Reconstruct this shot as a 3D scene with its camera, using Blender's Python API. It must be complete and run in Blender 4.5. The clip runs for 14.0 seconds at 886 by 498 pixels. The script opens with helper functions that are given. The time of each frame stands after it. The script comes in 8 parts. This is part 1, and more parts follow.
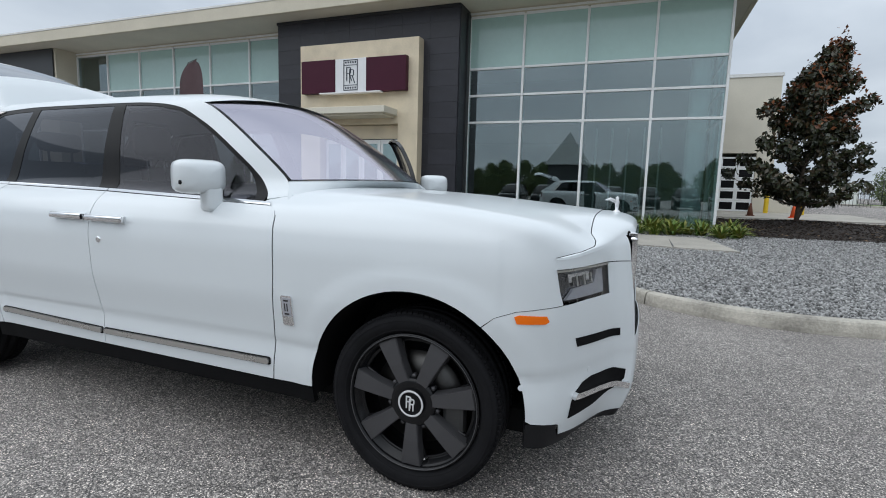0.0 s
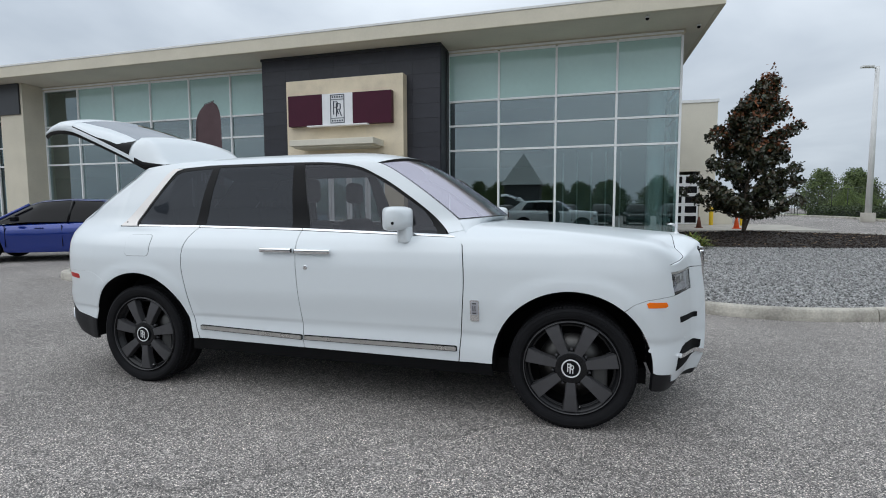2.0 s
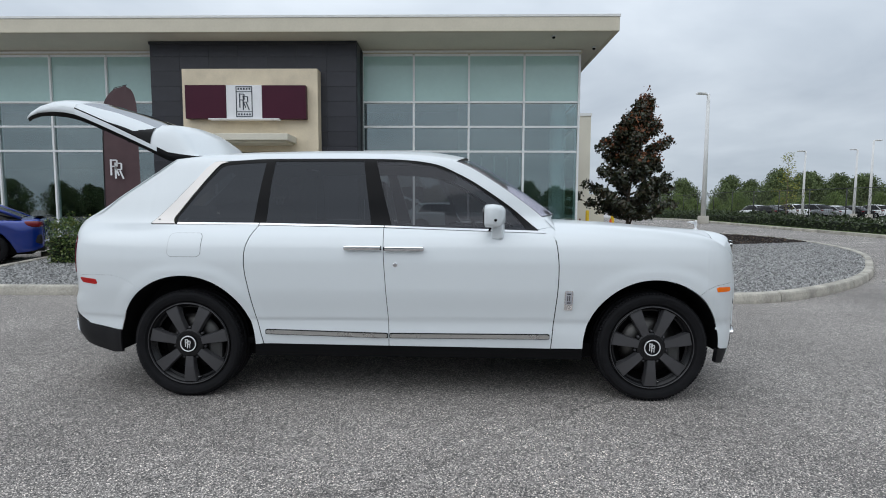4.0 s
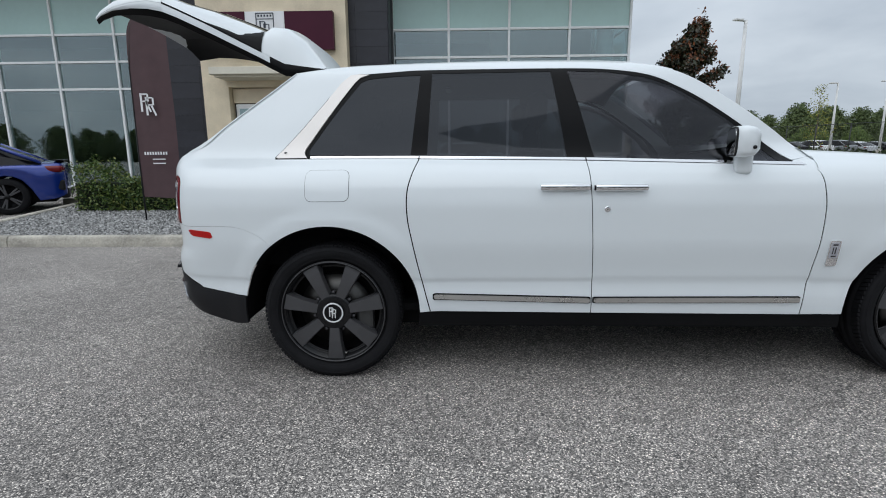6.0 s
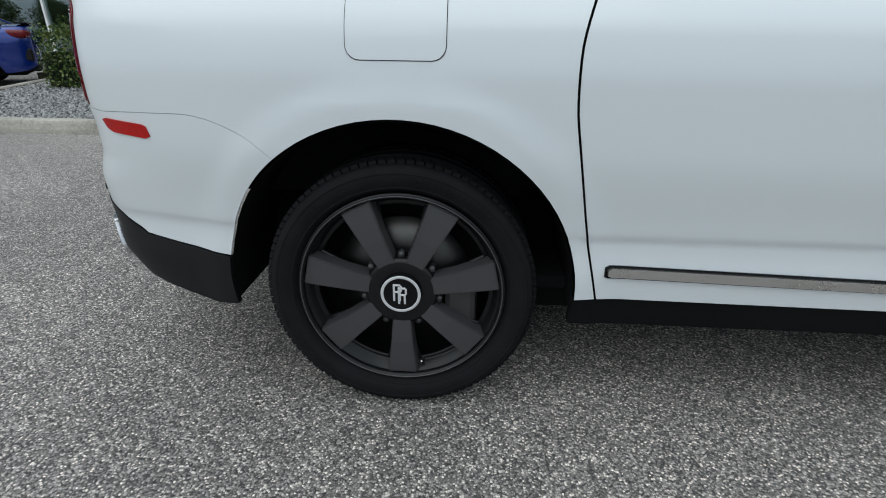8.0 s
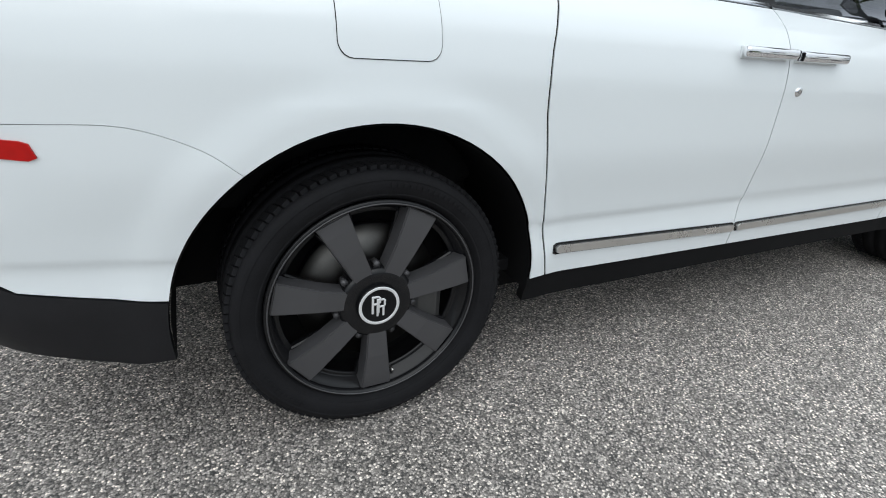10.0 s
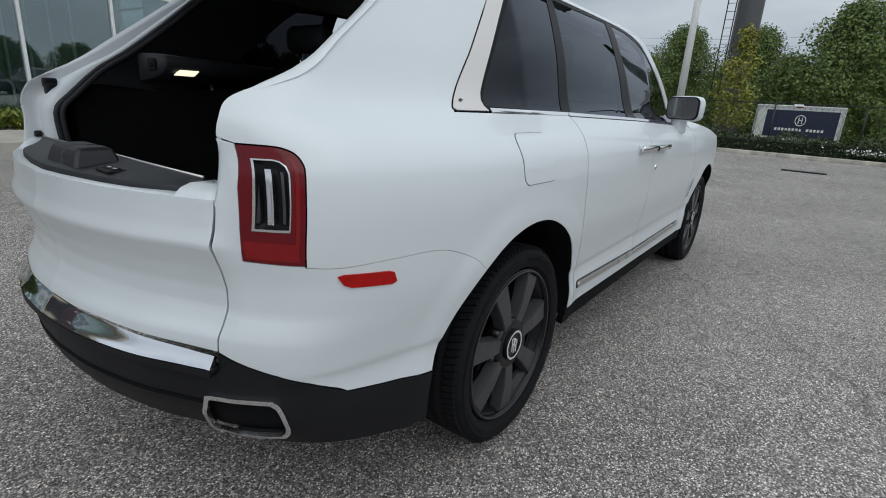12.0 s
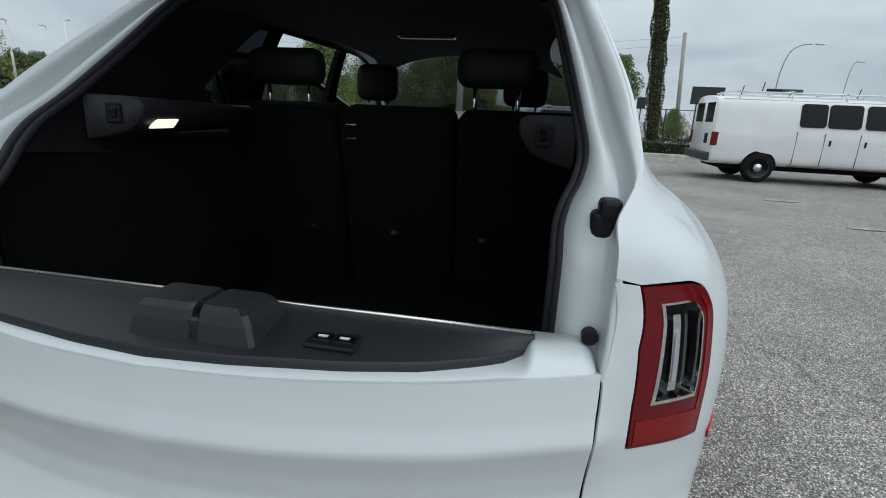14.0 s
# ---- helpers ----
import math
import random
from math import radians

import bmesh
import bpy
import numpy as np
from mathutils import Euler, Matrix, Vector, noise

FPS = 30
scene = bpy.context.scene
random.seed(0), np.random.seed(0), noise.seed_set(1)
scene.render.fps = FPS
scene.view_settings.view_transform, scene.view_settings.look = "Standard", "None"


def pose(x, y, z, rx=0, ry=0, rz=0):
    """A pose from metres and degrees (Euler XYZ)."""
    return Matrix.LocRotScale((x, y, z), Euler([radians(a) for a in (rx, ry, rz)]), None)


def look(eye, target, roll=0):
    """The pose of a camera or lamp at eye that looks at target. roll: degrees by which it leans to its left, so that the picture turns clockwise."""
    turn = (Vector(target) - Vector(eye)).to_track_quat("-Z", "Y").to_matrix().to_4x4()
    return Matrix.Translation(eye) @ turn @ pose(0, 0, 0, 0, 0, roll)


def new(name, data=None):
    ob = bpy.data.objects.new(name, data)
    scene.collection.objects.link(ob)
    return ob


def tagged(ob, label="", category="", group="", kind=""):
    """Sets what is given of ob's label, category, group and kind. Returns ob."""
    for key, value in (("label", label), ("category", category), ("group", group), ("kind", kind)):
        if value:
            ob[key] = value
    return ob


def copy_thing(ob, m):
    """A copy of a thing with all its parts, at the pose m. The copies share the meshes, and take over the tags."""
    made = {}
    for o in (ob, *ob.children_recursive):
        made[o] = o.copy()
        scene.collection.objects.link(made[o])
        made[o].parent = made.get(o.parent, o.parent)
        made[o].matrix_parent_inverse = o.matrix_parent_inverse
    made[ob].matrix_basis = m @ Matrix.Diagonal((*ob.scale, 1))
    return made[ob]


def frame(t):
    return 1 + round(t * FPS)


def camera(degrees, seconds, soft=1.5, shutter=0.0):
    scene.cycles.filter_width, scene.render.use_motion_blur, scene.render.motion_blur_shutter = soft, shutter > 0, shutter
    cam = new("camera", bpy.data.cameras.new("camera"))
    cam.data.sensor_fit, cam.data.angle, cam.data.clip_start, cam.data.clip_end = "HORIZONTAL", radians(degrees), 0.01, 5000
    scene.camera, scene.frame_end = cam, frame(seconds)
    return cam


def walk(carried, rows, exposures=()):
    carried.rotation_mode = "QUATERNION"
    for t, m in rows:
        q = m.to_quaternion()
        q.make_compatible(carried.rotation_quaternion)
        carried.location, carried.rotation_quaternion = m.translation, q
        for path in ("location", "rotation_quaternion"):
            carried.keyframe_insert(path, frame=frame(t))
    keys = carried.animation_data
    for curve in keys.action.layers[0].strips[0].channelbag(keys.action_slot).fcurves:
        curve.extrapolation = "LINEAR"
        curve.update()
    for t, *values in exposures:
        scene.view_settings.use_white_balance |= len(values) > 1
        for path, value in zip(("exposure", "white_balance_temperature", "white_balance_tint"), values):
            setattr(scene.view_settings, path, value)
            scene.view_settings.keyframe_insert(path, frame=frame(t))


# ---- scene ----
cam = camera(83.2, 14.0, soft=1.0)
PATH = [
    (0, (-0.17, 0.115, 1.285), (-0.884, 1.967, 1.037), 1.6),
    (0.5, (-0.25, -0.295, 1.322), (-0.964, 1.56, 1.094), 0.6),
    (1, (-0.46, -0.569, 1.313), (-1.168, 1.293, 1.135), 0.1),
    (1.5, (-0.708, -0.855, 1.345), (-1.391, 1.017, 1.185), -0.3),
    (2, (-0.94, -1.172, 1.364), (-1.48, 0.747, 1.203), -0.2),
    (2.2, (-1.058, -1.255, 1.351), (-1.537, 0.681, 1.192), -0.1),
    (4.3, (-2.645, -1.538, 1.327), (-2.655, 0.456, 1.169), 0.1),
    (4.5, (-2.801, -1.522, 1.315), (-2.801, 0.471, 1.145), 0.0),
    (5, (-3.11, -1.34, 1.297), (-3.093, 0.649, 1.084), 0.0),
    (5.5, (-3.355, -1.029, 1.29), (-3.385, 0.948, 0.989), -0.3),
    (6, (-3.607, -0.739, 1.259), (-3.654, 1.224, 0.879), -0.5),
    (6.5, (-3.776, -0.407, 1.22), (-3.83, 1.538, 0.756), -0.4),
    (7, (-3.885, -0.031, 1.197), (-3.958, 1.883, 0.62), -0.1),
    (7.5, (-4.024, 0.344, 1.133), (-4.106, 2.229, 0.47), 0.3),
    (8, (-4.113, 0.679, 1.063), (-4.201, 2.515, 0.274), 0.8),
    (8.2, (-4.137, 0.813, 1.036), (-4.222, 2.613, 0.168), 0.5),
    (9.2, (-4.39, 0.965, 1.035), (-3.96, 2.68, 0.17), 2.4),
    (10.5, (-4.974, 0.764, 1.137), (-3.922, 2.287, 0.378), 5.0),
    (11, (-5.323, 0.776, 1.186), (-4.09, 2.205, 0.523), 4.7),
    (11.5, (-5.628, 0.874, 1.234), (-4.221, 2.157, 0.624), 5.0),
    (12, (-5.873, 1.164, 1.261), (-4.316, 2.282, 0.689), 3.5),
    (12.5, (-6.065, 1.428, 1.29), (-4.381, 2.357, 0.74), 3.0),
    (13, (-6.126, 1.726, 1.319), (-4.341, 2.462, 0.797), 2.3),
    (13.5, (-6.057, 2.07, 1.346), (-4.201, 2.607, 0.829), 2.2),
    (14, (-5.972, 2.355, 1.372), (-4.076, 2.708, 0.842), 2.7),
]
EXPOSURES = [(0, 0.23, 6330, 10), (2, 0.19, 6330, 10), (4, 0.18, 6330, 10), (7, 0.17, 6330, 9), (8.2, 0.17, 6300, 6), (10.5, 0.70, 6550, 9), (11.2, 0.46, 6520, 10), (12, 0.0, 6420, 9), (13.4, 0.0, 6320, 6), (14, 0.17, 6300, 5)]
walk(cam, [(t, look(eye, target, roll)) for t, eye, target, roll in PATH], EXPOSURES)

# ---- sky and sun: an overcast day ----
world = bpy.data.worlds.new("overcast_sky")
scene.world = world
world.use_nodes = True
wn = world.node_tree
wn.nodes.clear()


def wnode(kind, **kw):
    n = wn.nodes.new(kind)
    for k, v in kw.items():
        n.inputs[k].default_value = v
    return n


sky = wn.nodes.new("ShaderNodeTexSky")
sky.sky_type = "NISHITA"
sky.sun_disc = False
sky.sun_elevation, sky.sun_rotation = radians(55), radians(200)
sky.air_density, sky.dust_density = 1.0, 3.0
tc = wn.nodes.new("ShaderNodeTexCoord")
sep = wn.nodes.new("ShaderNodeSeparateXYZ")
wn.links.new(tc.outputs["Generated"], sep.inputs[0])
# brightness of a cloud deck: darker at the horizon, brightest overhead
ramp = wn.nodes.new("ShaderNodeValToRGB")
ramp.color_ramp.elements[0].position, ramp.color_ramp.elements[0].color = 0.0, (0.485, 0.54, 0.59, 1)
ramp.color_ramp.elements[1].position, ramp.color_ramp.elements[1].color = 1.0, (0.95, 1.03, 1.10, 1)
for pos, tone in ((0.18, (0.52, 0.575, 0.63)), (0.45, (0.80, 0.87, 0.935))):
    mid = ramp.color_ramp.elements.new(pos)
    mid.color = (*tone, 1)
wn.links.new(sep.outputs["Z"], ramp.inputs[0])
# flatten the direction so that the clouds stretch towards the horizon
addz = wn.nodes.new("ShaderNodeMath")
addz.operation = "ADD"
addz.inputs[1].default_value = 0.22
wn.links.new(sep.outputs["Z"], addz.inputs[0])
div = wn.nodes.new("ShaderNodeVectorMath")
div.operation = "DIVIDE"
comb = wn.nodes.new("ShaderNodeCombineXYZ")
for i in range(3):
    wn.links.new(addz.outputs[0], comb.inputs[i])
wn.links.new(tc.outputs["Generated"], div.inputs[0])
wn.links.new(comb.outputs[0], div.inputs[1])
cl = wnode("ShaderNodeTexNoise", Scale=1.3, Detail=5.0, Roughness=0.5, Distortion=0.3)
wn.links.new(div.outputs[0], cl.inputs["Vector"])
cr = wn.nodes.new("ShaderNodeValToRGB")
cr.color_ramp.elements[0].position, cr.color_ramp.elements[0].color = 0.32, (0.78, 0.80, 0.83, 1)
cr.color_ramp.elements[1].position, cr.color_ramp.elements[1].color = 0.68, (1.14, 1.13, 1.12, 1)
wn.links.new(cl.outputs["Fac"], cr.inputs[0])
mul = wn.nodes.new("ShaderNodeMix")
mul.data_type, mul.blend_type = "RGBA", "MULTIPLY"
mul.inputs[0].default_value = 1.0
wn.links.new(ramp.outputs[0], mul.inputs[6])
wn.links.new(cr.outputs[0], mul.inputs[7])
bg_cloud = wnode("ShaderNodeBackground", Strength=1.0)
wn.links.new(mul.outputs[2], bg_cloud.inputs["Color"])
bg_sky = wnode("ShaderNodeBackground", Strength=0.05)
wn.links.new(sky.outputs[0], bg_sky.inputs["Color"])
mixs = wn.nodes.new("ShaderNodeMixShader")
mixs.inputs[0].default_value = 0.92
wn.links.new(bg_sky.outputs[0], mixs.inputs[1])
wn.links.new(bg_cloud.outputs[0], mixs.inputs[2])
wout = wn.nodes.new("ShaderNodeOutputWorld")
wn.links.new(mixs.outputs[0], wout.inputs[0])
sun = new("sun", bpy.data.lights.new("sun", "SUN"))
sun.data.energy, sun.data.angle, sun.data.color = 0.9, radians(80), (1, 0.99, 0.97)
sun.matrix_world = look((0, 0, 20), (9, 10, 0))


# ---- materials ----
def mat_nodes(name):
    m = bpy.data.materials.new(name)
    m.use_nodes = True
    nt = m.node_tree
    return m, nt, nt.nodes["Principled BSDF"]


def mat(name, col, rough=0.5, metal=0.0, coat=0.0, var=0.0, vscale=6.0, bump=0.0, bscale=80.0, rvar=0.0, spec=0.5, isl=0.0, obj=0.0):
    """A procedural surface: two scales of noise vary its colour, one its gloss, one its relief."""
    m, nt, b = mat_nodes(name)
    b.inputs["Roughness"].default_value = rough
    b.inputs["Metallic"].default_value = metal
    b.inputs["Coat Weight"].default_value = coat
    b.inputs["Coat Roughness"].default_value = 0.04
    b.inputs["Specular IOR Level"].default_value = spec
    b.inputs["Base Color"].default_value = (*col, 1)
    t = nt.nodes.new("ShaderNodeTexCoord")
    src = None
    if var or rvar:
        big = nt.nodes.new("ShaderNodeTexNoise")
        big.inputs["Scale"].default_value, big.inputs["Detail"].default_value = vscale, 6
        fine = nt.nodes.new("ShaderNodeTexNoise")
        fine.inputs["Scale"].default_value, fine.inputs["Detail"].default_value = vscale * 14, 3
        for n in (big, fine):
            nt.links.new(t.outputs["Object"], n.inputs["Vector"])
        add = nt.nodes.new("ShaderNodeMath")
        add.operation = "MULTIPLY_ADD"
        add.inputs[1].default_value = 0.45
        nt.links.new(fine.outputs["Fac"], add.inputs[0])
        nt.links.new(big.outputs["Fac"], add.inputs[2])
        src = add.outputs[0]
    if var:
        r = nt.nodes.new("ShaderNodeMapRange")
        r.inputs["From Min"].default_value, r.inputs["From Max"].default_value = 0.45, 1.0
        r.inputs["To Min"].default_value, r.inputs["To Max"].default_value = 1 - var, 1 + var
        nt.links.new(src, r.inputs["Value"])
        val = r.outputs[0]
        for amount, kind, sock in ((isl, "ShaderNodeNewGeometry", "Random Per Island"), (obj, "ShaderNodeObjectInfo", "Random")):
            if amount:
                g = nt.nodes.new(kind)
                r2 = nt.nodes.new("ShaderNodeMapRange")
                r2.inputs["To Min"].default_value, r2.inputs["To Max"].default_value = 1 - amount, 1 + amount
                nt.links.new(g.outputs[sock], r2.inputs["Value"])
                mm = nt.nodes.new("ShaderNodeMath")
                mm.operation = "MULTIPLY"
                nt.links.new(val, mm.inputs[0])
                nt.links.new(r2.outputs[0], mm.inputs[1])
                val = mm.outputs[0]
        h = nt.nodes.new("ShaderNodeVectorMath")
        h.operation = "SCALE"
        h.inputs[0].default_value = col
        nt.links.new(val, h.inputs["Scale"])
        nt.links.new(h.outputs[0], b.inputs["Base Color"])
    if rvar:
        r = nt.nodes.new("ShaderNodeMapRange")
        r.inputs["From Min"].default_value, r.inputs["From Max"].default_value = 0.45, 1.0
        r.inputs["To Min"].default_value, r.inputs["To Max"].default_value = max(rough - rvar, 0.02), min(rough + rvar, 1)
        nt.links.new(src, r.inputs["Value"])
        nt.links.new(r.outputs[0], b.inputs["Roughness"])
    if bump:
        n = nt.nodes.new("ShaderNodeTexNoise")
        n.inputs["Scale"].default_value, n.inputs["Detail"].default_value = bscale, 4
        nt.links.new(t.outputs["Object"], n.inputs["Vector"])
        bp = nt.nodes.new("ShaderNodeBump")
        bp.inputs["Strength"].default_value, bp.inputs["Distance"].default_value = bump, 0.01
        nt.links.new(n.outputs["Fac"], bp.inputs["Height"])
        nt.links.new(bp.outputs[0], b.inputs["Normal"])
    return m


def glass_mat(name, tint, rough=0.0, ior=1.5, least=0.0, sheen=(1, 1, 1)):
    """A thin tinted pane: it lets tinted light straight through and mirrors more at a slant, a coated one by least at least."""
    m = bpy.data.materials.new(name)
    m.use_nodes = True
    nt = m.node_tree
    nt.nodes.clear()
    o = nt.nodes.new("ShaderNodeOutputMaterial")
    tr = nt.nodes.new("ShaderNodeBsdfTransparent")
    tr.inputs[0].default_value = (*tint, 1)
    gl = nt.nodes.new("ShaderNodeBsdfGlossy")
    gl.inputs["Roughness"].default_value = rough
    gl.inputs["Color"].default_value = (*sheen, 1)
    lw = nt.nodes.new("ShaderNodeLayerWeight")
    lw.inputs["Blend"].default_value = 0.5
    pw = nt.nodes.new("ShaderNodeMath")
    pw.operation = "POWER"
    pw.inputs[1].default_value = 5.0
    nt.links.new(lw.outputs["Facing"], pw.inputs[0])
    f0 = ((ior - 1) / (ior + 1)) ** 2
    fr = nt.nodes.new("ShaderNodeMath")
    fr.operation = "MULTIPLY_ADD"
    fr.inputs[1].default_value, fr.inputs[2].default_value = 1 - f0, f0
    nt.links.new(pw.outputs[0], fr.inputs[0])
    mx = nt.nodes.new("ShaderNodeMixShader")
    mxx = nt.nodes.new("ShaderNodeMath")
    mxx.operation = "MAXIMUM"
    mxx.inputs[1].default_value = least
    nt.links.new(fr.outputs[0], mxx.inputs[0])
    nt.links.new(mxx.outputs[0], mx.inputs[0])
    nt.links.new(tr.outputs[0], mx.inputs[1])
    nt.links.new(gl.outputs[0], mx.inputs[2])
    nt.links.new(mx.outputs[0], o.inputs[0])
    return m


def asphalt_mat(name, tone, scale):
    """Old asphalt: stones of mixed greys in a dark binder, patches and faint wheel marks."""
    m, nt, b = mat_nodes(name)
    t = nt.nodes.new("ShaderNodeTexCoord")
    v = nt.nodes.new("ShaderNodeTexVoronoi")
    v.inputs["Scale"].default_value = scale
    v2 = nt.nodes.new("ShaderNodeTexVoronoi")
    v2.inputs["Scale"].default_value = scale * 2.3
    big = nt.nodes.new("ShaderNodeTexNoise")
    big.inputs["Scale"].default_value, big.inputs["Detail"].default_value = 0.55, 8
    med = nt.nodes.new("ShaderNodeTexNoise")
    med.inputs["Scale"].default_value, med.inputs["Detail"].default_value = 9, 5
    for n in (v, v2, big, med):
        nt.links.new(t.outputs["Object"], n.inputs["Vector"])
    bw = nt.nodes.new("ShaderNodeSeparateColor")
    nt.links.new(v.outputs["Color"], bw.inputs[0])
    r = nt.nodes.new("ShaderNodeValToRGB")
    e = r.color_ramp.elements
    e[0].position, e[0].color = 0.0, (0.035, 0.035, 0.035, 1)
    e[1].position, e[1].color = 1.0, (0.66, 0.60, 0.54, 1)
    for p, c in ((0.35, 0.115), (0.62, 0.18), (0.86, 0.30)):
        k = e.new(p)
        k.color = (c * 1.09, c, c * 0.93, 1)
    nt.links.new(bw.outputs[0], r.inputs[0])
    bw2 = nt.nodes.new("ShaderNodeSeparateColor")
    nt.links.new(v2.outputs["Color"], bw2.inputs[0])
    r2 = nt.nodes.new("ShaderNodeMapRange")
    r2.inputs["To Min"].default_value, r2.inputs["To Max"].default_value = 0.75, 1.25
    nt.links.new(bw2.outputs[1], r2.inputs["Value"])
    # dark binder between the stones
    edge = nt.nodes.new("ShaderNodeMapRange")
    edge.inputs["From Min"].default_value, edge.inputs["From Max"].default_value = 0.35, 0.75
    edge.inputs["To Min"].default_value, edge.inputs["To Max"].default_value = 1.0, 0.45
    nt.links.new(v.outputs["Distance"], edge.inputs["Value"])
    ms = []
    for n, lo, hi, a, c in ((big, 0.3, 0.7, 0.80, 1.18), (med, 0.3, 0.7, 0.88, 1.12)):
        q = nt.nodes.new("ShaderNodeMapRange")
        q.inputs["From Min"].default_value, q.inputs["From Max"].default_value = lo, hi
        q.inputs["To Min"].default_value, q.inputs["To Max"].default_value = a * tone, c * tone
        if n is med:
            q.inputs["To Min"].default_value, q.inputs["To Max"].default_value = a, c
        nt.links.new(n.outputs["Fac"], q.inputs["Value"])
        ms.append(q.outputs[0])
    val = r2.outputs[0]
    for s in (edge.outputs[0], ms[0], ms[1]):
        k = nt.nodes.new("ShaderNodeMath")
        k.operation = "MULTIPLY"
        nt.links.new(val, k.inputs[0])
        nt.links.new(s, k.inputs[1])
        val = k.outputs[0]
    # faint wandering cracks and joints
    warp = nt.nodes.new("ShaderNodeVectorMath")
    warp.operation = "MULTIPLY_ADD"
    wob = nt.nodes.new("ShaderNodeTexNoise")
    wob.inputs["Scale"].default_value, wob.inputs["Detail"].default_value = 1.4, 6
    nt.links.new(t.outputs["Object"], wob.inputs["Vector"])
    nt.links.new(wob.outputs["Color"], warp.inputs[0])
    warp.inputs[1].default_value = (0.9, 0.9, 0.0)
    nt.links.new(t.outputs["Object"], warp.inputs[2])
    crk = nt.nodes.new("ShaderNodeTexVoronoi")
    crk.feature = "DISTANCE_TO_EDGE"
    crk.inputs["Scale"].default_value = 0.21
    nt.links.new(warp.outputs[0], crk.inputs["Vector"])
    cm = nt.nodes.new("ShaderNodeMapRange")
    cm.inputs["From Min"].default_value, cm.inputs["From Max"].default_value = 0.0, 0.004
    cm.inputs["To Min"].default_value, cm.inputs["To Max"].default_value = 0.66, 1.0
    nt.links.new(crk.outputs["Distance"], cm.inputs["Value"])
    k = nt.nodes.new("ShaderNodeMath")
    k.operation = "MULTIPLY"
    nt.links.new(val, k.inputs[0])
    nt.links.new(cm.outputs[0], k.inputs[1])
    val = k.outputs[0]
    sc = nt.nodes.new("ShaderNodeVectorMath")
    sc.operation = "SCALE"
    nt.links.new(r.outputs[0], sc.inputs[0])
    nt.links.new(val, sc.inputs["Scale"])
    nt.links.new(sc.outputs[0], b.inputs["Base Color"])
    b.inputs["Roughness"].default_value = 0.82
    bp = nt.nodes.new("ShaderNodeBump")
    bp.inputs["Strength"].default_value, bp.inputs["Distance"].default_value = 0.6, 0.004
    bp.invert = True
    nt.links.new(v.outputs["Distance"], bp.inputs["Height"])
    nt.links.new(bp.outputs[0], b.inputs["Normal"])
    return m


def leaf_mat(name, cols, rough=0.5):
    """Leaves: each its own tone out of a few colours."""
    m, nt, b = mat_nodes(name)
    g = nt.nodes.new("ShaderNodeNewGeometry")
    r = nt.nodes.new("ShaderNodeValToRGB")
    e = r.color_ramp.elements
    e[0].position, e[0].color = 0.0, (*cols[0], 1)
    e[1].position, e[1].color = 1.0, (*cols[-1], 1)
    for i, c in enumerate(cols[1:-1]):
        k = e.new((i + 1) / (len(cols) - 1))
        k.color = (*c, 1)
    nt.links.new(g.outputs["Random Per Island"], r.inputs[0])
    nt.links.new(r.outputs[0], b.inputs["Base Color"])
    b.inputs["Roughness"].default_value = rough
    return m


M_PAINT = mat("white_paint", (0.685, 0.722, 0.74), 0.34, coat=0.5, rvar=0.05, vscale=3)
M_BLUE = mat("blue_paint", (0.004, 0.026, 0.22), 0.22, metal=0.35, coat=1.0, rvar=0.05)
M_VANWHITE = mat("van_white_paint", (0.72, 0.73, 0.73), 0.35, coat=0.3, var=0.05, vscale=2)
M_BLACKPL = mat("black_plastic", (0.009, 0.009, 0.0105), 0.52, spec=0.25, var=0.2, vscale=9, bump=0.05, bscale=400)
M_GLOSSBLK = mat("gloss_black", (0.005, 0.005, 0.006), 0.2, spec=0.2)
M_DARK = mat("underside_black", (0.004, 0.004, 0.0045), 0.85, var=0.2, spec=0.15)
M_CHROME = mat("chrome", (0.80, 0.80, 0.81), 0.08, metal=1.0, rvar=0.03)
M_SATIN = mat("brushed_steel", (0.62, 0.61, 0.59), 0.30, metal=1.0, rvar=0.06, vscale=12)
M_RUBBER = mat("tyre_rubber", (0.0085, 0.0085, 0.0098), 0.75, spec=0.16, var=0.25, vscale=14, bump=0.15, bscale=120)
M_RIMBLK = mat("rim_gloss_black", (0.007, 0.007, 0.008), 0.25, spec=0.3)
M_EXHAUST = mat("exhaust_chrome", (0.72, 0.72, 0.73), 0.2, metal=1.0, rvar=0.04)
M_BLADE = mat("polished_blade", (0.64, 0.65, 0.68), 0.07, metal=1.0, rvar=0.03)
M_FRAMEBLK = mat("window_frame_black", (0.003, 0.003, 0.0036), 0.35, spec=0.12)
M_SPOKE = mat("spoke_satin_graphite", (0.066, 0.065, 0.069), 0.44, metal=0.3, rvar=0.08, vscale=10)
M_DISC = mat("brake_disc_steel", (0.085, 0.083, 0.08), 0.4, metal=1.0, var=0.15, vscale=20)
M_WHITEENAM = mat("silver_enamel", (0.75, 0.75, 0.76), 0.3, metal=0.4)
M_REDEDGE = mat("bright_red_lens", (0.22, 0.008, 0.010), 0.12, spec=0.35, var=0.1, vscale=30)
M_RED = mat("red_lens", (0.135, 0.005, 0.009), 0.12, spec=0.35, var=0.12, vscale=30)
M_AMBER = mat("amber_lens", (0.90, 0.17, 0.004), 0.25, spec=0.3)
M_LAMPDARK = mat("lamp_inside_dark", (0.03, 0.03, 0.035), 0.2, coat=1.0)
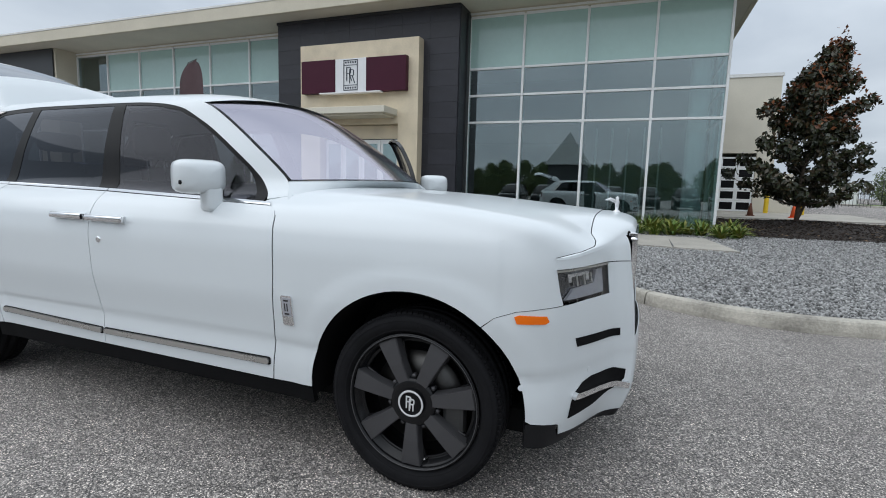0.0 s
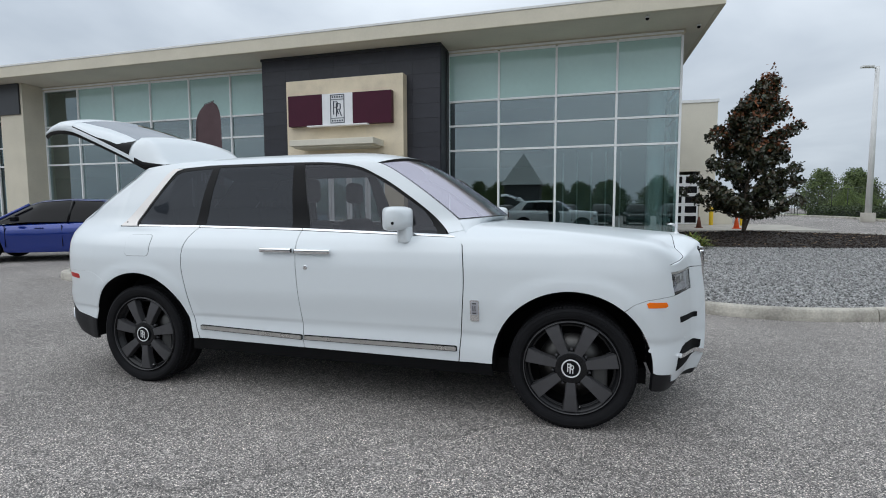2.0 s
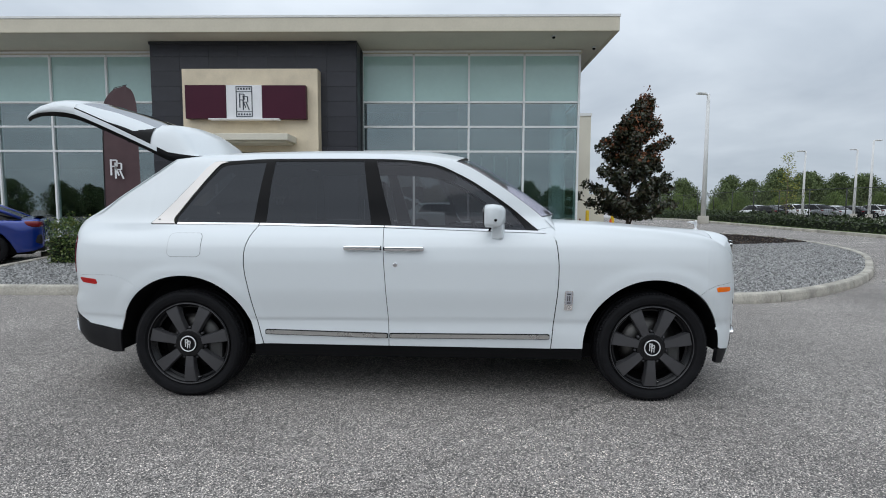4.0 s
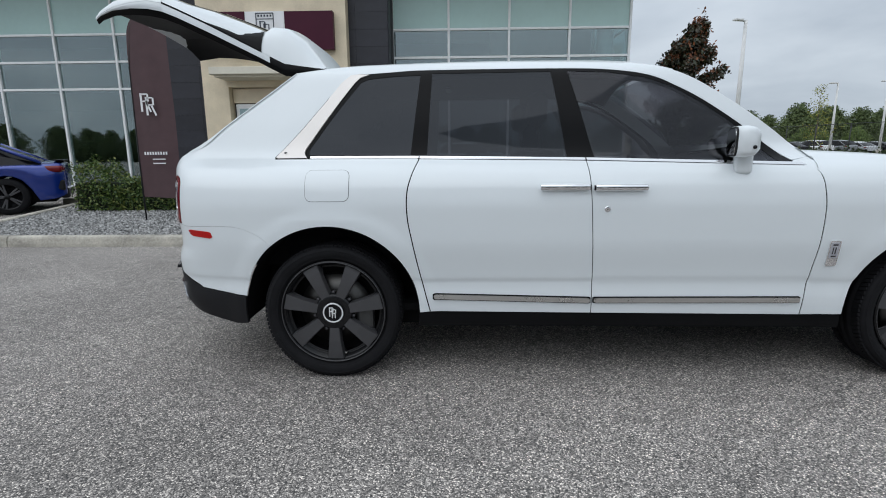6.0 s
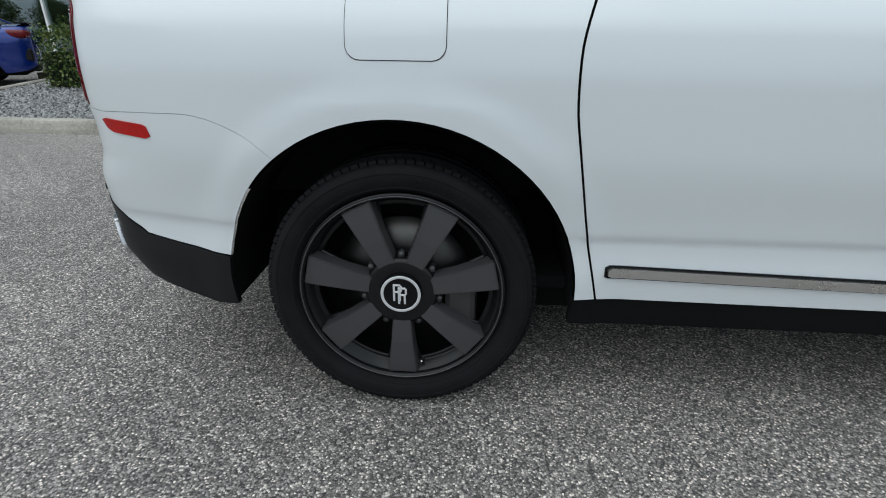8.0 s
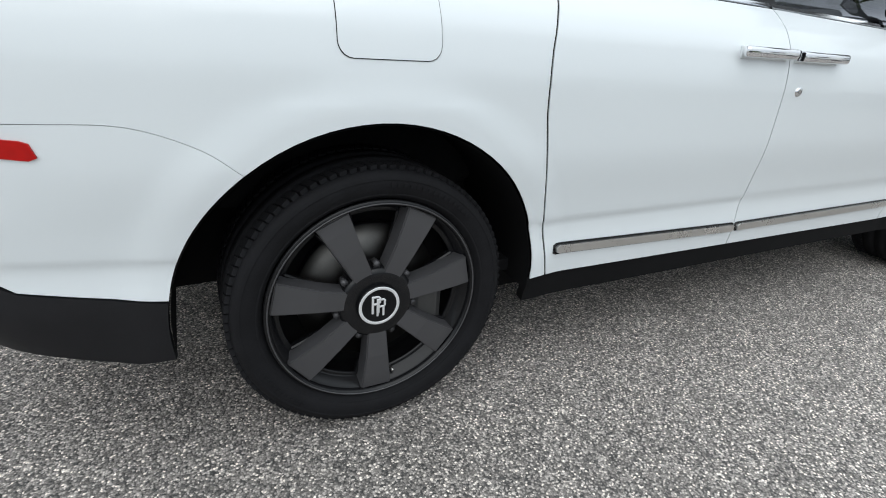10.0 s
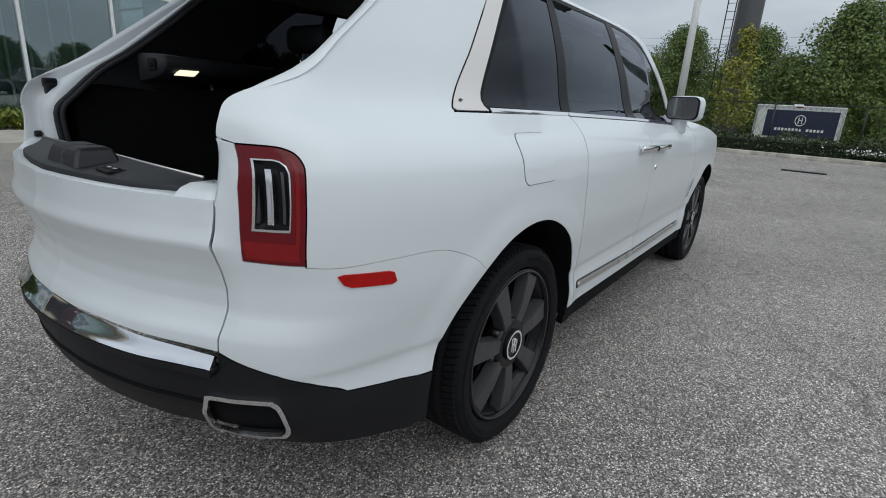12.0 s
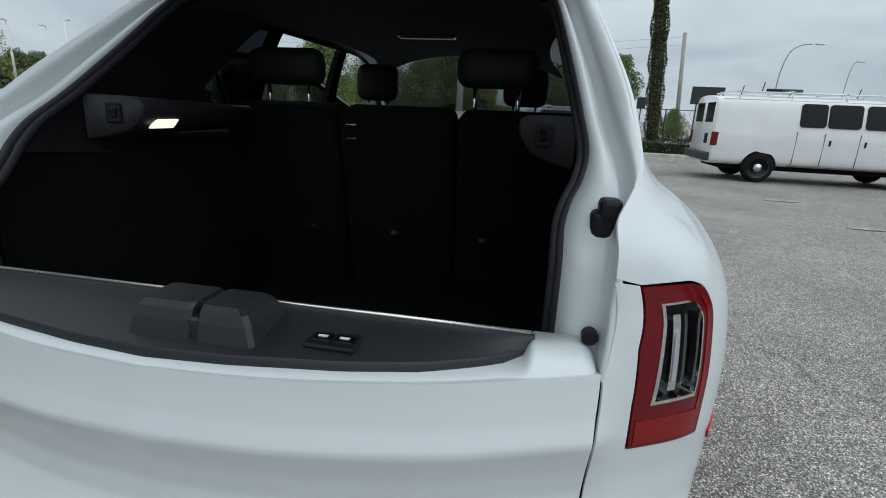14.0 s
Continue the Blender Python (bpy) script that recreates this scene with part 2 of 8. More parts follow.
M_CARGLASS = glass_mat("tinted_car_glass", (0.055, 0.058, 0.066), 0.0, 1.42, 0.033, (0.84, 0.90, 1.0))
M_PRIVGLASS = glass_mat("privacy_glass", (0.018, 0.019, 0.022), 0.0, 1.42, 0.036, (0.84, 0.90, 1.0))
M_FRONTGLASS = glass_mat("front_door_glass", (0.26, 0.265, 0.275), 0.0, 1.47, 0.036, (0.90, 0.92, 1.0))
M_HATCHGLASS = glass_mat("rear_screen_glass", (0.02, 0.022, 0.026), 0.0, 1.75, 0.5, (0.93, 0.96, 1.0))
M_PILLAR = mat("satin_pillar_trim", (0.70, 0.665, 0.635), 0.36, metal=0.3, rvar=0.05)
M_CALIPER = mat("grey_caliper", (0.07, 0.07, 0.07), 0.4, metal=0.5, var=0.1)
M_REFLECT = mat("lamp_reflector", (0.42, 0.42, 0.46), 0.3, metal=0.2, coat=0.5)
M_REFLECTOR = mat("red_reflector", (0.40, 0.004, 0.003), 0.3, spec=0.3, var=0.1, vscale=60)
M_SCREEN = glass_mat("windscreen_glass", (0.62, 0.64, 0.64), 0.12, 2.2, 0.52, (0.90, 0.86, 0.98))
M_CLEAR = glass_mat("clear_lens", (0.85, 0.87, 0.88), 0.0, 1.5)
M_LEATHER = mat("black_leather", (0.012, 0.012, 0.0135), 0.6, spec=0.35, var=0.2, vscale=20, bump=0.2, bscale=250)
M_SEAL = mat("seal_rubber", (0.030, 0.029, 0.035), 0.6, spec=0.3, var=0.15, vscale=20)
M_LINER = mat("charcoal_headliner", (0.045, 0.043, 0.050), 0.9, var=0.1, vscale=8, bump=0.1, bscale=400)
M_CARPET = mat("black_carpet", (0.0065, 0.0065, 0.0074), 0.95, spec=0.2, var=0.3, vscale=40, bump=0.4, bscale=500)
M_SILLTRIM = mat("dark_sill_plastic", (0.0175, 0.018, 0.0225), 0.5, var=0.15, vscale=12, bump=0.1, bscale=350)
M_BOOTTRIM = mat("dark_grey_trim", (0.026, 0.0265, 0.031), 0.5, spec=0.4, var=0.15, vscale=12, bump=0.1, bscale=350)
M_MIRROR = mat("mirror_silver", (0.9, 0.9, 0.9), 0.02, metal=1.0)

M_ASPHALT = asphalt_mat("asphalt", 1.62, 165)
M_CONC = mat("concrete", (0.40, 0.375, 0.33), 0.85, var=0.22, vscale=1.7, bump=0.35, bscale=60)
M_KERB = mat("kerb_concrete", (0.40, 0.375, 0.325), 0.88, var=0.5, vscale=2.6, bump=0.5, bscale=70)
M_GRAVEL = mat("gravel_stone", (0.27, 0.268, 0.262), 0.85, var=0.2, vscale=9, isl=0.62)
M_GRAVELBED = mat("gravel_bed", (0.15, 0.15, 0.155), 0.9, var=0.45, vscale=14, bump=0.8, bscale=45)
M_MULCH = mat("mulch", (0.028, 0.020, 0.016), 0.95, var=0.55, vscale=12, bump=1.0, bscale=40)
M_CHIP = mat("mulch_chip", (0.03, 0.021, 0.016), 0.95, var=0.2, vscale=12, isl=0.7)
M_STUCCO = mat("beige_stucco", (0.62, 0.57, 0.46), 0.85, var=0.07, vscale=1.2, bump=0.15, bscale=160)
M_STUCCO2 = mat("pale_stucco", (0.68, 0.64, 0.54), 0.85, var=0.06, vscale=0.9, bump=0.15, bscale=160)
M_CAPMETAL = mat("white_roof_edge", (0.74, 0.74, 0.72), 0.45, var=0.05)
M_TRAV = mat("cream_stone", (0.70, 0.60, 0.44), 0.6, var=0.12, vscale=2.2, bump=0.1, bscale=90)
M_SLATE = mat("dark_slate_tile", (0.025, 0.025, 0.032), 0.40, spec=0.4, var=0.3, vscale=3, bump=0.1, bscale=60, obj=0.16)
M_DARKPANEL = mat("charcoal_panel", (0.02, 0.022, 0.026), 0.4, var=0.15, vscale=2)
M_MAROON = mat("maroon_panel", (0.055, 0.0075, 0.022), 0.45, spec=0.2, var=0.08, vscale=2)
M_SIGNWHITE = mat("white_sign_panel", (0.78, 0.78, 0.79), 0.4, var=0.03)
M_SIGNBLACK = mat("sign_navy", (0.03, 0.036, 0.055), 0.5)
M_ALU = mat("white_aluminium", (0.84, 0.85, 0.85), 0.4, var=0.04, vscale=3)
M_DKGLASS = glass_mat("dark_showroom_glass", (0.42, 0.50, 0.50), 0.0, 1.45)
M_BLGLASS = glass_mat("green_facade_glass", (0.62, 0.72, 0.715), 0.0, 1.9, 0.20, (0.91, 0.985, 1.0))
M_SPANDREL = mat("pale_teal_spandrel_glass", (0.42, 0.60, 0.565), 0.08, var=0.05, vscale=0.5, coat=0.6)
M_INTWALL = mat("interior_wall", (0.30, 0.30, 0.285), 0.8, var=0.06, vscale=1)
# dark base colour puts in the dimness indoors and in the doorway
M_DIMSHADE = mat("dim_shade", (0.05, 0.055, 0.055), 0.8, var=0.2, vscale=1)
M_INTFLOOR = mat("interior_floor_tile", (0.30, 0.29, 0.27), 0.25, var=0.1, vscale=1)
M_FLAG = mat("maroon_banner_cloth", (0.075, 0.042, 0.046), 0.8, var=0.12, vscale=5, bump=0.15, bscale=300)
M_POLE = mat("white_lamp_post", (0.66, 0.66, 0.65), 0.5, var=0.08, vscale=3)
M_DARKMETAL = mat("dark_painted_metal", (0.03, 0.031, 0.033), 0.5, var=0.2, vscale=4)
M_FENCE = mat("black_fence_metal", (0.012, 0.013, 0.013), 0.5, var=0.2)
M_WOODPOLE = mat("grey_pole_wood", (0.33, 0.32, 0.30), 0.9, var=0.2, vscale=2)
M_YELLOW = mat("yellow_bollard_paint", (0.75, 0.50, 0.02), 0.5, var=0.08)
M_ORANGE = mat("orange_cone", (0.80, 0.11, 0.02), 0.55, var=0.1)
M_BARK = mat("bark", (0.13, 0.10, 0.075), 0.95, var=0.35, vscale=8, bump=0.8, bscale=40)
M_MAGNOLIA = leaf_mat("magnolia_leaves", [(0.012, 0.022, 0.010), (0.022, 0.026, 0.012), (0.042, 0.052, 0.02), (0.038, 0.034, 0.016), (0.06, 0.040, 0.018), (0.02, 0.03, 0.012)], 0.36)
M_RUST = leaf_mat("rust_young_leaves", [(0.12, 0.04, 0.018), (0.26, 0.09, 0.030), (0.07, 0.035, 0.02), (0.18, 0.06, 0.022)], 0.5)
M_GREEN = leaf_mat("broad_leaves", [(0.045, 0.09, 0.020), (0.10, 0.165, 0.034), (0.19, 0.24, 0.05), (0.07, 0.12, 0.028), (0.14, 0.20, 0.04)], 0.6)
M_DKGREEN = leaf_mat("dark_wood_leaves", [(0.045, 0.07, 0.024), (0.08, 0.115, 0.036), (0.125, 0.165, 0.05), (0.065, 0.095, 0.03)], 0.7)
M_YELLOWGREEN = leaf_mat("yellow_green_leaves", [(0.16, 0.20, 0.025), (0.30, 0.28, 0.035), (0.14, 0.16, 0.025)], 0.6)
M_HEDGE = leaf_mat("hedge_leaves", [(0.02, 0.05, 0.010), (0.05, 0.10, 0.018), (0.095, 0.145, 0.028), (0.18, 0.20, 0.045)], 0.5)
M_HEDGE2 = leaf_mat("dull_hedge_leaves", [(0.025, 0.04, 0.014), (0.04, 0.065, 0.02), (0.06, 0.075, 0.03)], 0.6)
M_SPIKY = leaf_mat("strap_leaves", [(0.06, 0.13, 0.02), (0.13, 0.20, 0.03), (0.24, 0.24, 0.04), (0.09, 0.10, 0.02)], 0.5)
M_CYPRESS = leaf_mat("cypress_scale_leaves", [(0.05, 0.055, 0.025), (0.08, 0.085, 0.035), (0.11, 0.10, 0.045)], 0.7)
M_GRASS = mat("dry_grass", (0.115, 0.165, 0.045), 0.95, var=0.4, vscale=3, bump=0.8, bscale=60)
M_NAVY = mat("navy_trailer_panel", (0.012, 0.02, 0.055), 0.4, var=0.1)
M_GREY = mat("grey_car_paint", (0.25, 0.26, 0.27), 0.3, metal=0.5, coat=0.6)
M_SILVER = mat("silver_car_paint", (0.5, 0.51, 0.52), 0.3, metal=0.5, coat=0.6)
M_LAMP = bpy.data.materials.new("lit_boot_lamp")
M_LAMP.use_nodes = True
M_LAMP.node_tree.nodes["Principled BSDF"].inputs["Emission Color"].default_value = (1, 0.93, 0.66, 1)
M_LAMP.node_tree.nodes["Principled BSDF"].inputs["Emission Strength"].default_value = 1.0


# ---- building helpers ----
from mathutils.geometry import delaunay_2d_cdt


def link_mesh(name, me, material, parent=None, label=""):
    ob = new(name, me)
    if material and not me.materials:
        me.materials.append(material)
    if parent:
        ob.parent = parent
    if label:
        ob["label"] = label
    return ob


def part(name, bm, material, parent=None, label="", smooth=False):
    """Links a bmesh as one mesh object under a thing or a part."""
    me = bpy.data.meshes.new(name)
    bm.to_mesh(me)
    bm.free()
    if smooth:
        me.polygons.foreach_set("use_smooth", [True] * len(me.polygons))
    return link_mesh(name, me, material, parent, label)


def pydata(name, verts, faces, material, parent=None, label="", smooth=False):
    me = bpy.data.meshes.new(name)
    me.from_pydata([tuple(v) for v in verts], [], faces)
    if smooth:
        me.polygons.foreach_set("use_smooth", [True] * len(me.polygons))
    me.update()
    return link_mesh(name, me, material, parent, label)


def empty(name, m=None):
    ob = new(name)
    if m is not None:
        ob.matrix_world = m
    return ob


def add_box(bm, c, s, bev=0.0, m=None, seg=1):
    """A box of size s about c, its edges rounded by bev."""
    r = bmesh.ops.create_cube(bm, size=1.0, matrix=Matrix.Translation(c) @ Matrix.Diagonal((*s, 1)))
    vs = r["verts"]
    if bev:
        es = list({e for v in vs for e in v.link_edges})
        q = bmesh.ops.bevel(bm, geom=es, offset=bev, segments=seg, affect="EDGES", profile=0.5)
        vs = list({v for f in q["faces"] for v in f.verts} | {v for v in vs if v.is_valid})
    if m is not None:
        bmesh.ops.transform(bm, matrix=m, verts=[v for v in vs if v.is_valid])
    return vs


def box(name, c, s, material, parent=None, label="", bev=0.0, m=None, seg=1, smooth=False):
    bm = bmesh.new()
    add_box(bm, c, s, bev, m, seg)
    return part(name, bm, material, parent, label, smooth=smooth)


def span(name, lo, hi, material, parent=None, label="", bev=0.0):
    """A box between two corners."""
    lo, hi = Vector(lo), Vector(hi)
    return box(name, (lo + hi) / 2, hi - lo, material, parent, label, bev)


def tube(bm, pts, r, n=8, cap=True):
    """A round bar along points; r is one radius or one for each point."""
    pts = [Vector(p) for p in pts]
    rs = [r] * len(pts) if isinstance(r, (int, float)) else list(r)
    rings, up = [], Vector((0.13, 0.31, 0.94))
    for i, p in enumerate(pts):
        d = (pts[min(i + 1, len(pts) - 1)] - pts[max(i - 1, 0)]).normalized()
        a = d.cross(up)
        if a.length < 0.05:
            a = d.cross(Vector((1, 0, 0)))
        a.normalize()
        b = d.cross(a)
        rings.append([bm.verts.new(p + rs[i] * (math.cos(k * math.tau / n) * a + math.sin(k * math.tau / n) * b)) for k in range(n)])
    for q, w in zip(rings, rings[1:]):
        for k in range(n):
            bm.faces.new((q[k], w[k], w[(k + 1) % n], q[(k + 1) % n]))
    if cap:
        bm.faces.new(rings[0])
        bm.faces.new(rings[-1][::-1])


def rod(name, pts, r, material, parent=None, label="", n=8):
    bm = bmesh.new()
    tube(bm, pts, r, n)
    bmesh.ops.recalc_face_normals(bm, faces=bm.faces)
    return part(name, bm, material, parent, label, smooth=True)


def lathe(bm, prof, n=48, m=None, closed=False):
    """Turns a profile of (radius, height) round z."""
    rings = []
    for r, h in prof:
        rings.append([bm.verts.new((r * math.cos(k * math.tau / n), r * math.sin(k * math.tau / n), h)) for k in range(n)])
    pairs = list(zip(rings, rings[1:])) + ([(rings[-1], rings[0])] if closed else [])
    for q, w in pairs:
        for k in range(n):
            bm.faces.new((q[k], q[(k + 1) % n], w[(k + 1) % n], w[k]))
    if m is not None:
        bmesh.ops.transform(bm, matrix=m, verts=[v for r in rings for v in r])


def turned(name, prof, material, parent=None, label="", n=48, m=None, closed=False):
    bm = bmesh.new()
    lathe(bm, prof, n, m, closed)
    bmesh.ops.recalc_face_normals(bm, faces=bm.faces)
    return part(name, bm, material, parent, label, smooth=True)


def loft(name, rows, material, parent=None, label="", closed=False, smooth=True, caps=False):
    """A skin over rows of points of equal length."""
    n = len(rows[0])
    verts = [p for r in rows for p in r]
    faces = []
    for i in range(len(rows) - 1):
        for k in range(n if closed else n - 1):
            faces.append((i * n + k, i * n + (k + 1) % n, (i + 1) * n + (k + 1) % n, (i + 1) * n + k))
    if caps:
        faces.append(tuple(range(n))[::-1])
        faces.append(tuple((len(rows) - 1) * n + k for k in range(n)))
    bm = bmesh.new()
    vs = [bm.verts.new(v) for v in verts]
    for f in faces:
        try:
            bm.faces.new([vs[i] for i in f])
        except ValueError:
            pass
    bmesh.ops.recalc_face_normals(bm, faces=bm.faces)
    return part(name, bm, material, parent, label, smooth=smooth)


def prism(name, poly, lo, hi, material, parent=None, label="", axis="z", bev=0.0):
    """A plate: an outline pushed from lo to hi along an axis."""
    def at(p, h):
        return {"z": (p[0], p[1], h), "y": (p[0], h, p[1]), "x": (h, p[0], p[1])}[axis]
    bm = bmesh.new()
    a = [bm.verts.new(at(p, lo)) for p in poly]
    b = [bm.verts.new(at(p, hi)) for p in poly]
    n = len(poly)
    bm.faces.new(a)
    top = bm.faces.new(b[::-1])
    for i in range(n):
        bm.faces.new((a[i], b[i], b[(i + 1) % n], a[(i + 1) % n]))
    bmesh.ops.recalc_face_normals(bm, faces=bm.faces)
    if bev:
        es = [e for e in bm.edges if len(e.link_faces) == 2 and e.calc_face_angle(0) > 0.6]
        bmesh.ops.bevel(bm, geom=es, offset=bev, segments=2, affect="EDGES", profile=0.5)
    return part(name, bm, material, parent, label)


def spline(pts, n=8):
    """A smooth line through points."""
    P = [Vector(p) for p in pts]
    P = [2 * P[0] - P[1]] + P + [2 * P[-1] - P[-2]]
    out = []
    for i in range(1, len(P) - 2):
        for k in range(n):
            t = k / n
            a, b, c, d = P[i - 1:i + 3]
            out.append(0.5 * (2 * b + (c - a) * t + (2 * a - 5 * b + 4 * c - d) * t * t + (3 * b - a - 3 * c + d) * t ** 3))
    return out + [P[-2]]


def smooth_table(pairs, n=400):
    """A smooth curve through (x, y) pairs with rising x, as a table for np.interp."""
    x, y = np.array([p[0] for p in pairs], float), np.array([p[1] for p in pairs], float)
    s = np.diff(y) / np.diff(x)
    m = np.concatenate([[s[0]], [0 if a * b <= 0 else 2 * a * b / (a + b) for a, b in zip(s, s[1:])], [s[-1]]])
    X = np.linspace(x[0], x[-1], n)
    i = np.clip(np.searchsorted(x, X) - 1, 0, len(x) - 2)
    h = x[i + 1] - x[i]
    t = (X - x[i]) / h
    Y = (2 * t**3 - 3 * t**2 + 1) * y[i] + (t**3 - 2 * t**2 + t) * h * m[i] + (-2 * t**3 + 3 * t**2) * y[i + 1] + (t**3 - t**2) * h * m[i + 1]
    return X, Y


def inside(px, pz, poly):
    """Which of the points lie inside the outline."""
    res = np.zeros(len(px), bool)
    n = len(poly)
    for i in range(n):
        x0, z0 = poly[i]
        x1, z1 = poly[(i + 1) % n]
        if z0 == z1:
            continue
        c = ((z0 > pz) != (z1 > pz)) & (px < (x1 - x0) * (pz - z0) / (z1 - z0) + x0)
        res ^= c
    return res


def dense(poly, step):
    out = []
    for i in range(len(poly)):
        a, b = Vector(poly[i]), Vector(poly[(i + 1) % len(poly)])
        n = max(1, math.ceil((b - a).length / step))
        out += [tuple(a.lerp(b, k / n)) for k in range(n)]
    return out


def skin(name, poly, surf, material, parent=None, label="", step=0.04, off=0.0, flange=0.004, side=1, holes=(), both=False):
    """A sheet cut to an outline in the surface's own (u, v), laid on the surface with its exact normals; its rim folds inward by flange.
    side -1 mirrors it to the other half of the thing; both joins the two halves."""
    ring = dense(poly, step * 0.7)
    rings = [ring] + [dense(h, step * 0.7) for h in holes]
    pts, edges = [], []
    for r in rings:
        k = len(pts)
        pts += r
        edges += [(k + i, k + (i + 1) % len(r)) for i in range(len(r))]
    a = np.array(ring)
    gx, gz = np.meshgrid(np.arange(a[:, 0].min() + step / 2, a[:, 0].max(), step), np.arange(a[:, 1].min() + step / 2, a[:, 1].max(), step))
    gx, gz = gx.ravel(), gz.ravel()
    ok = inside(gx, gz, ring)
    for h in rings[1:]:
        ok &= ~inside(gx, gz, h)
    allp = np.array(pts)
    if len(gx):
        d = np.sqrt(((gx[:, None] - allp[None, :, 0]) ** 2 + (gz[:, None] - allp[None, :, 1]) ** 2).min(1))
        ok &= d > step * 0.45
    pts = pts + list(zip(gx[ok], gz[ok]))
    v2, _, f2, *_ = delaunay_2d_cdt([Vector(p) for p in pts], edges, [], 0, 1e-6)
    uv = np.array([(v[0], v[1]) for v in v2])
    tri = np.array([f for f in f2 if len(f) == 3])
    cen = uv[tri].mean(1)
    ok = inside(cen[:, 0], cen[:, 1], ring)
    for h in rings[1:]:
        ok &= ~inside(cen[:, 0], cen[:, 1], h)
    tri = tri[ok]
    P, N = surf(uv[:, 0], uv[:, 1])
    P = P + N * off
    ws = [(1, 0)] if side == 1 else [(-1, 0)]
    if both:
        ws = [(1, 0), (-1, 0)]
    verts, norms, faces = [], [], []
    for s, _ in ws:
        Q, R = P * (1, s, 1), N * (1, s, 1)
        k = len(verts)
        e0 = np.cross(Q[tri[:, 1]] - Q[tri[:, 0]], Q[tri[:, 2]] - Q[tri[:, 0]])
        flip = (e0 * R[tri[:, 0]]).sum(1) < 0
        T = tri.copy()
        T[flip] = T[flip][:, ::-1]
        verts += list(map(tuple, Q))
        norms += list(map(tuple, R))
        faces += [tuple(int(i) + k for i in f) for f in T]
        if flange:
            seen = {}
            for f in T:
                for i in range(3):
                    p, q = int(f[i]), int(f[(i + 1) % 3])
                    if (q, p) in seen:
                        del seen[(q, p)]
                    else:
                        seen[(p, q)] = 1
            top, low = {}, {}
            for p, q in seen:
                if both and (abs(Q[p][1]) < 1e-4 and abs(Q[q][1]) < 1e-4):
                    continue
                for v in (p, q):
                    if v not in top:
                        top[v] = len(verts)
                        verts.append(tuple(Q[v]))
                        norms.append((0, 0, 0))
                        low[v] = len(verts)
                        verts.append(tuple(Q[v] - R[v] * flange))
                        norms.append((0, 0, 0))
                faces.append((top[q], top[p], low[p], low[q]))
    me = bpy.data.meshes.new(name)
    me.from_pydata(verts, [], faces)
    me.polygons.foreach_set("use_smooth", [True] * len(me.polygons))
    me.update()
    me.normals_split_custom_set_from_vertices(norms)
    return link_mesh(name, me, material, parent, label)


def arc(cx, cz, r, a0, a1, n=28):
    return [(cx + r * math.cos(radians(a0 + (a1 - a0) * k / n)), cz + r * math.sin(radians(a0 + (a1 - a0) * k / n))) for k in range(n + 1)]


def rrect(x0, z0, x1, z1, r, n=5):
    """An outline with rounded corners."""
    out = []
    for cx, cz, a in ((x1 - r, z1 - r, 0), (x0 + r, z1 - r, 90), (x0 + r, z0 + r, 180), (x1 - r, z0 + r, 270)):
        out += arc(cx, cz, r, a, a + 90, n)
    return out


# ---- the white SUV: x forward from the middle of its axles, y to its left, on the ground ----
SUV = (-2.6455, 2.895, 0.0)
HX, HZ = 1.6475, 0.378
PLAN = [(-2.765, 0.0), (-2.752, 0.20), (-2.708, 0.42), (-2.650, 0.58), (-2.615, 0.67), (-2.585, 0.735), (-2.53, 0.82), (-2.45, 0.883), (-2.31, 0.93), (-2.14, 0.965), (-1.9, 0.992),
        (-1.2, 1.0), (0.0, 1.0), (1.2, 1.0), (1.9, 0.99), (2.03, 0.977), (2.12, 0.955), (2.19, 0.912), (2.234, 0.862), (2.277, 0.78), (2.33, 0.645), (2.372, 0.53), (2.406, 0.476), (2.450, 0.438), (2.478, 0.405), (2.488, 0.25), (2.492, 0.12), (2.494, 0.0)]
_p = np.array([tuple(v)[:2] for v in spline([(a, b, 0) for a, b in PLAN], 14)])
_len = np.concatenate([[0], np.cumsum(np.hypot(*np.diff(_p, axis=0).T))])
_i0, _i1 = int(np.argmin(abs(_p[:, 0] + 1.9))), int(np.argmin(abs(_p[:, 0] - 1.9)))
_u = np.where(_len < _len[_i0], -1.9 + _len - _len[_i0], np.where(_len > _len[_i1], 1.9 + _len - _len[_i1], _p[:, 0]))
UEND0, UEND1 = float(_u[0]), float(_u[-1])
# half width over height, and how far the tail and the nose stand out over height
SIDE_X, SIDE_Y = smooth_table([(0.20, 0.93), (0.36, 0.955), (0.46, 0.961), (0.53, 0.957), (0.556, 0.9575), (0.574, 0.9645), (0.62, 0.972), (0.80, 0.998), (0.95, 1.0), (1.07, 0.985), (1.14, 0.952), (1.19, 0.905),
                               (1.235, 0.850), (1.27, 0.832), (1.45, 0.785), (1.62, 0.722), (1.70, 0.682), (1.74, 0.640), (1.77, 0.58), (1.80, 0.5)])
TAIL_X = np.linspace(0.20, 1.30, 1101)
TAIL_Y = np.interp(TAIL_X, [0.20, 0.33, 0.45, 0.56, 0.60, 0.634, 0.668, 0.70, 0.739, 0.79, 0.84, 0.885, 0.898, 0.908, 0.918, 0.94, 0.98, 1.02, 1.08, 1.14, 1.24, 1.30],
                   [0.12, 0.035, -0.026, -0.030, -0.028, -0.030, -0.027, -0.004, 0.014, 0.013, -0.004, -0.028, -0.037, -0.038, -0.033, -0.024, -0.017, -0.014, -0.004, 0.002, 0.02, 0.05])
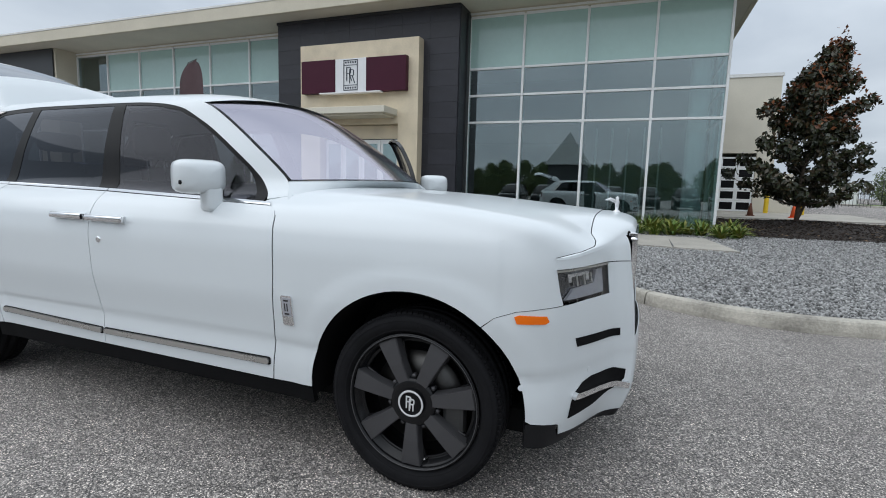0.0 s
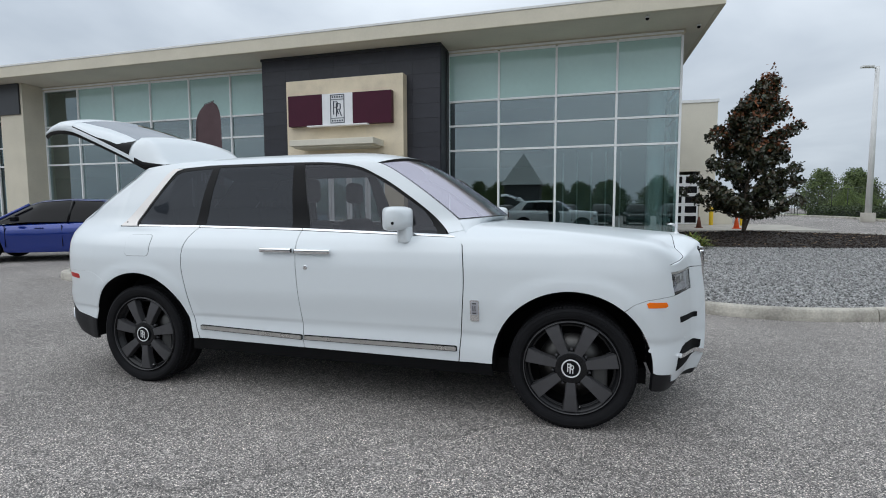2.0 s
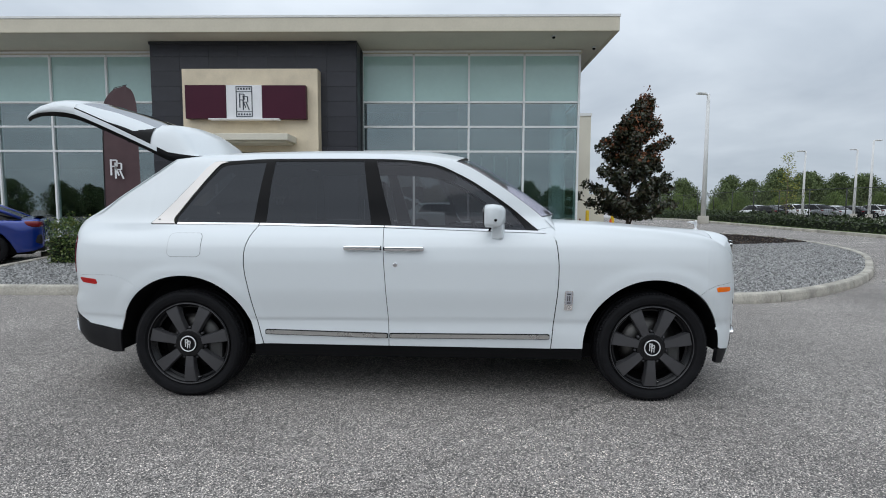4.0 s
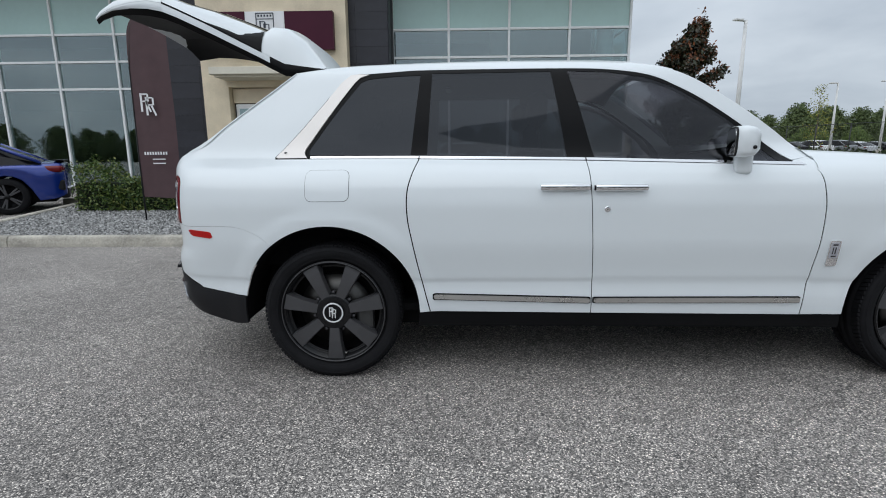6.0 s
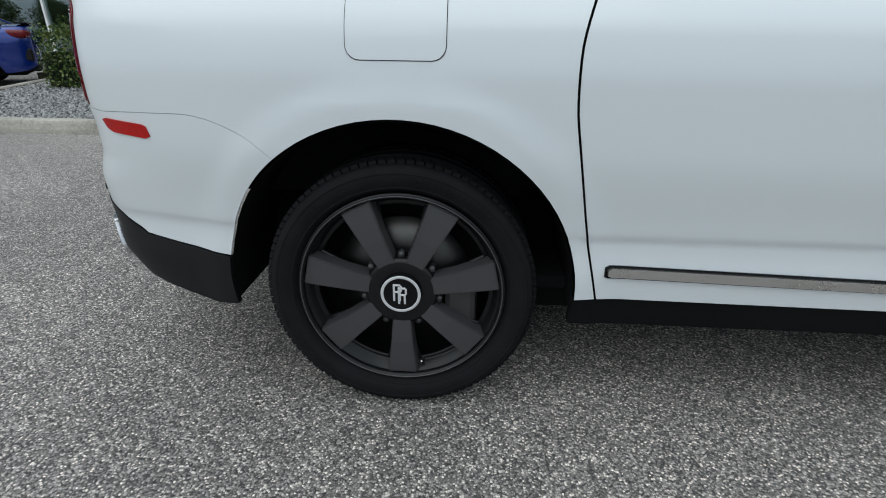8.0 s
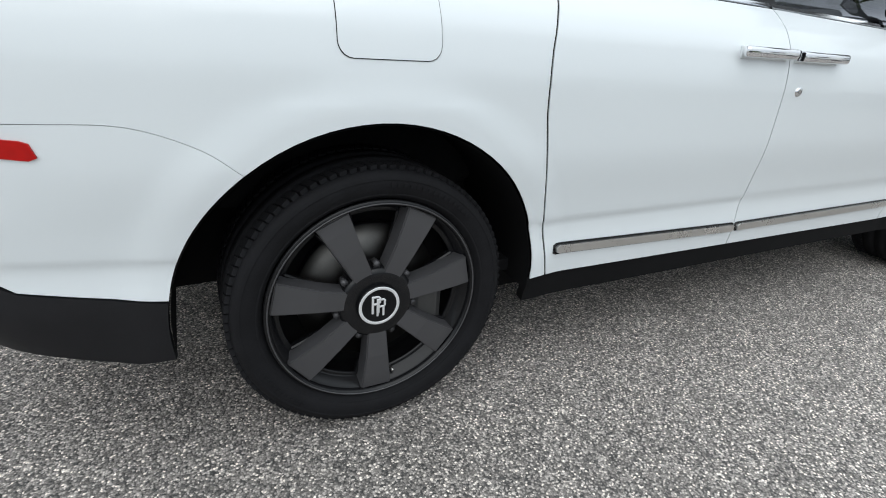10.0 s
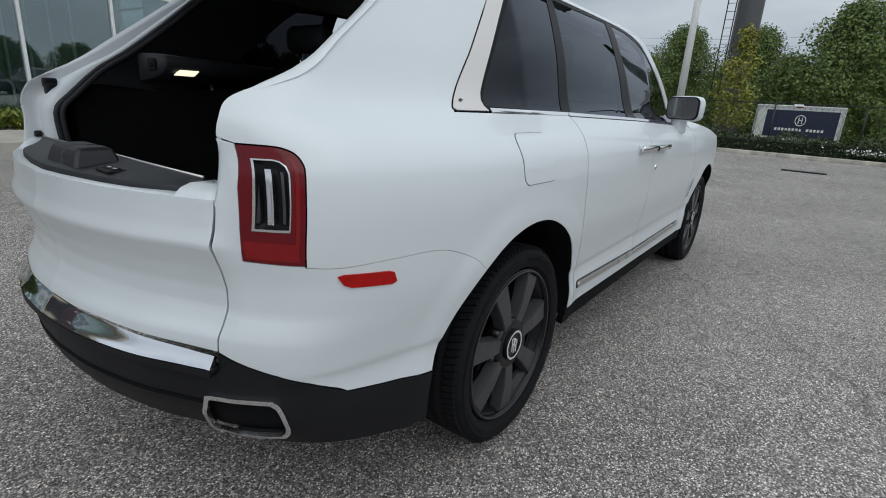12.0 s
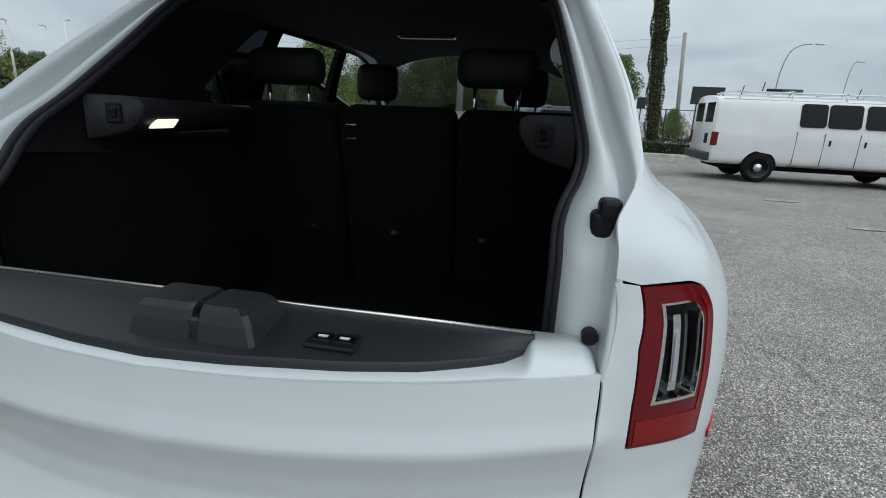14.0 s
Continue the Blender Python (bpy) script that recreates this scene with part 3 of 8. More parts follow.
TAIL_Y = np.where((TAIL_X > 0.668) & (TAIL_X < 1.02), -0.022 + 0.78 * (TAIL_Y + 0.022), TAIL_Y)
TAIL_Y[5:-5] = np.convolve(TAIL_Y, np.ones(11) / 11, "valid")
NOSE_X, NOSE_Y = smooth_table([(0.20, -0.05), (0.30, 0.0), (0.40, 0.03), (0.52, 0.035), (0.66, 0.03), (0.80, 0.02), (0.95, 0.0), (1.05, -0.012), (1.2, -0.12)])

# the same tail without its creases, for the corners beside the tailgate
CORNER_X, CORNER_Y = smooth_table([(0.20, 0.12), (0.33, 0.035), (0.45, -0.026), (0.56, -0.032), (0.62, -0.033), (0.66, -0.031), (0.70, -0.018), (0.74, -0.003), (0.80, 0.0), (0.90, -0.010), (1.02, -0.010), (1.10, -0.010), (1.15, -0.018), (1.19, -0.028), (1.23, -0.034), (1.27, -0.02), (1.3, 0.0)])


def U(x):
    """The way along the body at a place x."""
    return float(np.interp(x, _p[:, 0], _u))


def hull(u, z):
    u = np.asarray(u, float)
    past = (u < UEND0) | (u > UEND1)
    u = np.where(u < UEND0, 2 * UEND0 - u, np.where(u > UEND1, 2 * UEND1 - u, u))
    px, pc = np.interp(u, _u, _p[:, 0]), np.interp(u, _u, _p[:, 1])
    wt = np.clip((-2.2 - px) / 0.35, 0, 1)
    wn_ = np.clip((px - 2.1) / 0.3, 0, 1)
    wt, wn_ = wt * wt * (3 - 2 * wt), wn_ * wn_ * (3 - 2 * wn_)
    wc = np.clip((0.70 - pc) / 0.05, 0, 1)
    x = px + wt * (wc * np.interp(z, TAIL_X, TAIL_Y) + (1 - wc) * np.interp(z, CORNER_X, CORNER_Y)) + wn_ * np.interp(z, NOSE_X, NOSE_Y)
    k = np.clip((px - 0.2) / 0.8, 0, 1) * np.clip((1.6 - px) / 0.5, 0, 1) * np.clip((z - 1.18) / 0.12, 0, 1)
    k2 = np.clip((-1.5 - px) / 0.5, 0, 1) * np.interp(z, [1.12, 1.18, 1.22, 1.26, 1.30, 1.40, 1.50, 1.60, 1.72], [0, 0.005, 0.014, 0.030, 0.043, 0.064, 0.088, 0.108, 0.125])
    y = np.interp(z, SIDE_X, SIDE_Y) * pc * (1 - 0.07 * k - k2)
    for cx_ in (-HX, HX):
        f_ = np.clip((0.62 - np.hypot(px - cx_, z - HZ)) / 0.09, 0, 1)
        y = y + 0.009 * f_ * f_ * (3 - 2 * f_) * np.clip((1.0 - z) / 0.1, 0, 1)
    return np.stack([x, np.where(past, y, -y), z + 0 * u], -1)


def body(u, z):
    """Points and outward normals of the right flank."""
    u, z = np.asarray(u, float), np.asarray(z, float)
    h = 0.008
    a = hull(u + h, z) - hull(u - h, z)
    b = hull(u, z + h) - hull(u, z - h)
    n = np.cross(a, b)
    n /= np.linalg.norm(n, axis=-1, keepdims=True) + 1e-12
    return hull(u, z), n


def on(x, z):
    return Vector(hull(np.array([U(x)]), np.array([float(z)]))[0])


suv = tagged(empty("luxury_suv", pose(*SUV)), "white luxury SUV with dark seven-spoke wheels and raised tailgate", "car")

DOOR_R = [(-1.154, 1.224), (-1.19, 1.14), (-1.214, 1.044), (-1.213, 0.92), (-1.194, 0.808), (-1.15, 0.60), (-1.098, 0.388)]
DOOR_M = [(-0.249, 1.209), (-0.2445, 1.13), (-0.240, 1.03), (-0.231, 0.88), (-0.219, 0.70), (-0.209, 0.55), (-0.207, 0.377)]
DOOR_F = [(0.935, 0.366), (0.955, 0.60), (0.971, 0.805), (0.974, 0.95), (0.964, 1.08), (0.950, 1.145), (0.905, 1.176)]
DOOR_R, DOOR_M, DOOR_F = ([tuple(v)[:2] for v in spline([(a, b, 0) for a, b in q], 4)] for q in (DOOR_R, DOOR_M, DOOR_F))
G = 0.0022
ROOF = [(-1.88, 1.718), (-1.75, 1.733), (-1.60, 1.745), (-1.25, 1.758), (-0.84, 1.768), (-0.42, 1.768), (-0.1, 1.757), (0.11, 1.738), (0.32, 1.68), (0.55, 1.545), (0.80, 1.365), (0.965, 1.225)]
RAIL = [(-1.545, 1.690), (-1.30, 1.708), (-1.1, 1.718), (-0.4, 1.720), (-0.1, 1.710), (0.12, 1.676), (0.27, 1.612), (0.42, 1.53), (0.66, 1.365), (0.845, 1.205)]
ROOF, RAIL = ([tuple(v)[:2] for v in spline([(a, b, 0) for a, b in q], 4)] for q in (ROOF, RAIL))
FENDER = [(0.965, 1.205), (1.3, 1.182), (1.7, 1.145), (2.0, 1.095), (2.13, 1.062), (2.205, 1.03)]
FENDER = [tuple(v)[:2] for v in spline([(a, b, 0) for a, b in FENDER], 4)]
TAILSLOPE = [(-2.505, 1.268), (-2.395, 1.326), (-2.295, 1.410), (-2.15, 1.516), (-1.98, 1.643), (-1.88, 1.718)]
AR, AF = 0.497, 0.486
RX = -HX - 0.006


def uz(q):
    return [(U(x), z) for x, z in q]


_rc = _p[:_i0 + 1, 1]


def yz(q):
    """Outline points of the tail, from half width and height."""
    return [(float(np.interp(y / np.interp(z, SIDE_X, SIDE_Y), _rc, _u[:_i0 + 1])), z) for y, z in q]


EDGE = yz([(0.656, 1.0), (0.659, 1.10), (0.662, 1.155), (0.665, 1.195), (0.672, 1.238)]) + uz(TAILSLOPE[:1])
EDGE = [tuple(v)[:2] for v in spline([(a, b, 0) for a, b in EDGE], 5)][:-1] + uz([tuple(v)[:2] for v in spline([(a, b, 0) for a, b in TAILSLOPE], 5)])


def tilted(z0, z1, out):
    """The flank's surface leaning out by out at z0 and not at z1."""
    def at(u, z):
        p, n = body(u, z)
        return p + n * (out * (z1 - z) / (z1 - z0))[..., None]

    def surf(u, z):
        u, z = np.asarray(u, float), np.asarray(z, float)
        n = np.cross(at(u + 0.008, z) - at(u - 0.008, z), at(u, z + 0.004) - at(u, z - 0.004))
        return at(u, z), n / (np.linalg.norm(n, axis=-1, keepdims=True) + 1e-12)
    return surf


SEAM = [(-2.45, 0.862), (-2.31, 0.867), (-2.16, 0.865), (-2.035, 0.822), (-1.9615, 0.768)]
SEAM = [tuple(v)[:2] for v in spline([(a, b, 0) for a, b in SEAM], 5)]
LAMP = [(-2.665, 1.140), (-2.584, 1.139), (-2.553, 1.133), (-2.537, 1.122), (-2.530, 1.100), (-2.531, 1.085), (-2.537, 1.02), (-2.542, 0.945), (-2.544, 0.873), (-2.62, 0.874), (-2.691, 0.875), (-2.693, 0.953), (-2.688, 1.044)]
LAMP_EDGE = [tuple(v)[:2] for v in spline([(a, b, 0) for a, b in LAMP[:9]], 4)]
LAMP = LAMP_EDGE + LAMP[9:]
QUARTER = ([(-2.542, 0.8675)] + uz([(x, z + 0.0007) for x, z in SEAM]) + arc(RX, HZ, AR, 127.9, 0.5)
           + [(-1.103, 0.388)] + [(x - G * 2, z) for x, z in DOOR_R[::-1]] + uz([(-1.165, 1.228), (-1.962, 1.228), (-1.95, 1.245), (-1.80, 1.405), (-1.68, 1.545), (-1.60, 1.645)]) + RAIL + ROOF[::-1]
           + EDGE[:9:-1] + [(u_ + (0.0035 if u_ > -2.58 else 0.0), z_ + (0.004 if z_ > 1.1 else 0.0)) for u_, z_ in LAMP_EDGE])
REARCOVER = (yz([(0.652, 0.630), (0.653, 0.70), (0.655, 0.742), (0.657, 0.80), (0.659, 0.88), (0.660, 1.0), (0.660, 1.150)]) + [(-2.668, 1.1425), (-2.6905, 1.044), (-2.6955, 0.953), (-2.694, 0.8725), (-2.62, 0.8712), (-2.547, 0.8702), (-2.545, 0.8655)]
             + uz([(x, z - 0.0007) for x, z in SEAM]) + arc(RX, HZ, AR, 128.7, 169) + uz([(-2.20, 0.478), (-2.30, 0.491), (-2.40, 0.506)]) + yz([(0.858, 0.521), (0.828, 0.553), (0.78, 0.583), (0.72, 0.603)]))
FENDERP = ([(0.941, 0.366)] + arc(HX - 0.005, HZ, AF, 181, 51) + uz([(2.0, 0.797), (2.08, 0.825), (2.17, 0.838), (2.232, 0.846), (2.222, 0.90), (2.212, 0.982), (2.205, 1.03)]) + uz(FENDER[::-1])
           + [(0.955, 1.165)] + [(x + G * 2, z) for x, z in DOOR_F[::-1][3:]])
FRONTCOVER = (arc(HX - 0.005, HZ, AF, 50.5, 0) + uz([(2.143, 0.366), (2.226, 0.353), (2.234, 0.345), (2.240, 0.300), (2.30, 0.284), (2.372, 0.268), (2.43, 0.280)]) + [(UEND1, 0.30), (UEND1, 0.632)] + uz([(2.474, 0.636), (2.470, 0.978), (2.378, 0.978), (2.376, 0.845), (2.30, 0.848), (2.238, 0.843), (2.17, 0.835), (2.08, 0.822), (2.0, 0.794)]))
NOSE_TOP = [(2.205, 1.03), (2.235, 1.028), (2.28, 1.033), (2.335, 1.043), (2.38, 1.055), (2.42, 1.072), (2.450, 1.088), (2.470, 1.100)]
NOSEP = uz([(2.205, 0.985), (2.30, 0.983), (2.470, 0.982)] + NOSE_TOP[::-1])
REAR_DOOR = DOOR_R + DOOR_M[::-1]
FRONT_DOOR = DOOR_M + DOOR_F
GL_Q = [(-1.768, 1.252), (-1.203, 1.243), (-1.150, 1.688), (-1.30, 1.682), (-1.44, 1.668), (-1.483, 1.650), (-1.583, 1.530), (-1.670, 1.416), (-1.765, 1.287), (-1.772, 1.268)]
GL_R = [(-1.112, 1.241), (-0.345, 1.223), (-0.420, 1.702), (-1.084, 1.697)]
GL_F = [(-0.195, 1.217), (0.775, 1.199), (0.652, 1.347), (0.401, 1.520), (0.25, 1.607), (0.10, 1.662), (-0.1, 1.695), (-0.328, 1.704)]
DLO = [(-1.776, 1.238), (-0.25, 1.222), (0.842, 1.192)] + RAIL[::-1][1:-1] + [(-1.49, 1.680), (-1.595, 1.545), (-1.685, 1.425), (-1.785, 1.285), (-1.790, 1.262)]
DPILLAR = [(-1.945, 1.232), (-1.776, 1.233), (-1.791, 1.248), (-1.795, 1.266), (-1.787, 1.287), (-1.74, 1.353), (-1.687, 1.427), (-1.60, 1.543), (-1.522, 1.642), (-1.488, 1.676), (-1.44, 1.692), (-1.50, 1.695), (-1.545, 1.69), (-1.60, 1.645), (-1.68, 1.545), (-1.80, 1.405), (-1.95, 1.245), (-1.955, 1.238)]

for s in (1, -1):
    skin("quarter_panel", QUARTER, body, M_PAINT, suv, "white quarter panel running up into the roof pillar", side=s, step=0.026)
    skin("rear_bumper_cover", REARCOVER, body, M_PAINT, suv, side=s, step=0.015)
    skin("front_fender", FENDERP, body, M_PAINT, suv, side=s, step=0.026)
    skin("nose_panel", NOSEP, body, M_PAINT, suv, side=s)
    skin("cowl_panel", [(0.845, 1.200), (0.905, 1.172), (0.958, 1.135), (1.0, 1.19), (0.97, 1.232), (0.93, 1.25)], body, M_PAINT, suv, side=s, off=-0.004)
    skin("front_bumper_cover", FRONTCOVER, body, M_PAINT, suv, side=s)
    rd = skin("rear_door", [(x + G * (1 if x < -0.7 else -1), z) for x, z in REAR_DOOR], body, M_PAINT, suv, side=s, step=0.02)
    fd = skin("front_door", [(x + G * (1 if x < 0.3 else -1), z) for x, z in FRONT_DOOR], body, M_PAINT, suv, side=s, step=0.02)
    skin("quarter_glass", GL_Q, body, M_PRIVGLASS, suv, "dark tinted glass", side=s, off=-0.004, flange=0)
    if s == 1:  # the far one is wound down
        skin("window_glass", GL_R, body, M_CARGLASS, rd, "dark tinted glass", side=s, off=-0.004, flange=0)
    skin("window_glass", GL_F, body, M_FRONTGLASS, fd, "dark tinted glass", side=s, off=-0.004, flange=0)
    skin("window_surround", DLO, body, M_FRAMEBLK, suv, "gloss black window frame", side=s, off=-0.002, holes=(GL_Q, GL_R, GL_F), flange=0.03)
    cx_, cz_ = -1.74, 1.44
    skin("pillar_gap", [(cx_ + (x - cx_) * 1.012 + (-0.005 if x < -1.62 else 0.002), cz_ + (z - cz_) * 1.012) for x, z in DPILLAR], body, M_DARK, suv, "dark joint round the pillar trim", side=s, off=0.0012, flange=0.002)
    skin("pillar_trim", DPILLAR, body, M_PILLAR, suv, "satin steel pillar trim", side=s, off=0.004, flange=0.008)
    skin("trim_crest", [(-1.915, 1.260), (-1.905, 1.256), (-1.893, 1.261), (-1.903, 1.267)], body, M_DARKMETAL, suv, "small dark crest", side=s, off=0.007, flange=0.002, step=0.01)
    skin("belt_moulding", [(-1.152, 1.226), (-0.252, 1.212), (-0.252, 1.224), (-1.152, 1.240)], body, M_CHROME, rd, "chrome moulding", side=s, off=0.003, step=0.02)
    skin("belt_moulding", [(-0.246, 1.212), (0.90, 1.178), (0.885, 1.192), (-0.246, 1.224)], body, M_CHROME, fd, "chrome moulding", side=s, off=0.003, step=0.02)
    skin("belt_moulding", [(-1.76, 1.230), (-1.158, 1.228), (-1.158, 1.240), (-1.76, 1.243)], body, M_CHROME, suv, "chrome moulding", side=s, off=0.003, step=0.02)
    # rocker strip in steel with a dark rim
    for door, a, b in ((rd, -1.085, -0.213), (fd, -0.203, 0.925)):
        za, zb = (0.474, 0.452) if door is rd else (0.452, 0.4525)
        lo, hi = 0.0185, 0.0185
        poly = [(a, za - 0.014), (a + 0.01, za - lo), (b - 0.008, zb - lo - 0.001), (b, zb - 0.015), (b, zb + 0.013), (b - 0.01, zb + hi), (a + 0.012, za + hi), (a, za + 0.013)]
        skin("sill_strip_rim", [(x, z) for x, z in poly], body, M_GLOSSBLK, door, "dark strip edge", side=s, off=0.004, flange=0.006, step=0.03)
        mid_ = [(x + (0.006 if x < (a + b) / 2 else -0.006), z + (0.006 if z < (za + zb) / 2 else -0.006)) for x, z in poly]
        skin("sill_strip", mid_, body, M_SATIN, door, "brushed steel strip", side=s, off=0.014, flange=0.012, step=0.03)
    # black lower bodywork
    skin("sill_panel", [(-1.162, 0.385), (1.155, 0.356), (1.16, 0.285), (-1.165, 0.297)], body, M_DARK, suv, "matt black sill", side=s, off=-0.006, flange=0.03, step=0.08)
    EXH_ = [(-2.784, 0.494), (-2.765, 0.504), (-2.605, 0.513), (-2.586, 0.509), (-2.572, 0.495), (-2.558, 0.442), (-2.560, 0.420), (-2.574, 0.404), (-2.60, 0.395), (-2.785, 0.376), (-2.803, 0.381), (-2.810, 0.398)]
    EXH = [tuple(v)[:2] for v in spline([(a_, b_, 0) for a_, b_ in EXH_ + EXH_[:1]], 3)][:-1]
    skin("rear_lower_bumper", arc(RX, HZ, AR, 169.6, 188) + uz([(-2.22, 0.302), (-2.40, 0.332), (-2.52, 0.360), (-2.585, 0.375), (-2.64, 0.385)]) + [(UEND0, 0.39), (UEND0, 0.582)]
         + yz([(0.3, 0.582), (0.649, 0.584), (0.649, 0.625), (0.72, 0.599), (0.78, 0.579), (0.828, 0.549), (0.857, 0.517)]) + uz([(-2.40, 0.502), (-2.30, 0.487), (-2.20, 0.474)]), body, M_BLACKPL, suv, "matt black lower bumper", side=s, off=0.004, flange=0.02, holes=(EXH,))
    skin("bumper_groove", yz([(0.60, 0.47), (0.60, 0.482), (0.3, 0.482)]) + [(UEND0, 0.482), (UEND0, 0.47)], body, M_DARK, suv, "dark groove", side=s, off=0.006, flange=0.002, step=0.05)
    skin("bumper_blade", [(UEND0, 0.591)] + yz([(0.3, 0.591), (0.645, 0.592), (0.645, 0.621), (0.3, 0.636)]) + [(UEND0, 0.640)], tilted(0.586, 0.63, 0.034), M_BLADE, suv, "polished metal bumper blade", side=s, off=0.004, flange=0.012, step=0.011)
    skin("blade_lip", [(UEND0, 0.572)] + yz([(0.3, 0.572), (0.645, 0.575), (0.645, 0.591), (0.3, 0.590)]) + [(UEND0, 0.590)], body, M_BLACKPL, suv, "black lip under the blade", side=s, off=0.034, flange=0.045, step=0.03)
    skin("front_lip", uz([(2.125, 0.362), (2.143, 0.360), (2.226, 0.347), (2.236, 0.294), (2.30, 0.278), (2.372, 0.262), (2.43, 0.274)]) + [(UEND1, 0.294), (UEND1, 0.25)] + uz([(2.40, 0.238), (2.30, 0.246), (2.18, 0.25), (2.12, 0.26)]), body, M_BLACKPL, suv, "matt black front lip", side=s, off=-0.004, flange=0.03)
    # exhaust outlet
    cx, cz = sum(p[0] for p in EXH) / len(EXH), sum(p[1] for p in EXH) / len(EXH)
    inner = [(cx + (x - cx) * 0.90, cz + (z - cz) * 0.82) for x, z in EXH]
    er = skin("exhaust_trim", EXH, body, M_EXHAUST, suv, "chrome exhaust surround", side=s, off=0.014, flange=0.012, holes=(inner,), step=0.012)
    skin("exhaust_opening", EXH, body, M_DARK, er, "dark opening", side=s, off=-0.012, flange=0, step=0.04)
    # tail lamp on the corner
    TL = LAMP
    ring_o = [(-2.643, 1.113), (-2.592, 1.1135), (-2.577, 1.110), (-2.566, 1.100), (-2.562, 1.085), (-2.567, 1.02), (-2.574, 0.952), (-2.664, 0.950)]
    tl = skin("tail_lamp", TL, body, M_RED, suv, "red tail lamp", side=s, off=0.002, step=0.02, flange=0.03, holes=(ring_o,))
    cx, cz = sum(p[0] for p in ring_o) / 8, sum(p[1] for p in ring_o) / 8
    ring_i = [(cx + (x - cx) * 0.885, cz + (z - cz) * 0.945) for x, z in ring_o]
    skin("lamp_bezel", ring_o, body, M_CHROME, tl, "chrome bezel", side=s, off=0.004, step=0.015, flange=0.03, holes=(ring_i,))
    skin("lamp_well", ring_o, body, M_GLOSSBLK, tl, "dark lamp well", side=s, off=-0.022, step=0.03, flange=0)
    lbar = skin("lamp_bar", [(-2.628, 0.966), (-2.613, 0.966), (-2.605, 1.092), (-2.620, 1.092)], body, M_CHROME, tl, "chrome light bar", side=s, off=-0.004, step=0.02, flange=0.016)
    skin("bar_lens", [(-2.624, 0.982), (-2.617, 0.982), (-2.611, 1.066), (-2.618, 1.066)], body, M_REFLECT, lbar, "grey-red light strip", side=s, off=-0.002, step=0.02, flange=0.002)
    for uo in (-2.652, -2.590):
        skin("lamp_rib", [(uo - 0.004, 0.968), (uo + 0.003, 0.968), (uo + 0.010, 1.088), (uo + 0.003, 1.088)], body, M_LAMPDARK, tl, "dark lamp rib", side=s, off=-0.012, step=0.02, flange=0.01)
    skin("lamp_edge_light", [(u_ - 0.012, z_ - 0.004) for u_, z_ in LAMP_EDGE[12:-3]] + [(u_ - 0.020, z_ - 0.004) for u_, z_ in LAMP_EDGE[12:-3]][::-1], body, M_REDEDGE, tl, "brighter red edge", side=s, off=0.0032, step=0.02, flange=0.001)
    skin("lower_lens", [(-2.684, 0.882), (-2.556, 0.882), (-2.556, 0.925), (-2.686, 0.925)], body, M_REDEDGE, tl, "brighter red lower lens", side=s, off=0.0035, step=0.03, flange=0.002)
    # markers, fuel flap, badge
    skin("rear_marker", uz([(-2.448, 0.818), (-2.430, 0.809), (-2.322, 0.800), (-2.308, 0.806), (-2.316, 0.832), (-2.330, 0.837), (-2.445, 0.845), (-2.460, 0.841)]), body, M_REFLECTOR, suv, "red side reflector", side=s, off=0.004, flange=0.008, step=0.015)
    skin("front_marker", uz([(2.082, 0.778), (2.178, 0.778), (2.190, 0.787), (2.182, 0.808), (2.090, 0.812), (2.072, 0.804)]), body, M_AMBER, suv, "amber side marker", side=s, off=0.004, flange=0.008, step=0.015)
    if s == 1:
        skin("fuel_flap_gap", rrect(-1.7612, 1.0058, -1.5238, 1.1702, 0.034), body, M_DARK, suv, "thin shadow gap", side=s, off=0.0010, flange=0.002, step=0.03)
        skin("fuel_flap", rrect(-1.7595, 1.0075, -1.5255, 1.1685, 0.033), body, M_PAINT, suv, "white fuel flap", side=s, off=0.0022, flange=0.003, step=0.03)
    bd = skin("wing_badge", rrect(1.018, 0.645, 1.076, 0.785, 0.009, 3), body, M_CHROME, suv, "chrome wing badge", side=s, off=0.006, flange=0.008, step=0.02)
    skin("badge_field", rrect(1.025, 0.690, 1.069, 0.776, 0.004, 3), body, M_REFLECT, bd, "grey badge field", side=s, off=0.0075, flange=0.002, step=0.02)
    for k in range(2):
        skin("badge_bar", [(1.034, 0.697 + 0.062 * k), (1.060, 0.697 + 0.062 * k), (1.060, 0.705 + 0.062 * k), (1.034, 0.705 + 0.062 * k)], body, M_LAMPDARK, bd, "", side=s, off=0.0085, flange=0.001, step=0.02)
        skin("badge_bar", [(1.036 + 0.013 * k, 0.713), (1.042 + 0.013 * k, 0.713), (1.042 + 0.013 * k, 0.750), (1.036 + 0.013 * k, 0.750)], body, M_LAMPDARK, bd, "", side=s, off=0.0085, flange=0.001, step=0.02)
    # head lamp
    HL = uz([(2.236, 0.852), (2.374, 0.848), (2.376, 0.975), (2.36, 0.980), (2.214, 0.980), (2.225, 0.90)])
    hl = skin("head_lamp", HL, body, M_LAMPDARK, suv, "rectangular head lamp", side=s, off=-0.035, flange=0, step=0.03)
    skin("lamp_strip", uz([(2.262, 0.925), (2.272, 0.925), (2.272, 0.945), (2.315, 0.945), (2.315, 0.922), (2.325, 0.922), (2.325, 0.957), (2.26, 0.959)]), body, M_CHROME, hl, "chrome light strip", side=s, off=-0.02, flange=0.012, step=0.02)
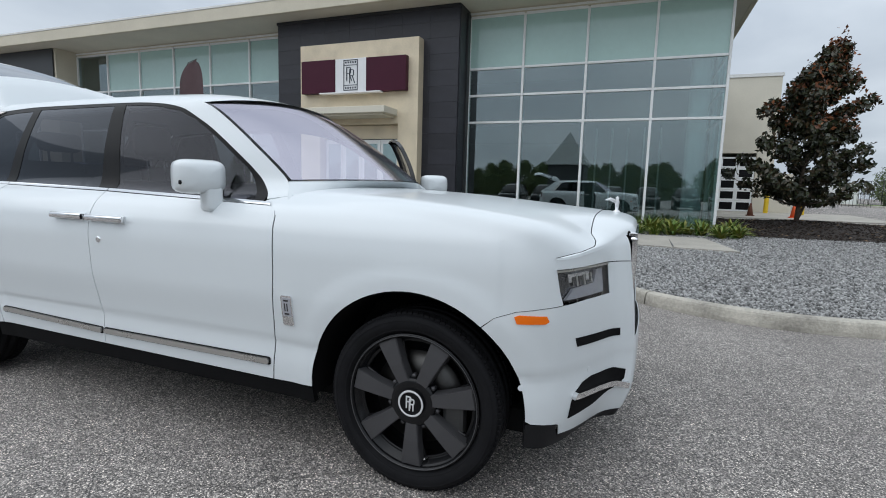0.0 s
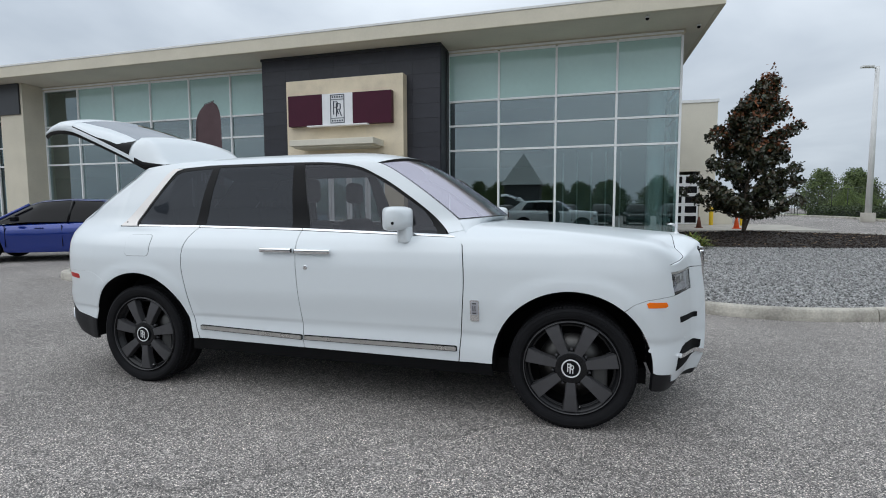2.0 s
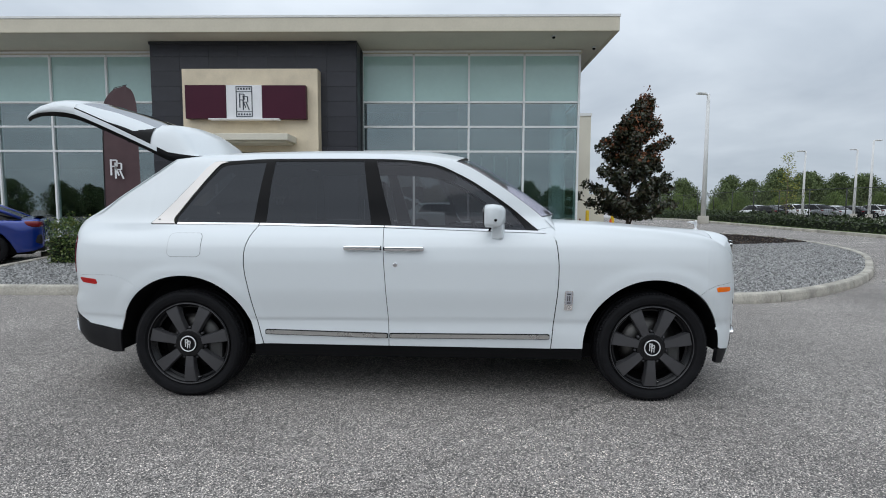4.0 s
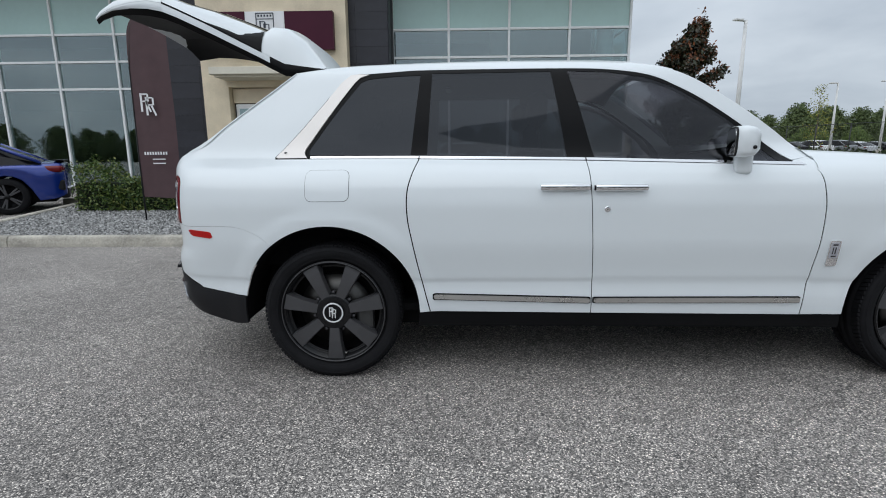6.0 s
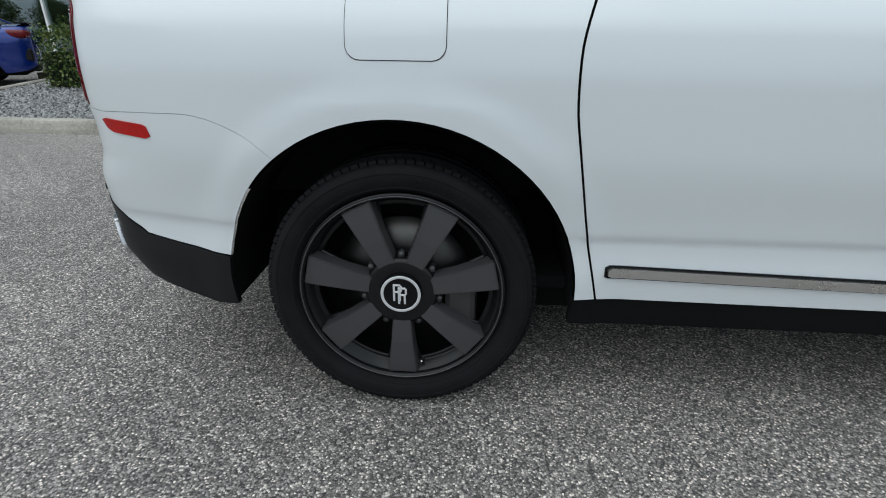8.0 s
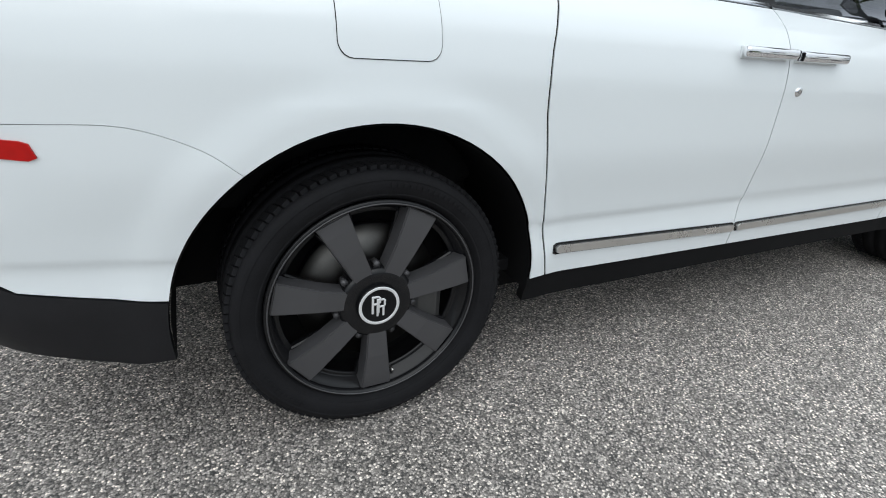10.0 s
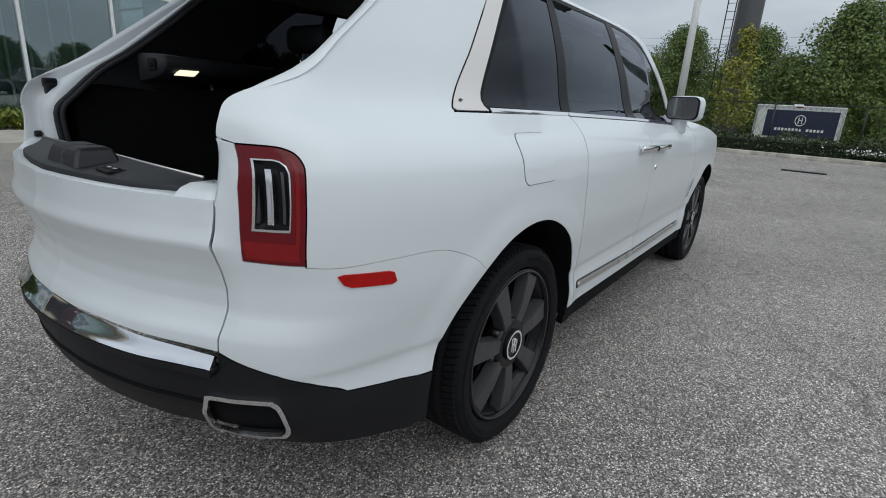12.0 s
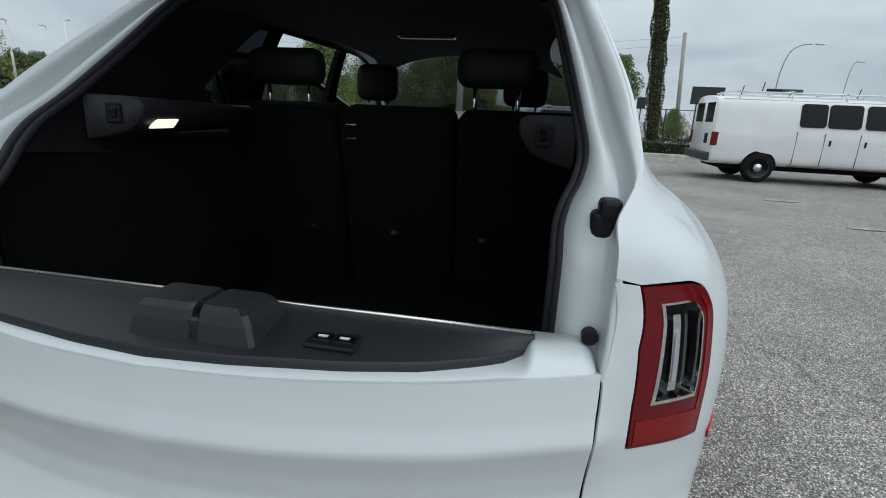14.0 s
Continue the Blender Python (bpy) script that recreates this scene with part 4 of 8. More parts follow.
    skin("lamp_strip", uz([(2.25, 0.858), (2.368, 0.856), (2.370, 0.955), (2.350, 0.955), (2.340, 0.905), (2.275, 0.898), (2.262, 0.875)]), body, M_REFLECT, hl, "silver reflector", side=s, off=-0.02, flange=0.012, step=0.02)
    skin("lamp_brow", uz([(2.212, 0.974), (2.300, 0.974), (2.375, 0.970), (2.376, 0.979), (2.300, 0.982), (2.210, 0.982)]), body, M_SATIN, hl, "satin steel brow", side=s, off=0.003, flange=0.02, step=0.02)
    for k in range(3):
        skin("lamp_rib", uz([(2.286 + 0.022 * k, 0.905), (2.291 + 0.022 * k, 0.905), (2.289 + 0.022 * k, 0.950), (2.284 + 0.022 * k, 0.950)]), body, M_SATIN, hl, "thin light rib", side=s, off=-0.018, flange=0.008, step=0.02)
    skin("lens", HL, body, M_CLEAR, hl, "clear lens", side=s, off=-0.004, flange=0.0, step=0.03)
    # slots in the front bumper
    skin("bumper_slot", uz([(2.272, 0.664), (2.412, 0.647), (2.412, 0.681), (2.267, 0.702)]), body, M_DARK, suv, "black bumper slot", side=s, off=0.003, flange=0.004, step=0.02)
    gi = skin("lower_intake", uz([(2.258, 0.362), (2.33, 0.372), (2.40, 0.402), (2.440, 0.440), (2.442, 0.484), (2.39, 0.500), (2.315, 0.511), (2.29, 0.500), (2.272, 0.469), (2.262, 0.43)]), body, M_DARK, suv, "black mesh intake", side=s, off=0.003, flange=0.004, step=0.03)
    skin("intake_blade", uz([(2.262, 0.446), (2.33, 0.437), (2.40, 0.415), (2.458, 0.396), (2.461, 0.422), (2.40, 0.441), (2.33, 0.461), (2.268, 0.469)]), body, M_CHROME, gi, "silver intake blade", side=s, off=0.02, flange=0.03, step=0.02)
    for x, z in ((2.307, 0.545), (2.102, 0.515)):
        skin("park_sensor", [(U(x) + 0.011 * math.cos(k * math.tau / 12), z + 0.011 * math.sin(k * math.tau / 12)) for k in range(12)], body, M_PAINT, suv, "white parking sensor", side=s, off=0.0018, flange=0.004, step=0.01)
    # added black sheet behind the gaps, its colour stands for their shade
    inn = arc(RX, HZ, AR + 0.006, 185, -3) + [(1.15, 0.34)] + arc(HX - 0.005, HZ, AF + 0.006, 183, -2) + uz([(2.2, 0.34), (2.28, 0.6), (2.2, 0.98), (0.96, 1.18), (-1.9, 1.2), (-2.5, 1.18), (-2.56, 0.8)])
    inn = uz([(-2.5, 0.36)]) + inn
    skin("inner_shell", inn, body, M_DARK, suv, "black backing sheet for the shade in the panel gaps", side=s, off=-0.011, flange=0, step=0.08)

# roof, bonnet and windscreen as skins between the flanks


def bridge(name, pts, crown, material, n=22, power=2.3, label="", drop=0.0):
    """A crowned skin from the right flank to the left over each point; crown is the height at the middle."""
    rows = []
    for p, zc in zip(pts, crown):
        row = []
        for k in range(2 * n + 1):
            q = -1 + k / n
            ang = 1 - abs(q) ** power
            row.append((p[0] + drop * (1 - abs(q) ** 2), q * abs(p[1]), p[2] + (zc - p[2]) * ang))
        rows.append(row)
    return loft(name, rows, material, suv, label)


rp = [on(x, z) for x, z in ROOF if x < 0.28]
rows = []
for p in rp:
    zc = 1.80 + 0.035 * (1 - ((p.x + 0.5) / 1.2) ** 2) - 0.045 * max(0.0, (p.x + 0.1) / 0.36) ** 2
    fw = 0.10 * max(0.0, (p.x + 0.6) / 0.84) ** 2
    rows.append([(p.x + fw * (1 - q * q), q * abs(p.y), p.z + (zc - p.z) * (1 - abs(q) ** 2.3)) for q in [k / 22 for k in range(-22, 23)]])
loft("roof", rows, M_PAINT, suv, "white roof")
bridge("headliner", [p + Vector((0, 0.05, -0.085)) for p in rp], [1.735 + 0.02 * (1 - ((p.x + 0.5) / 1.2) ** 2) for p in rp], M_LINER, label="charcoal headliner")
wt_ = [p for p in ROOF if p[0] > 0.22 and p[1] > 1.285]
rows = []
for x, z in wt_:
    e = on(x, z)
    k = (x - 0.22) / 0.745
    row = []
    for j in range(-14, 15):
        q = j / 14
        bow = 1 - abs(q) ** 2.0
        row.append((e.x + bow * (0.11 + 0.115 * k), q * (abs(e.y) - 0.010), e.z + bow * (0.062 - 0.05 * k) - 0.003))
    rows.append(row)
ws = loft("windscreen", rows, M_SCREEN, suv, "clear coated windscreen")
for j0, j1 in ((0, 1), (28, 27)):
    loft("screen_border", [[Vector(r[j0]) + Vector((0.003, 0, 0.003)), Vector(r[j0]).lerp(Vector(r[j1]), 0.2) + Vector((0.003, 0, 0.003))] for r in rows], M_GLOSSBLK, ws, "black printed border")
loft("screen_border", [[Vector(a) + Vector((0.003, 0, 0.003)) for a in rows[-1]], [Vector(a).lerp(Vector(b), 0.15) + Vector((0.003, 0, 0.003)) for a, b in zip(rows[-1], rows[-2])]], M_GLOSSBLK, ws, "black printed border")
screen_base = rows[-1]
CROWN = ([0.9, 1.2, 1.5, 2.0, 2.2], [1.272, 1.258, 1.242, 1.200, 1.184])
# height and advance of the bonnet's front edge over its half width
FRONT_Y = [0.0, 0.15, 0.28, 0.34, 0.39, 0.43, 0.47, 0.52, 0.60, 0.72, 0.88]
FRONT_Z = [1.184, 1.182, 1.177, 1.167, 1.150, 1.126, 1.098, 1.072, 1.055, 1.042, 1.030]
FRONT_X = [2.300, 2.300, 2.297, 2.294, 2.292, 2.291, 2.292, 2.318, 2.322, 2.282, 2.205]
QS = [math.copysign(abs(k / 30) ** 0.9, k) for k in range(-30, 31)]
rows = []
for i, (x, z) in enumerate(FENDER):
    e = on(x, z)
    w = (i / (len(FENDER) - 1)) ** 4
    zc, dx = float(np.interp(x, *CROWN)), 0.06 + 0.035 * w
    row = []
    for q in QS:
        y = abs(q) * abs(e.y)
        yf = abs(q) * 0.88
        f0, f1 = (1 - abs(q) ** 3.2) ** 0.6, (float(np.interp(yf, FRONT_Y, FRONT_Z)) - 1.03) / 0.154
        g0, g1 = 1 - q * q, (float(np.interp(yf, FRONT_Y, FRONT_X)) - 2.205) / 0.095
        row.append((e.x + dx * (g0 + (g1 - g0) * w), q * abs(e.y), e.z + (zc - e.z) * (f0 + (f1 - f0) * w)))
    rows.append(row)
bonnet = loft("bonnet", rows, M_PAINT, suv, "long white bonnet")
# the bonnet rolls over into the wings: its edge takes their slope
own = [v.normal.copy() for v in bonnet.data.vertices]
turned_n = []
for i, (x, z) in enumerate(FENDER):
    bn = Vector(body(np.array([U(x)]), np.array([z]))[1][0])
    for k, q in enumerate(QS):
        a_ = min(1.0, max(0.0, (abs(q) - 0.70) / 0.30))
        a_ = a_ * a_ * (3 - 2 * a_)
        turned_n.append(own[i * len(QS) + k].lerp(Vector((bn.x, math.copysign(bn.y, q), bn.z)), a_).normalized())
bonnet.data.normals_split_custom_set_from_vertices(turned_n)
front_row = rows[-1]
e = on(*FENDER[0])
back = [(e.x + 0.06 * (1 - q * q), q * abs(e.y), e.z + (1.268 - e.z) * (1 - abs(q) ** 3.2) ** 0.6 - 0.001) for q in [k / 14 for k in range(-14, 15)]]
loft("cowl", [screen_base, [tuple(Vector(a).lerp(Vector(b), 0.5) + Vector((0, 0, 0.006))) for a, b in zip(screen_base, back)], back], M_PAINT, suv, "white cowl before the windscreen")
rim = [on(v.x, v.y) for v in spline([(a_, b_, 0) for a_, b_ in NOSE_TOP], 4)]
rim_y = [0.0, 0.20, 0.34] + [abs(v.y) for v in rim][::-1]
rim_x = [2.480, 2.478, 2.474] + [v.x for v in rim][::-1]
rim_z = [1.126, 1.122, 1.112] + [v.z for v in rim][::-1]
rows = []
for k in range(9):
    a_ = k / 8 * math.pi / 2
    row = []
    for x, y, z in [(p[0] + 0.004, p[1], p[2] - 0.001) for p in front_row]:
        ex, ez = float(np.interp(abs(y), rim_y, rim_x)), float(np.interp(abs(y), rim_y, rim_z))
        row.append((x + (ex - x) * math.sin(a_), y, ez + (z - ez) * math.cos(a_)))
    rows.append(row)
rows.append([(x + 0.002, y + math.copysign(0.0015, y), z - 0.007) for x, y, z in rows[-1]])
loft("nose_cap", rows, M_PAINT, suv, "white surround over the grille")
bm = bmesh.new()
for y in (-0.62, 0.62):
    tube(bm, [(0.98, y, 1.235), (1.02, y * 0.2, 1.275)], 0.008, 6)
part("wiper_cowl", bm, M_BLACKPL, suv)

# upright grille with its statuette
gf = box("grille", (2.43, 0, 0.87), (0.06, 0.80, 0.48), M_DARK, suv, "upright chrome radiator grille", 0.01)
for y in (-0.405, 0.405):
    box("grille_post", (2.472, y * 0.962, 0.862), (0.034, 0.022, 0.45), M_CHROME, gf, "chrome post", 0.012, seg=2)
box("grille_top", (2.464, 0, 1.096), (0.05, 0.80, 0.020), M_CHROME, gf, "chrome top bar", 0.015, seg=2)
for k in range(20):
    box("grille_bar", (2.468, -0.361 + 0.038 * k, 0.862), (0.02, 0.012, 0.45), M_CHROME, gf, "", 0.003)
bm = bmesh.new()
lathe(bm, [(0.0, 1.17), (0.022, 1.17), (0.018, 1.183), (0.008, 1.19), (0.010, 1.215), (0.013, 1.23), (0.007, 1.243), (0.010, 1.252), (0.0, 1.262)], 12, Matrix.Translation((2.375, 0, 0)))
tube(bm, [(2.37, 0, 1.232), (2.34, -0.02, 1.245), (2.32, -0.04, 1.24)], [0.010, 0.008, 0.003], 6)
tube(bm, [(2.37, 0, 1.232), (2.34, 0.02, 1.245), (2.32, 0.04, 1.24)], [0.010, 0.008, 0.003], 6)
part("bonnet_ornament", bm, M_WHITEENAM, suv, "small silver ornament", smooth=True)

# tailgate, its sill and the raised hatch
GATE = [(UEND0, 0.650)] + yz([(0.3, 0.646), (0.647, 0.631), (0.648, 0.70), (0.650, 0.742), (0.652, 0.80), (0.654, 0.88), (0.655, 0.95), (0.655, 1.012), (0.4, 1.008)]) + [(UEND0, 1.004)]
tg = skin("lower_tailgate", GATE, body, M_PAINT, suv, "white lower tailgate with two creases", both=True, flange=0.03, step=0.011)
ARC_Y, ARC_X = [0, 0.13, 0.29, 0.40, 0.48, 0.56], [-2.764, -2.755, -2.729, -2.700, -2.662, -2.608]
rows, lip, rows2 = [], [], []
for j in range(-24, 25):
    y = j / 24 * 0.556
    xo = float(np.interp(abs(y), ARC_Y, ARC_X))
    lip.append([(xo + 0.002, y, 0.996), (xo, y, 1.002), (xo, y, 1.021), (xo + 0.003, y, 1.0255)])
    rows.append([(xo + 0.003, y, 1.0255), (xo + 0.012, y, 1.028), (xo * 0.5 - 1.299, y, 1.038), (-2.600, y, 1.046), (-2.592, y, 1.044), (-2.585, y, 0.98)])
for y in [-0.652 + 0.004 * k for k in range(28)] + [0.54 * (k / 20 - 1) for k in range(41)] + [0.544 + 0.004 * k for k in range(28)]:
    a_ = min(1.0, max(0.0, (0.652 - abs(y)) / 0.03))
    e_ = 0.030 * min(1.0, max(0.0, (abs(y) - 0.535) / 0.018)) * math.sqrt(max(0.0, 1 - (1 - a_) ** 2)) - 0.012 * (1 - a_) ** 2
    xb = float(hull(np.array([yz([(abs(y), 0.995)])[0][0]]), np.array([0.995]))[0][0])
    rows2.append([(xb + 0.001, y, 0.982), (xb + 0.002, y, 0.997 + e_ * 0.1), (xb + 0.008, y, 1.006 + e_ * 0.3), (xb + 0.022, y, 1.011 + e_ * 0.62), (xb + 0.045, y, 1.012 + e_ * 0.9), (-2.572, y, 1.010 + e_), (-2.564, y, 1.0 + e_ * 0.8), (-2.55, y, 0.95)])
loft("tailgate_sill", rows, M_SILLTRIM, tg, "dark plastic loading sill", smooth=True)
loft("sill_lip", lip, M_SILLTRIM, tg, "dark lip of the loading sill", smooth=True)
for y in (-0.5562, 0.5562):
    loft("sill_end", [[(-2.608, y, 0.998), (-2.585, y, 0.998)], [(-2.606, y, 1.026), (-2.585, y, 1.044)]], M_SILLTRIM, tg, "dark end of the loading sill", smooth=False)
loft("tailgate_top", rows2, M_PAINT, tg, "white tailgate edge")
rod("sill_strip", [(-2.597, -0.55, 1.047), (-2.597, 0.55, 1.047)], 0.004, M_SATIN, tg, "thin steel strip", 6)
for y0, y1 in ((-0.158, -0.062), (-0.050, 0.052)):
    rings = []
    for z, fw, bk, ins in ((1.018, -2.738, -2.622, 0.0), (1.030, -2.736, -2.622, 0.0), (1.056, -2.728, -2.625, 0.006), (1.071, -2.721, -2.630, 0.012), (1.079, -2.711, -2.640, 0.020)):
        o0, o1 = (ins * 1.5, 0.0) if y0 < -0.1 else (0.0, ins * 0.6)
        rings.append([(fw, y0 + o0 + 0.006, z), (fw, y1 - o1 - 0.006, z), (fw + 0.008, y1 - o1, z), (bk - 0.008, y1 - o1, z), (bk, y1 - o1 - 0.006, z), (bk, y0 + o0 + 0.006, z), (bk - 0.008, y0 + o0, z), (fw + 0.008, y0 + o0, z)])
    loft("latch_cover", rings, M_SILLTRIM, tg, "dark plastic latch cover", closed=True, caps=True, smooth=False)
box("latch_bridge", (-2.676, -0.056, 1.036), (0.098, 0.024, 0.050), M_SILLTRIM, tg, "dark plastic between the latch covers", 0.004)
box("latch", (-2.672, -0.056, 1.066), (0.030, 0.010, 0.014), M_CHROME, tg, "steel latch", 0.003)
sw = box("switch_panel", (-2.686, -0.262, 1.034), (0.052, 0.080, 0.008), M_BLACKPL, tg, "black switch panel", 0.003)
for y in (-0.279, -0.245):
    bt = box("button", (-2.686, y, 1.038), (0.024, 0.030, 0.005), M_GLOSSBLK, sw, "gloss black button", 0.002)
    box("button_mark", (-2.686, y, 1.0412), (0.006, 0.015, 0.001), M_SIGNWHITE, bt, "small white mark")

# stations of the raised hatch: x, lower edge, top of its side band, shoulder, how far the shoulder lies inward, half width
HATCH = [(-1.72, 1.735, 1.745, 1.758, 0.10, 0.585), (-1.77, 1.73, 1.75, 1.815, 0.10, 0.585), (-1.85, 1.722, 1.76, 1.915, 0.09, 0.59), (-1.95, 1.722, 1.775, 1.985, 0.085, 0.595), (-2.03, 1.762, 1.815, 1.992, 0.09, 0.605), (-2.072, 1.785, 1.838, 1.968, 0.10, 0.612),
         (-2.20, 1.848, 1.903, 2.022, 0.135, 0.635), (-2.36, 1.925, 1.985, 2.082, 0.15, 0.668), (-2.50, 1.99, 2.05, 2.118, 0.14, 0.692), (-2.58, 2.02, 2.085, 2.138, 0.10, 0.702), (-2.66, 2.036, 2.098, 2.148, 0.06, 0.704), (-2.76, 2.048, 2.094, 2.146, 0.05, 0.69), (-2.88, 2.05, 2.078, 2.116, 0.035, 0.665), (-2.97, 2.032, 2.048, 2.072, 0.02, 0.64), (-3.02, 2.018, 2.028, 2.044, 0.012, 0.61)]


def hatch_bow(x, c):
    return -0.14 * c * float(np.clip((-2.0 - x) / 1.0, 0, 1)) ** 1.5


def hatch_rows(i0, i1, inset_=0.0):
    """The outer skin between two stations: side shoulders and a crowned middle."""
    rows_ = []
    for x, lo_, ze, zt, ins, hw in HATCH[i0:i1 + 1]:
        half = [(hw - inset_, ze), (hw - inset_ - 0.12 * ins, ze + 0.30 * (zt - ze)), (hw - inset_ - 0.34 * ins, ze + 0.62 * (zt - ze)), (hw - inset_ - 0.64 * ins, ze + 0.87 * (zt - ze))]
        top_w = hw - inset_ - ins
        cr = 0.030 + 0.02 * float(np.clip((-1.75 - x) / 0.3, 0, 1)) + 0.035 * float(np.clip(-2 - x, 0, 1)) + 0.04 * float(np.clip((-2.5 - x) / 0.4, 0, 1))
        half += [(top_w * (1 - k / 9), zt + cr * (1 - (1 - k / 9) ** 2)) for k in range(10)]
        row = [(x + hatch_bow(x, 1 - (y / hw) ** 2), -y, z) for y, z in half]
        rows_.append(row + [(a, -b, c) for a, b, c in row[:-1][::-1]])
    return rows_


ht = loft("hatch_spoiler", hatch_rows(0, 5), M_PAINT, suv, "white upper part of the raised tailgate")
loft("hatch_glass", [r[4:-4] for r in hatch_rows(5, 9, 0.004)], M_HATCHGLASS, ht, "dark tinted rear window")
for a_, b_ in ((0, 5), (-5, None)):
    loft("hatch_shoulder", [r[a_:b_] for r in hatch_rows(5, 9, 0.002)], M_PAINT, ht, "white side panel beside the rear window")
loft("hatch_lip", hatch_rows(9, 14), M_PAINT, ht, "white lower lip")
for s in (0, 1):
    # dark reflection in the glass corner beside the upper part, painted as a black overlay
    rows = []
    for r, k in zip(hatch_rows(5, 7, -0.003), (1.0, 0.3, 0.02)):
        q = r[:5] if s == 0 else r[::-1][:5]
        rows.append([tuple(Vector(q[0]).lerp(Vector(p), k) + Vector((0, 0, 0.004))) for p in q])
    loft("glass_border", rows, M_FRAMEBLK, ht, "black overlay where the glass mirrors no bright sky")
for s in (1, -1):
    rows = []
    for x, lo_, ze, zt, ins, hw in HATCH:
        rows.append([(x, -s * (hw - 0.003), ze + 0.001), (x, -s * hw, ze - 0.004), (x, -s * hw, lo_ + 0.3 * (ze - lo_)), (x, -s * (hw - 0.004), lo_ + 0.012), (x, -s * (hw - 0.022), lo_ - 0.014)])
    loft("hatch_flank", [r[:3] for r in rows[4:10]], M_PAINT, ht, "white side band of the hatch")
    loft("hatch_flank", [r[:4] for r in rows[9:]], M_PAINT, ht, "white end of the side band")
    loft("hatch_flank", [r[:3] for r in rows[:5]], M_FRAMEBLK, ht, "black hinge end of the side band")
    loft("hatch_rim", [r[2:] for r in rows], M_FRAMEBLK, ht, "dark lower rim")
    loft("hatch_edge", [[(x, -s * (hw + 0.001), ze + 0.006), (x, -s * (hw + 0.001), ze - 0.004)] for x, lo_, ze, zt, ins, hw in HATCH[5:10]], M_FRAMEBLK, ht, "black edge under the glass")
rows = []
for x, lo_, ze, zt, ins, hw in HATCH:
    w_ = hw - 0.022
    rows.append([(x + hatch_bow(x, 1 - abs(j / 10) ** 2.4) * 0.93, j / 10 * w_, lo_ - 0.012 + (0.04 + 0.085 * float(np.clip(-2 - x, 0, 1)) + 0.03 * float(np.clip((-2.5 - x) / 0.4, 0, 1))) * (1 - abs(j / 10) ** 4)) for j in range(-10, 11)])
loft("hatch_lining", [r[3:18] for r in rows], M_BLACKPL, ht, "black inner lining")
for a_, b_ in ((0, 4), (17, 21)):
    loft("hatch_frame", [r[a_:b_] for r in rows], M_BLACKPL, ht, "black inner frame of the hatch")
for s in (1, -1):
    rod("hinge_arm", [(-1.66, s * 0.50, 1.72), (-1.80, s * 0.52, 1.75), (-1.95, s * 0.55, 1.76)], 0.02, M_BLACKPL, ht, "black hinge")

# rim of the boot opening, seal and inside: shell edge, gutter and seal from the sill upwards
GUTTER = [(-2.585, -0.652, 1.0), (-2.58, -0.654, 1.10), (-2.576, -0.656, 1.155), (-2.562, -0.656, 1.19), (-2.53, -0.662, 1.222), (-2.49, -0.675, 1.253), (-2.39, -0.672, 1.303), (-2.285, -0.655, 1.363), (-2.14, -0.626, 1.478), (-1.965, -0.582, 1.613), (-1.865, -0.553, 1.688)]
SEAL = [(-2.52, -0.588, 0.96), (-2.535, -0.588, 1.09), (-2.528, -0.588, 1.15), (-2.485, -0.588, 1.195), (-2.445, -0.598, 1.23), (-2.405, -0.615, 1.263), (-2.345, -0.625, 1.31), (-2.25, -0.614, 1.375), (-2.105, -0.585, 1.495), (-1.95, -0.545, 1.635), (-1.85, -0.515, 1.70)]
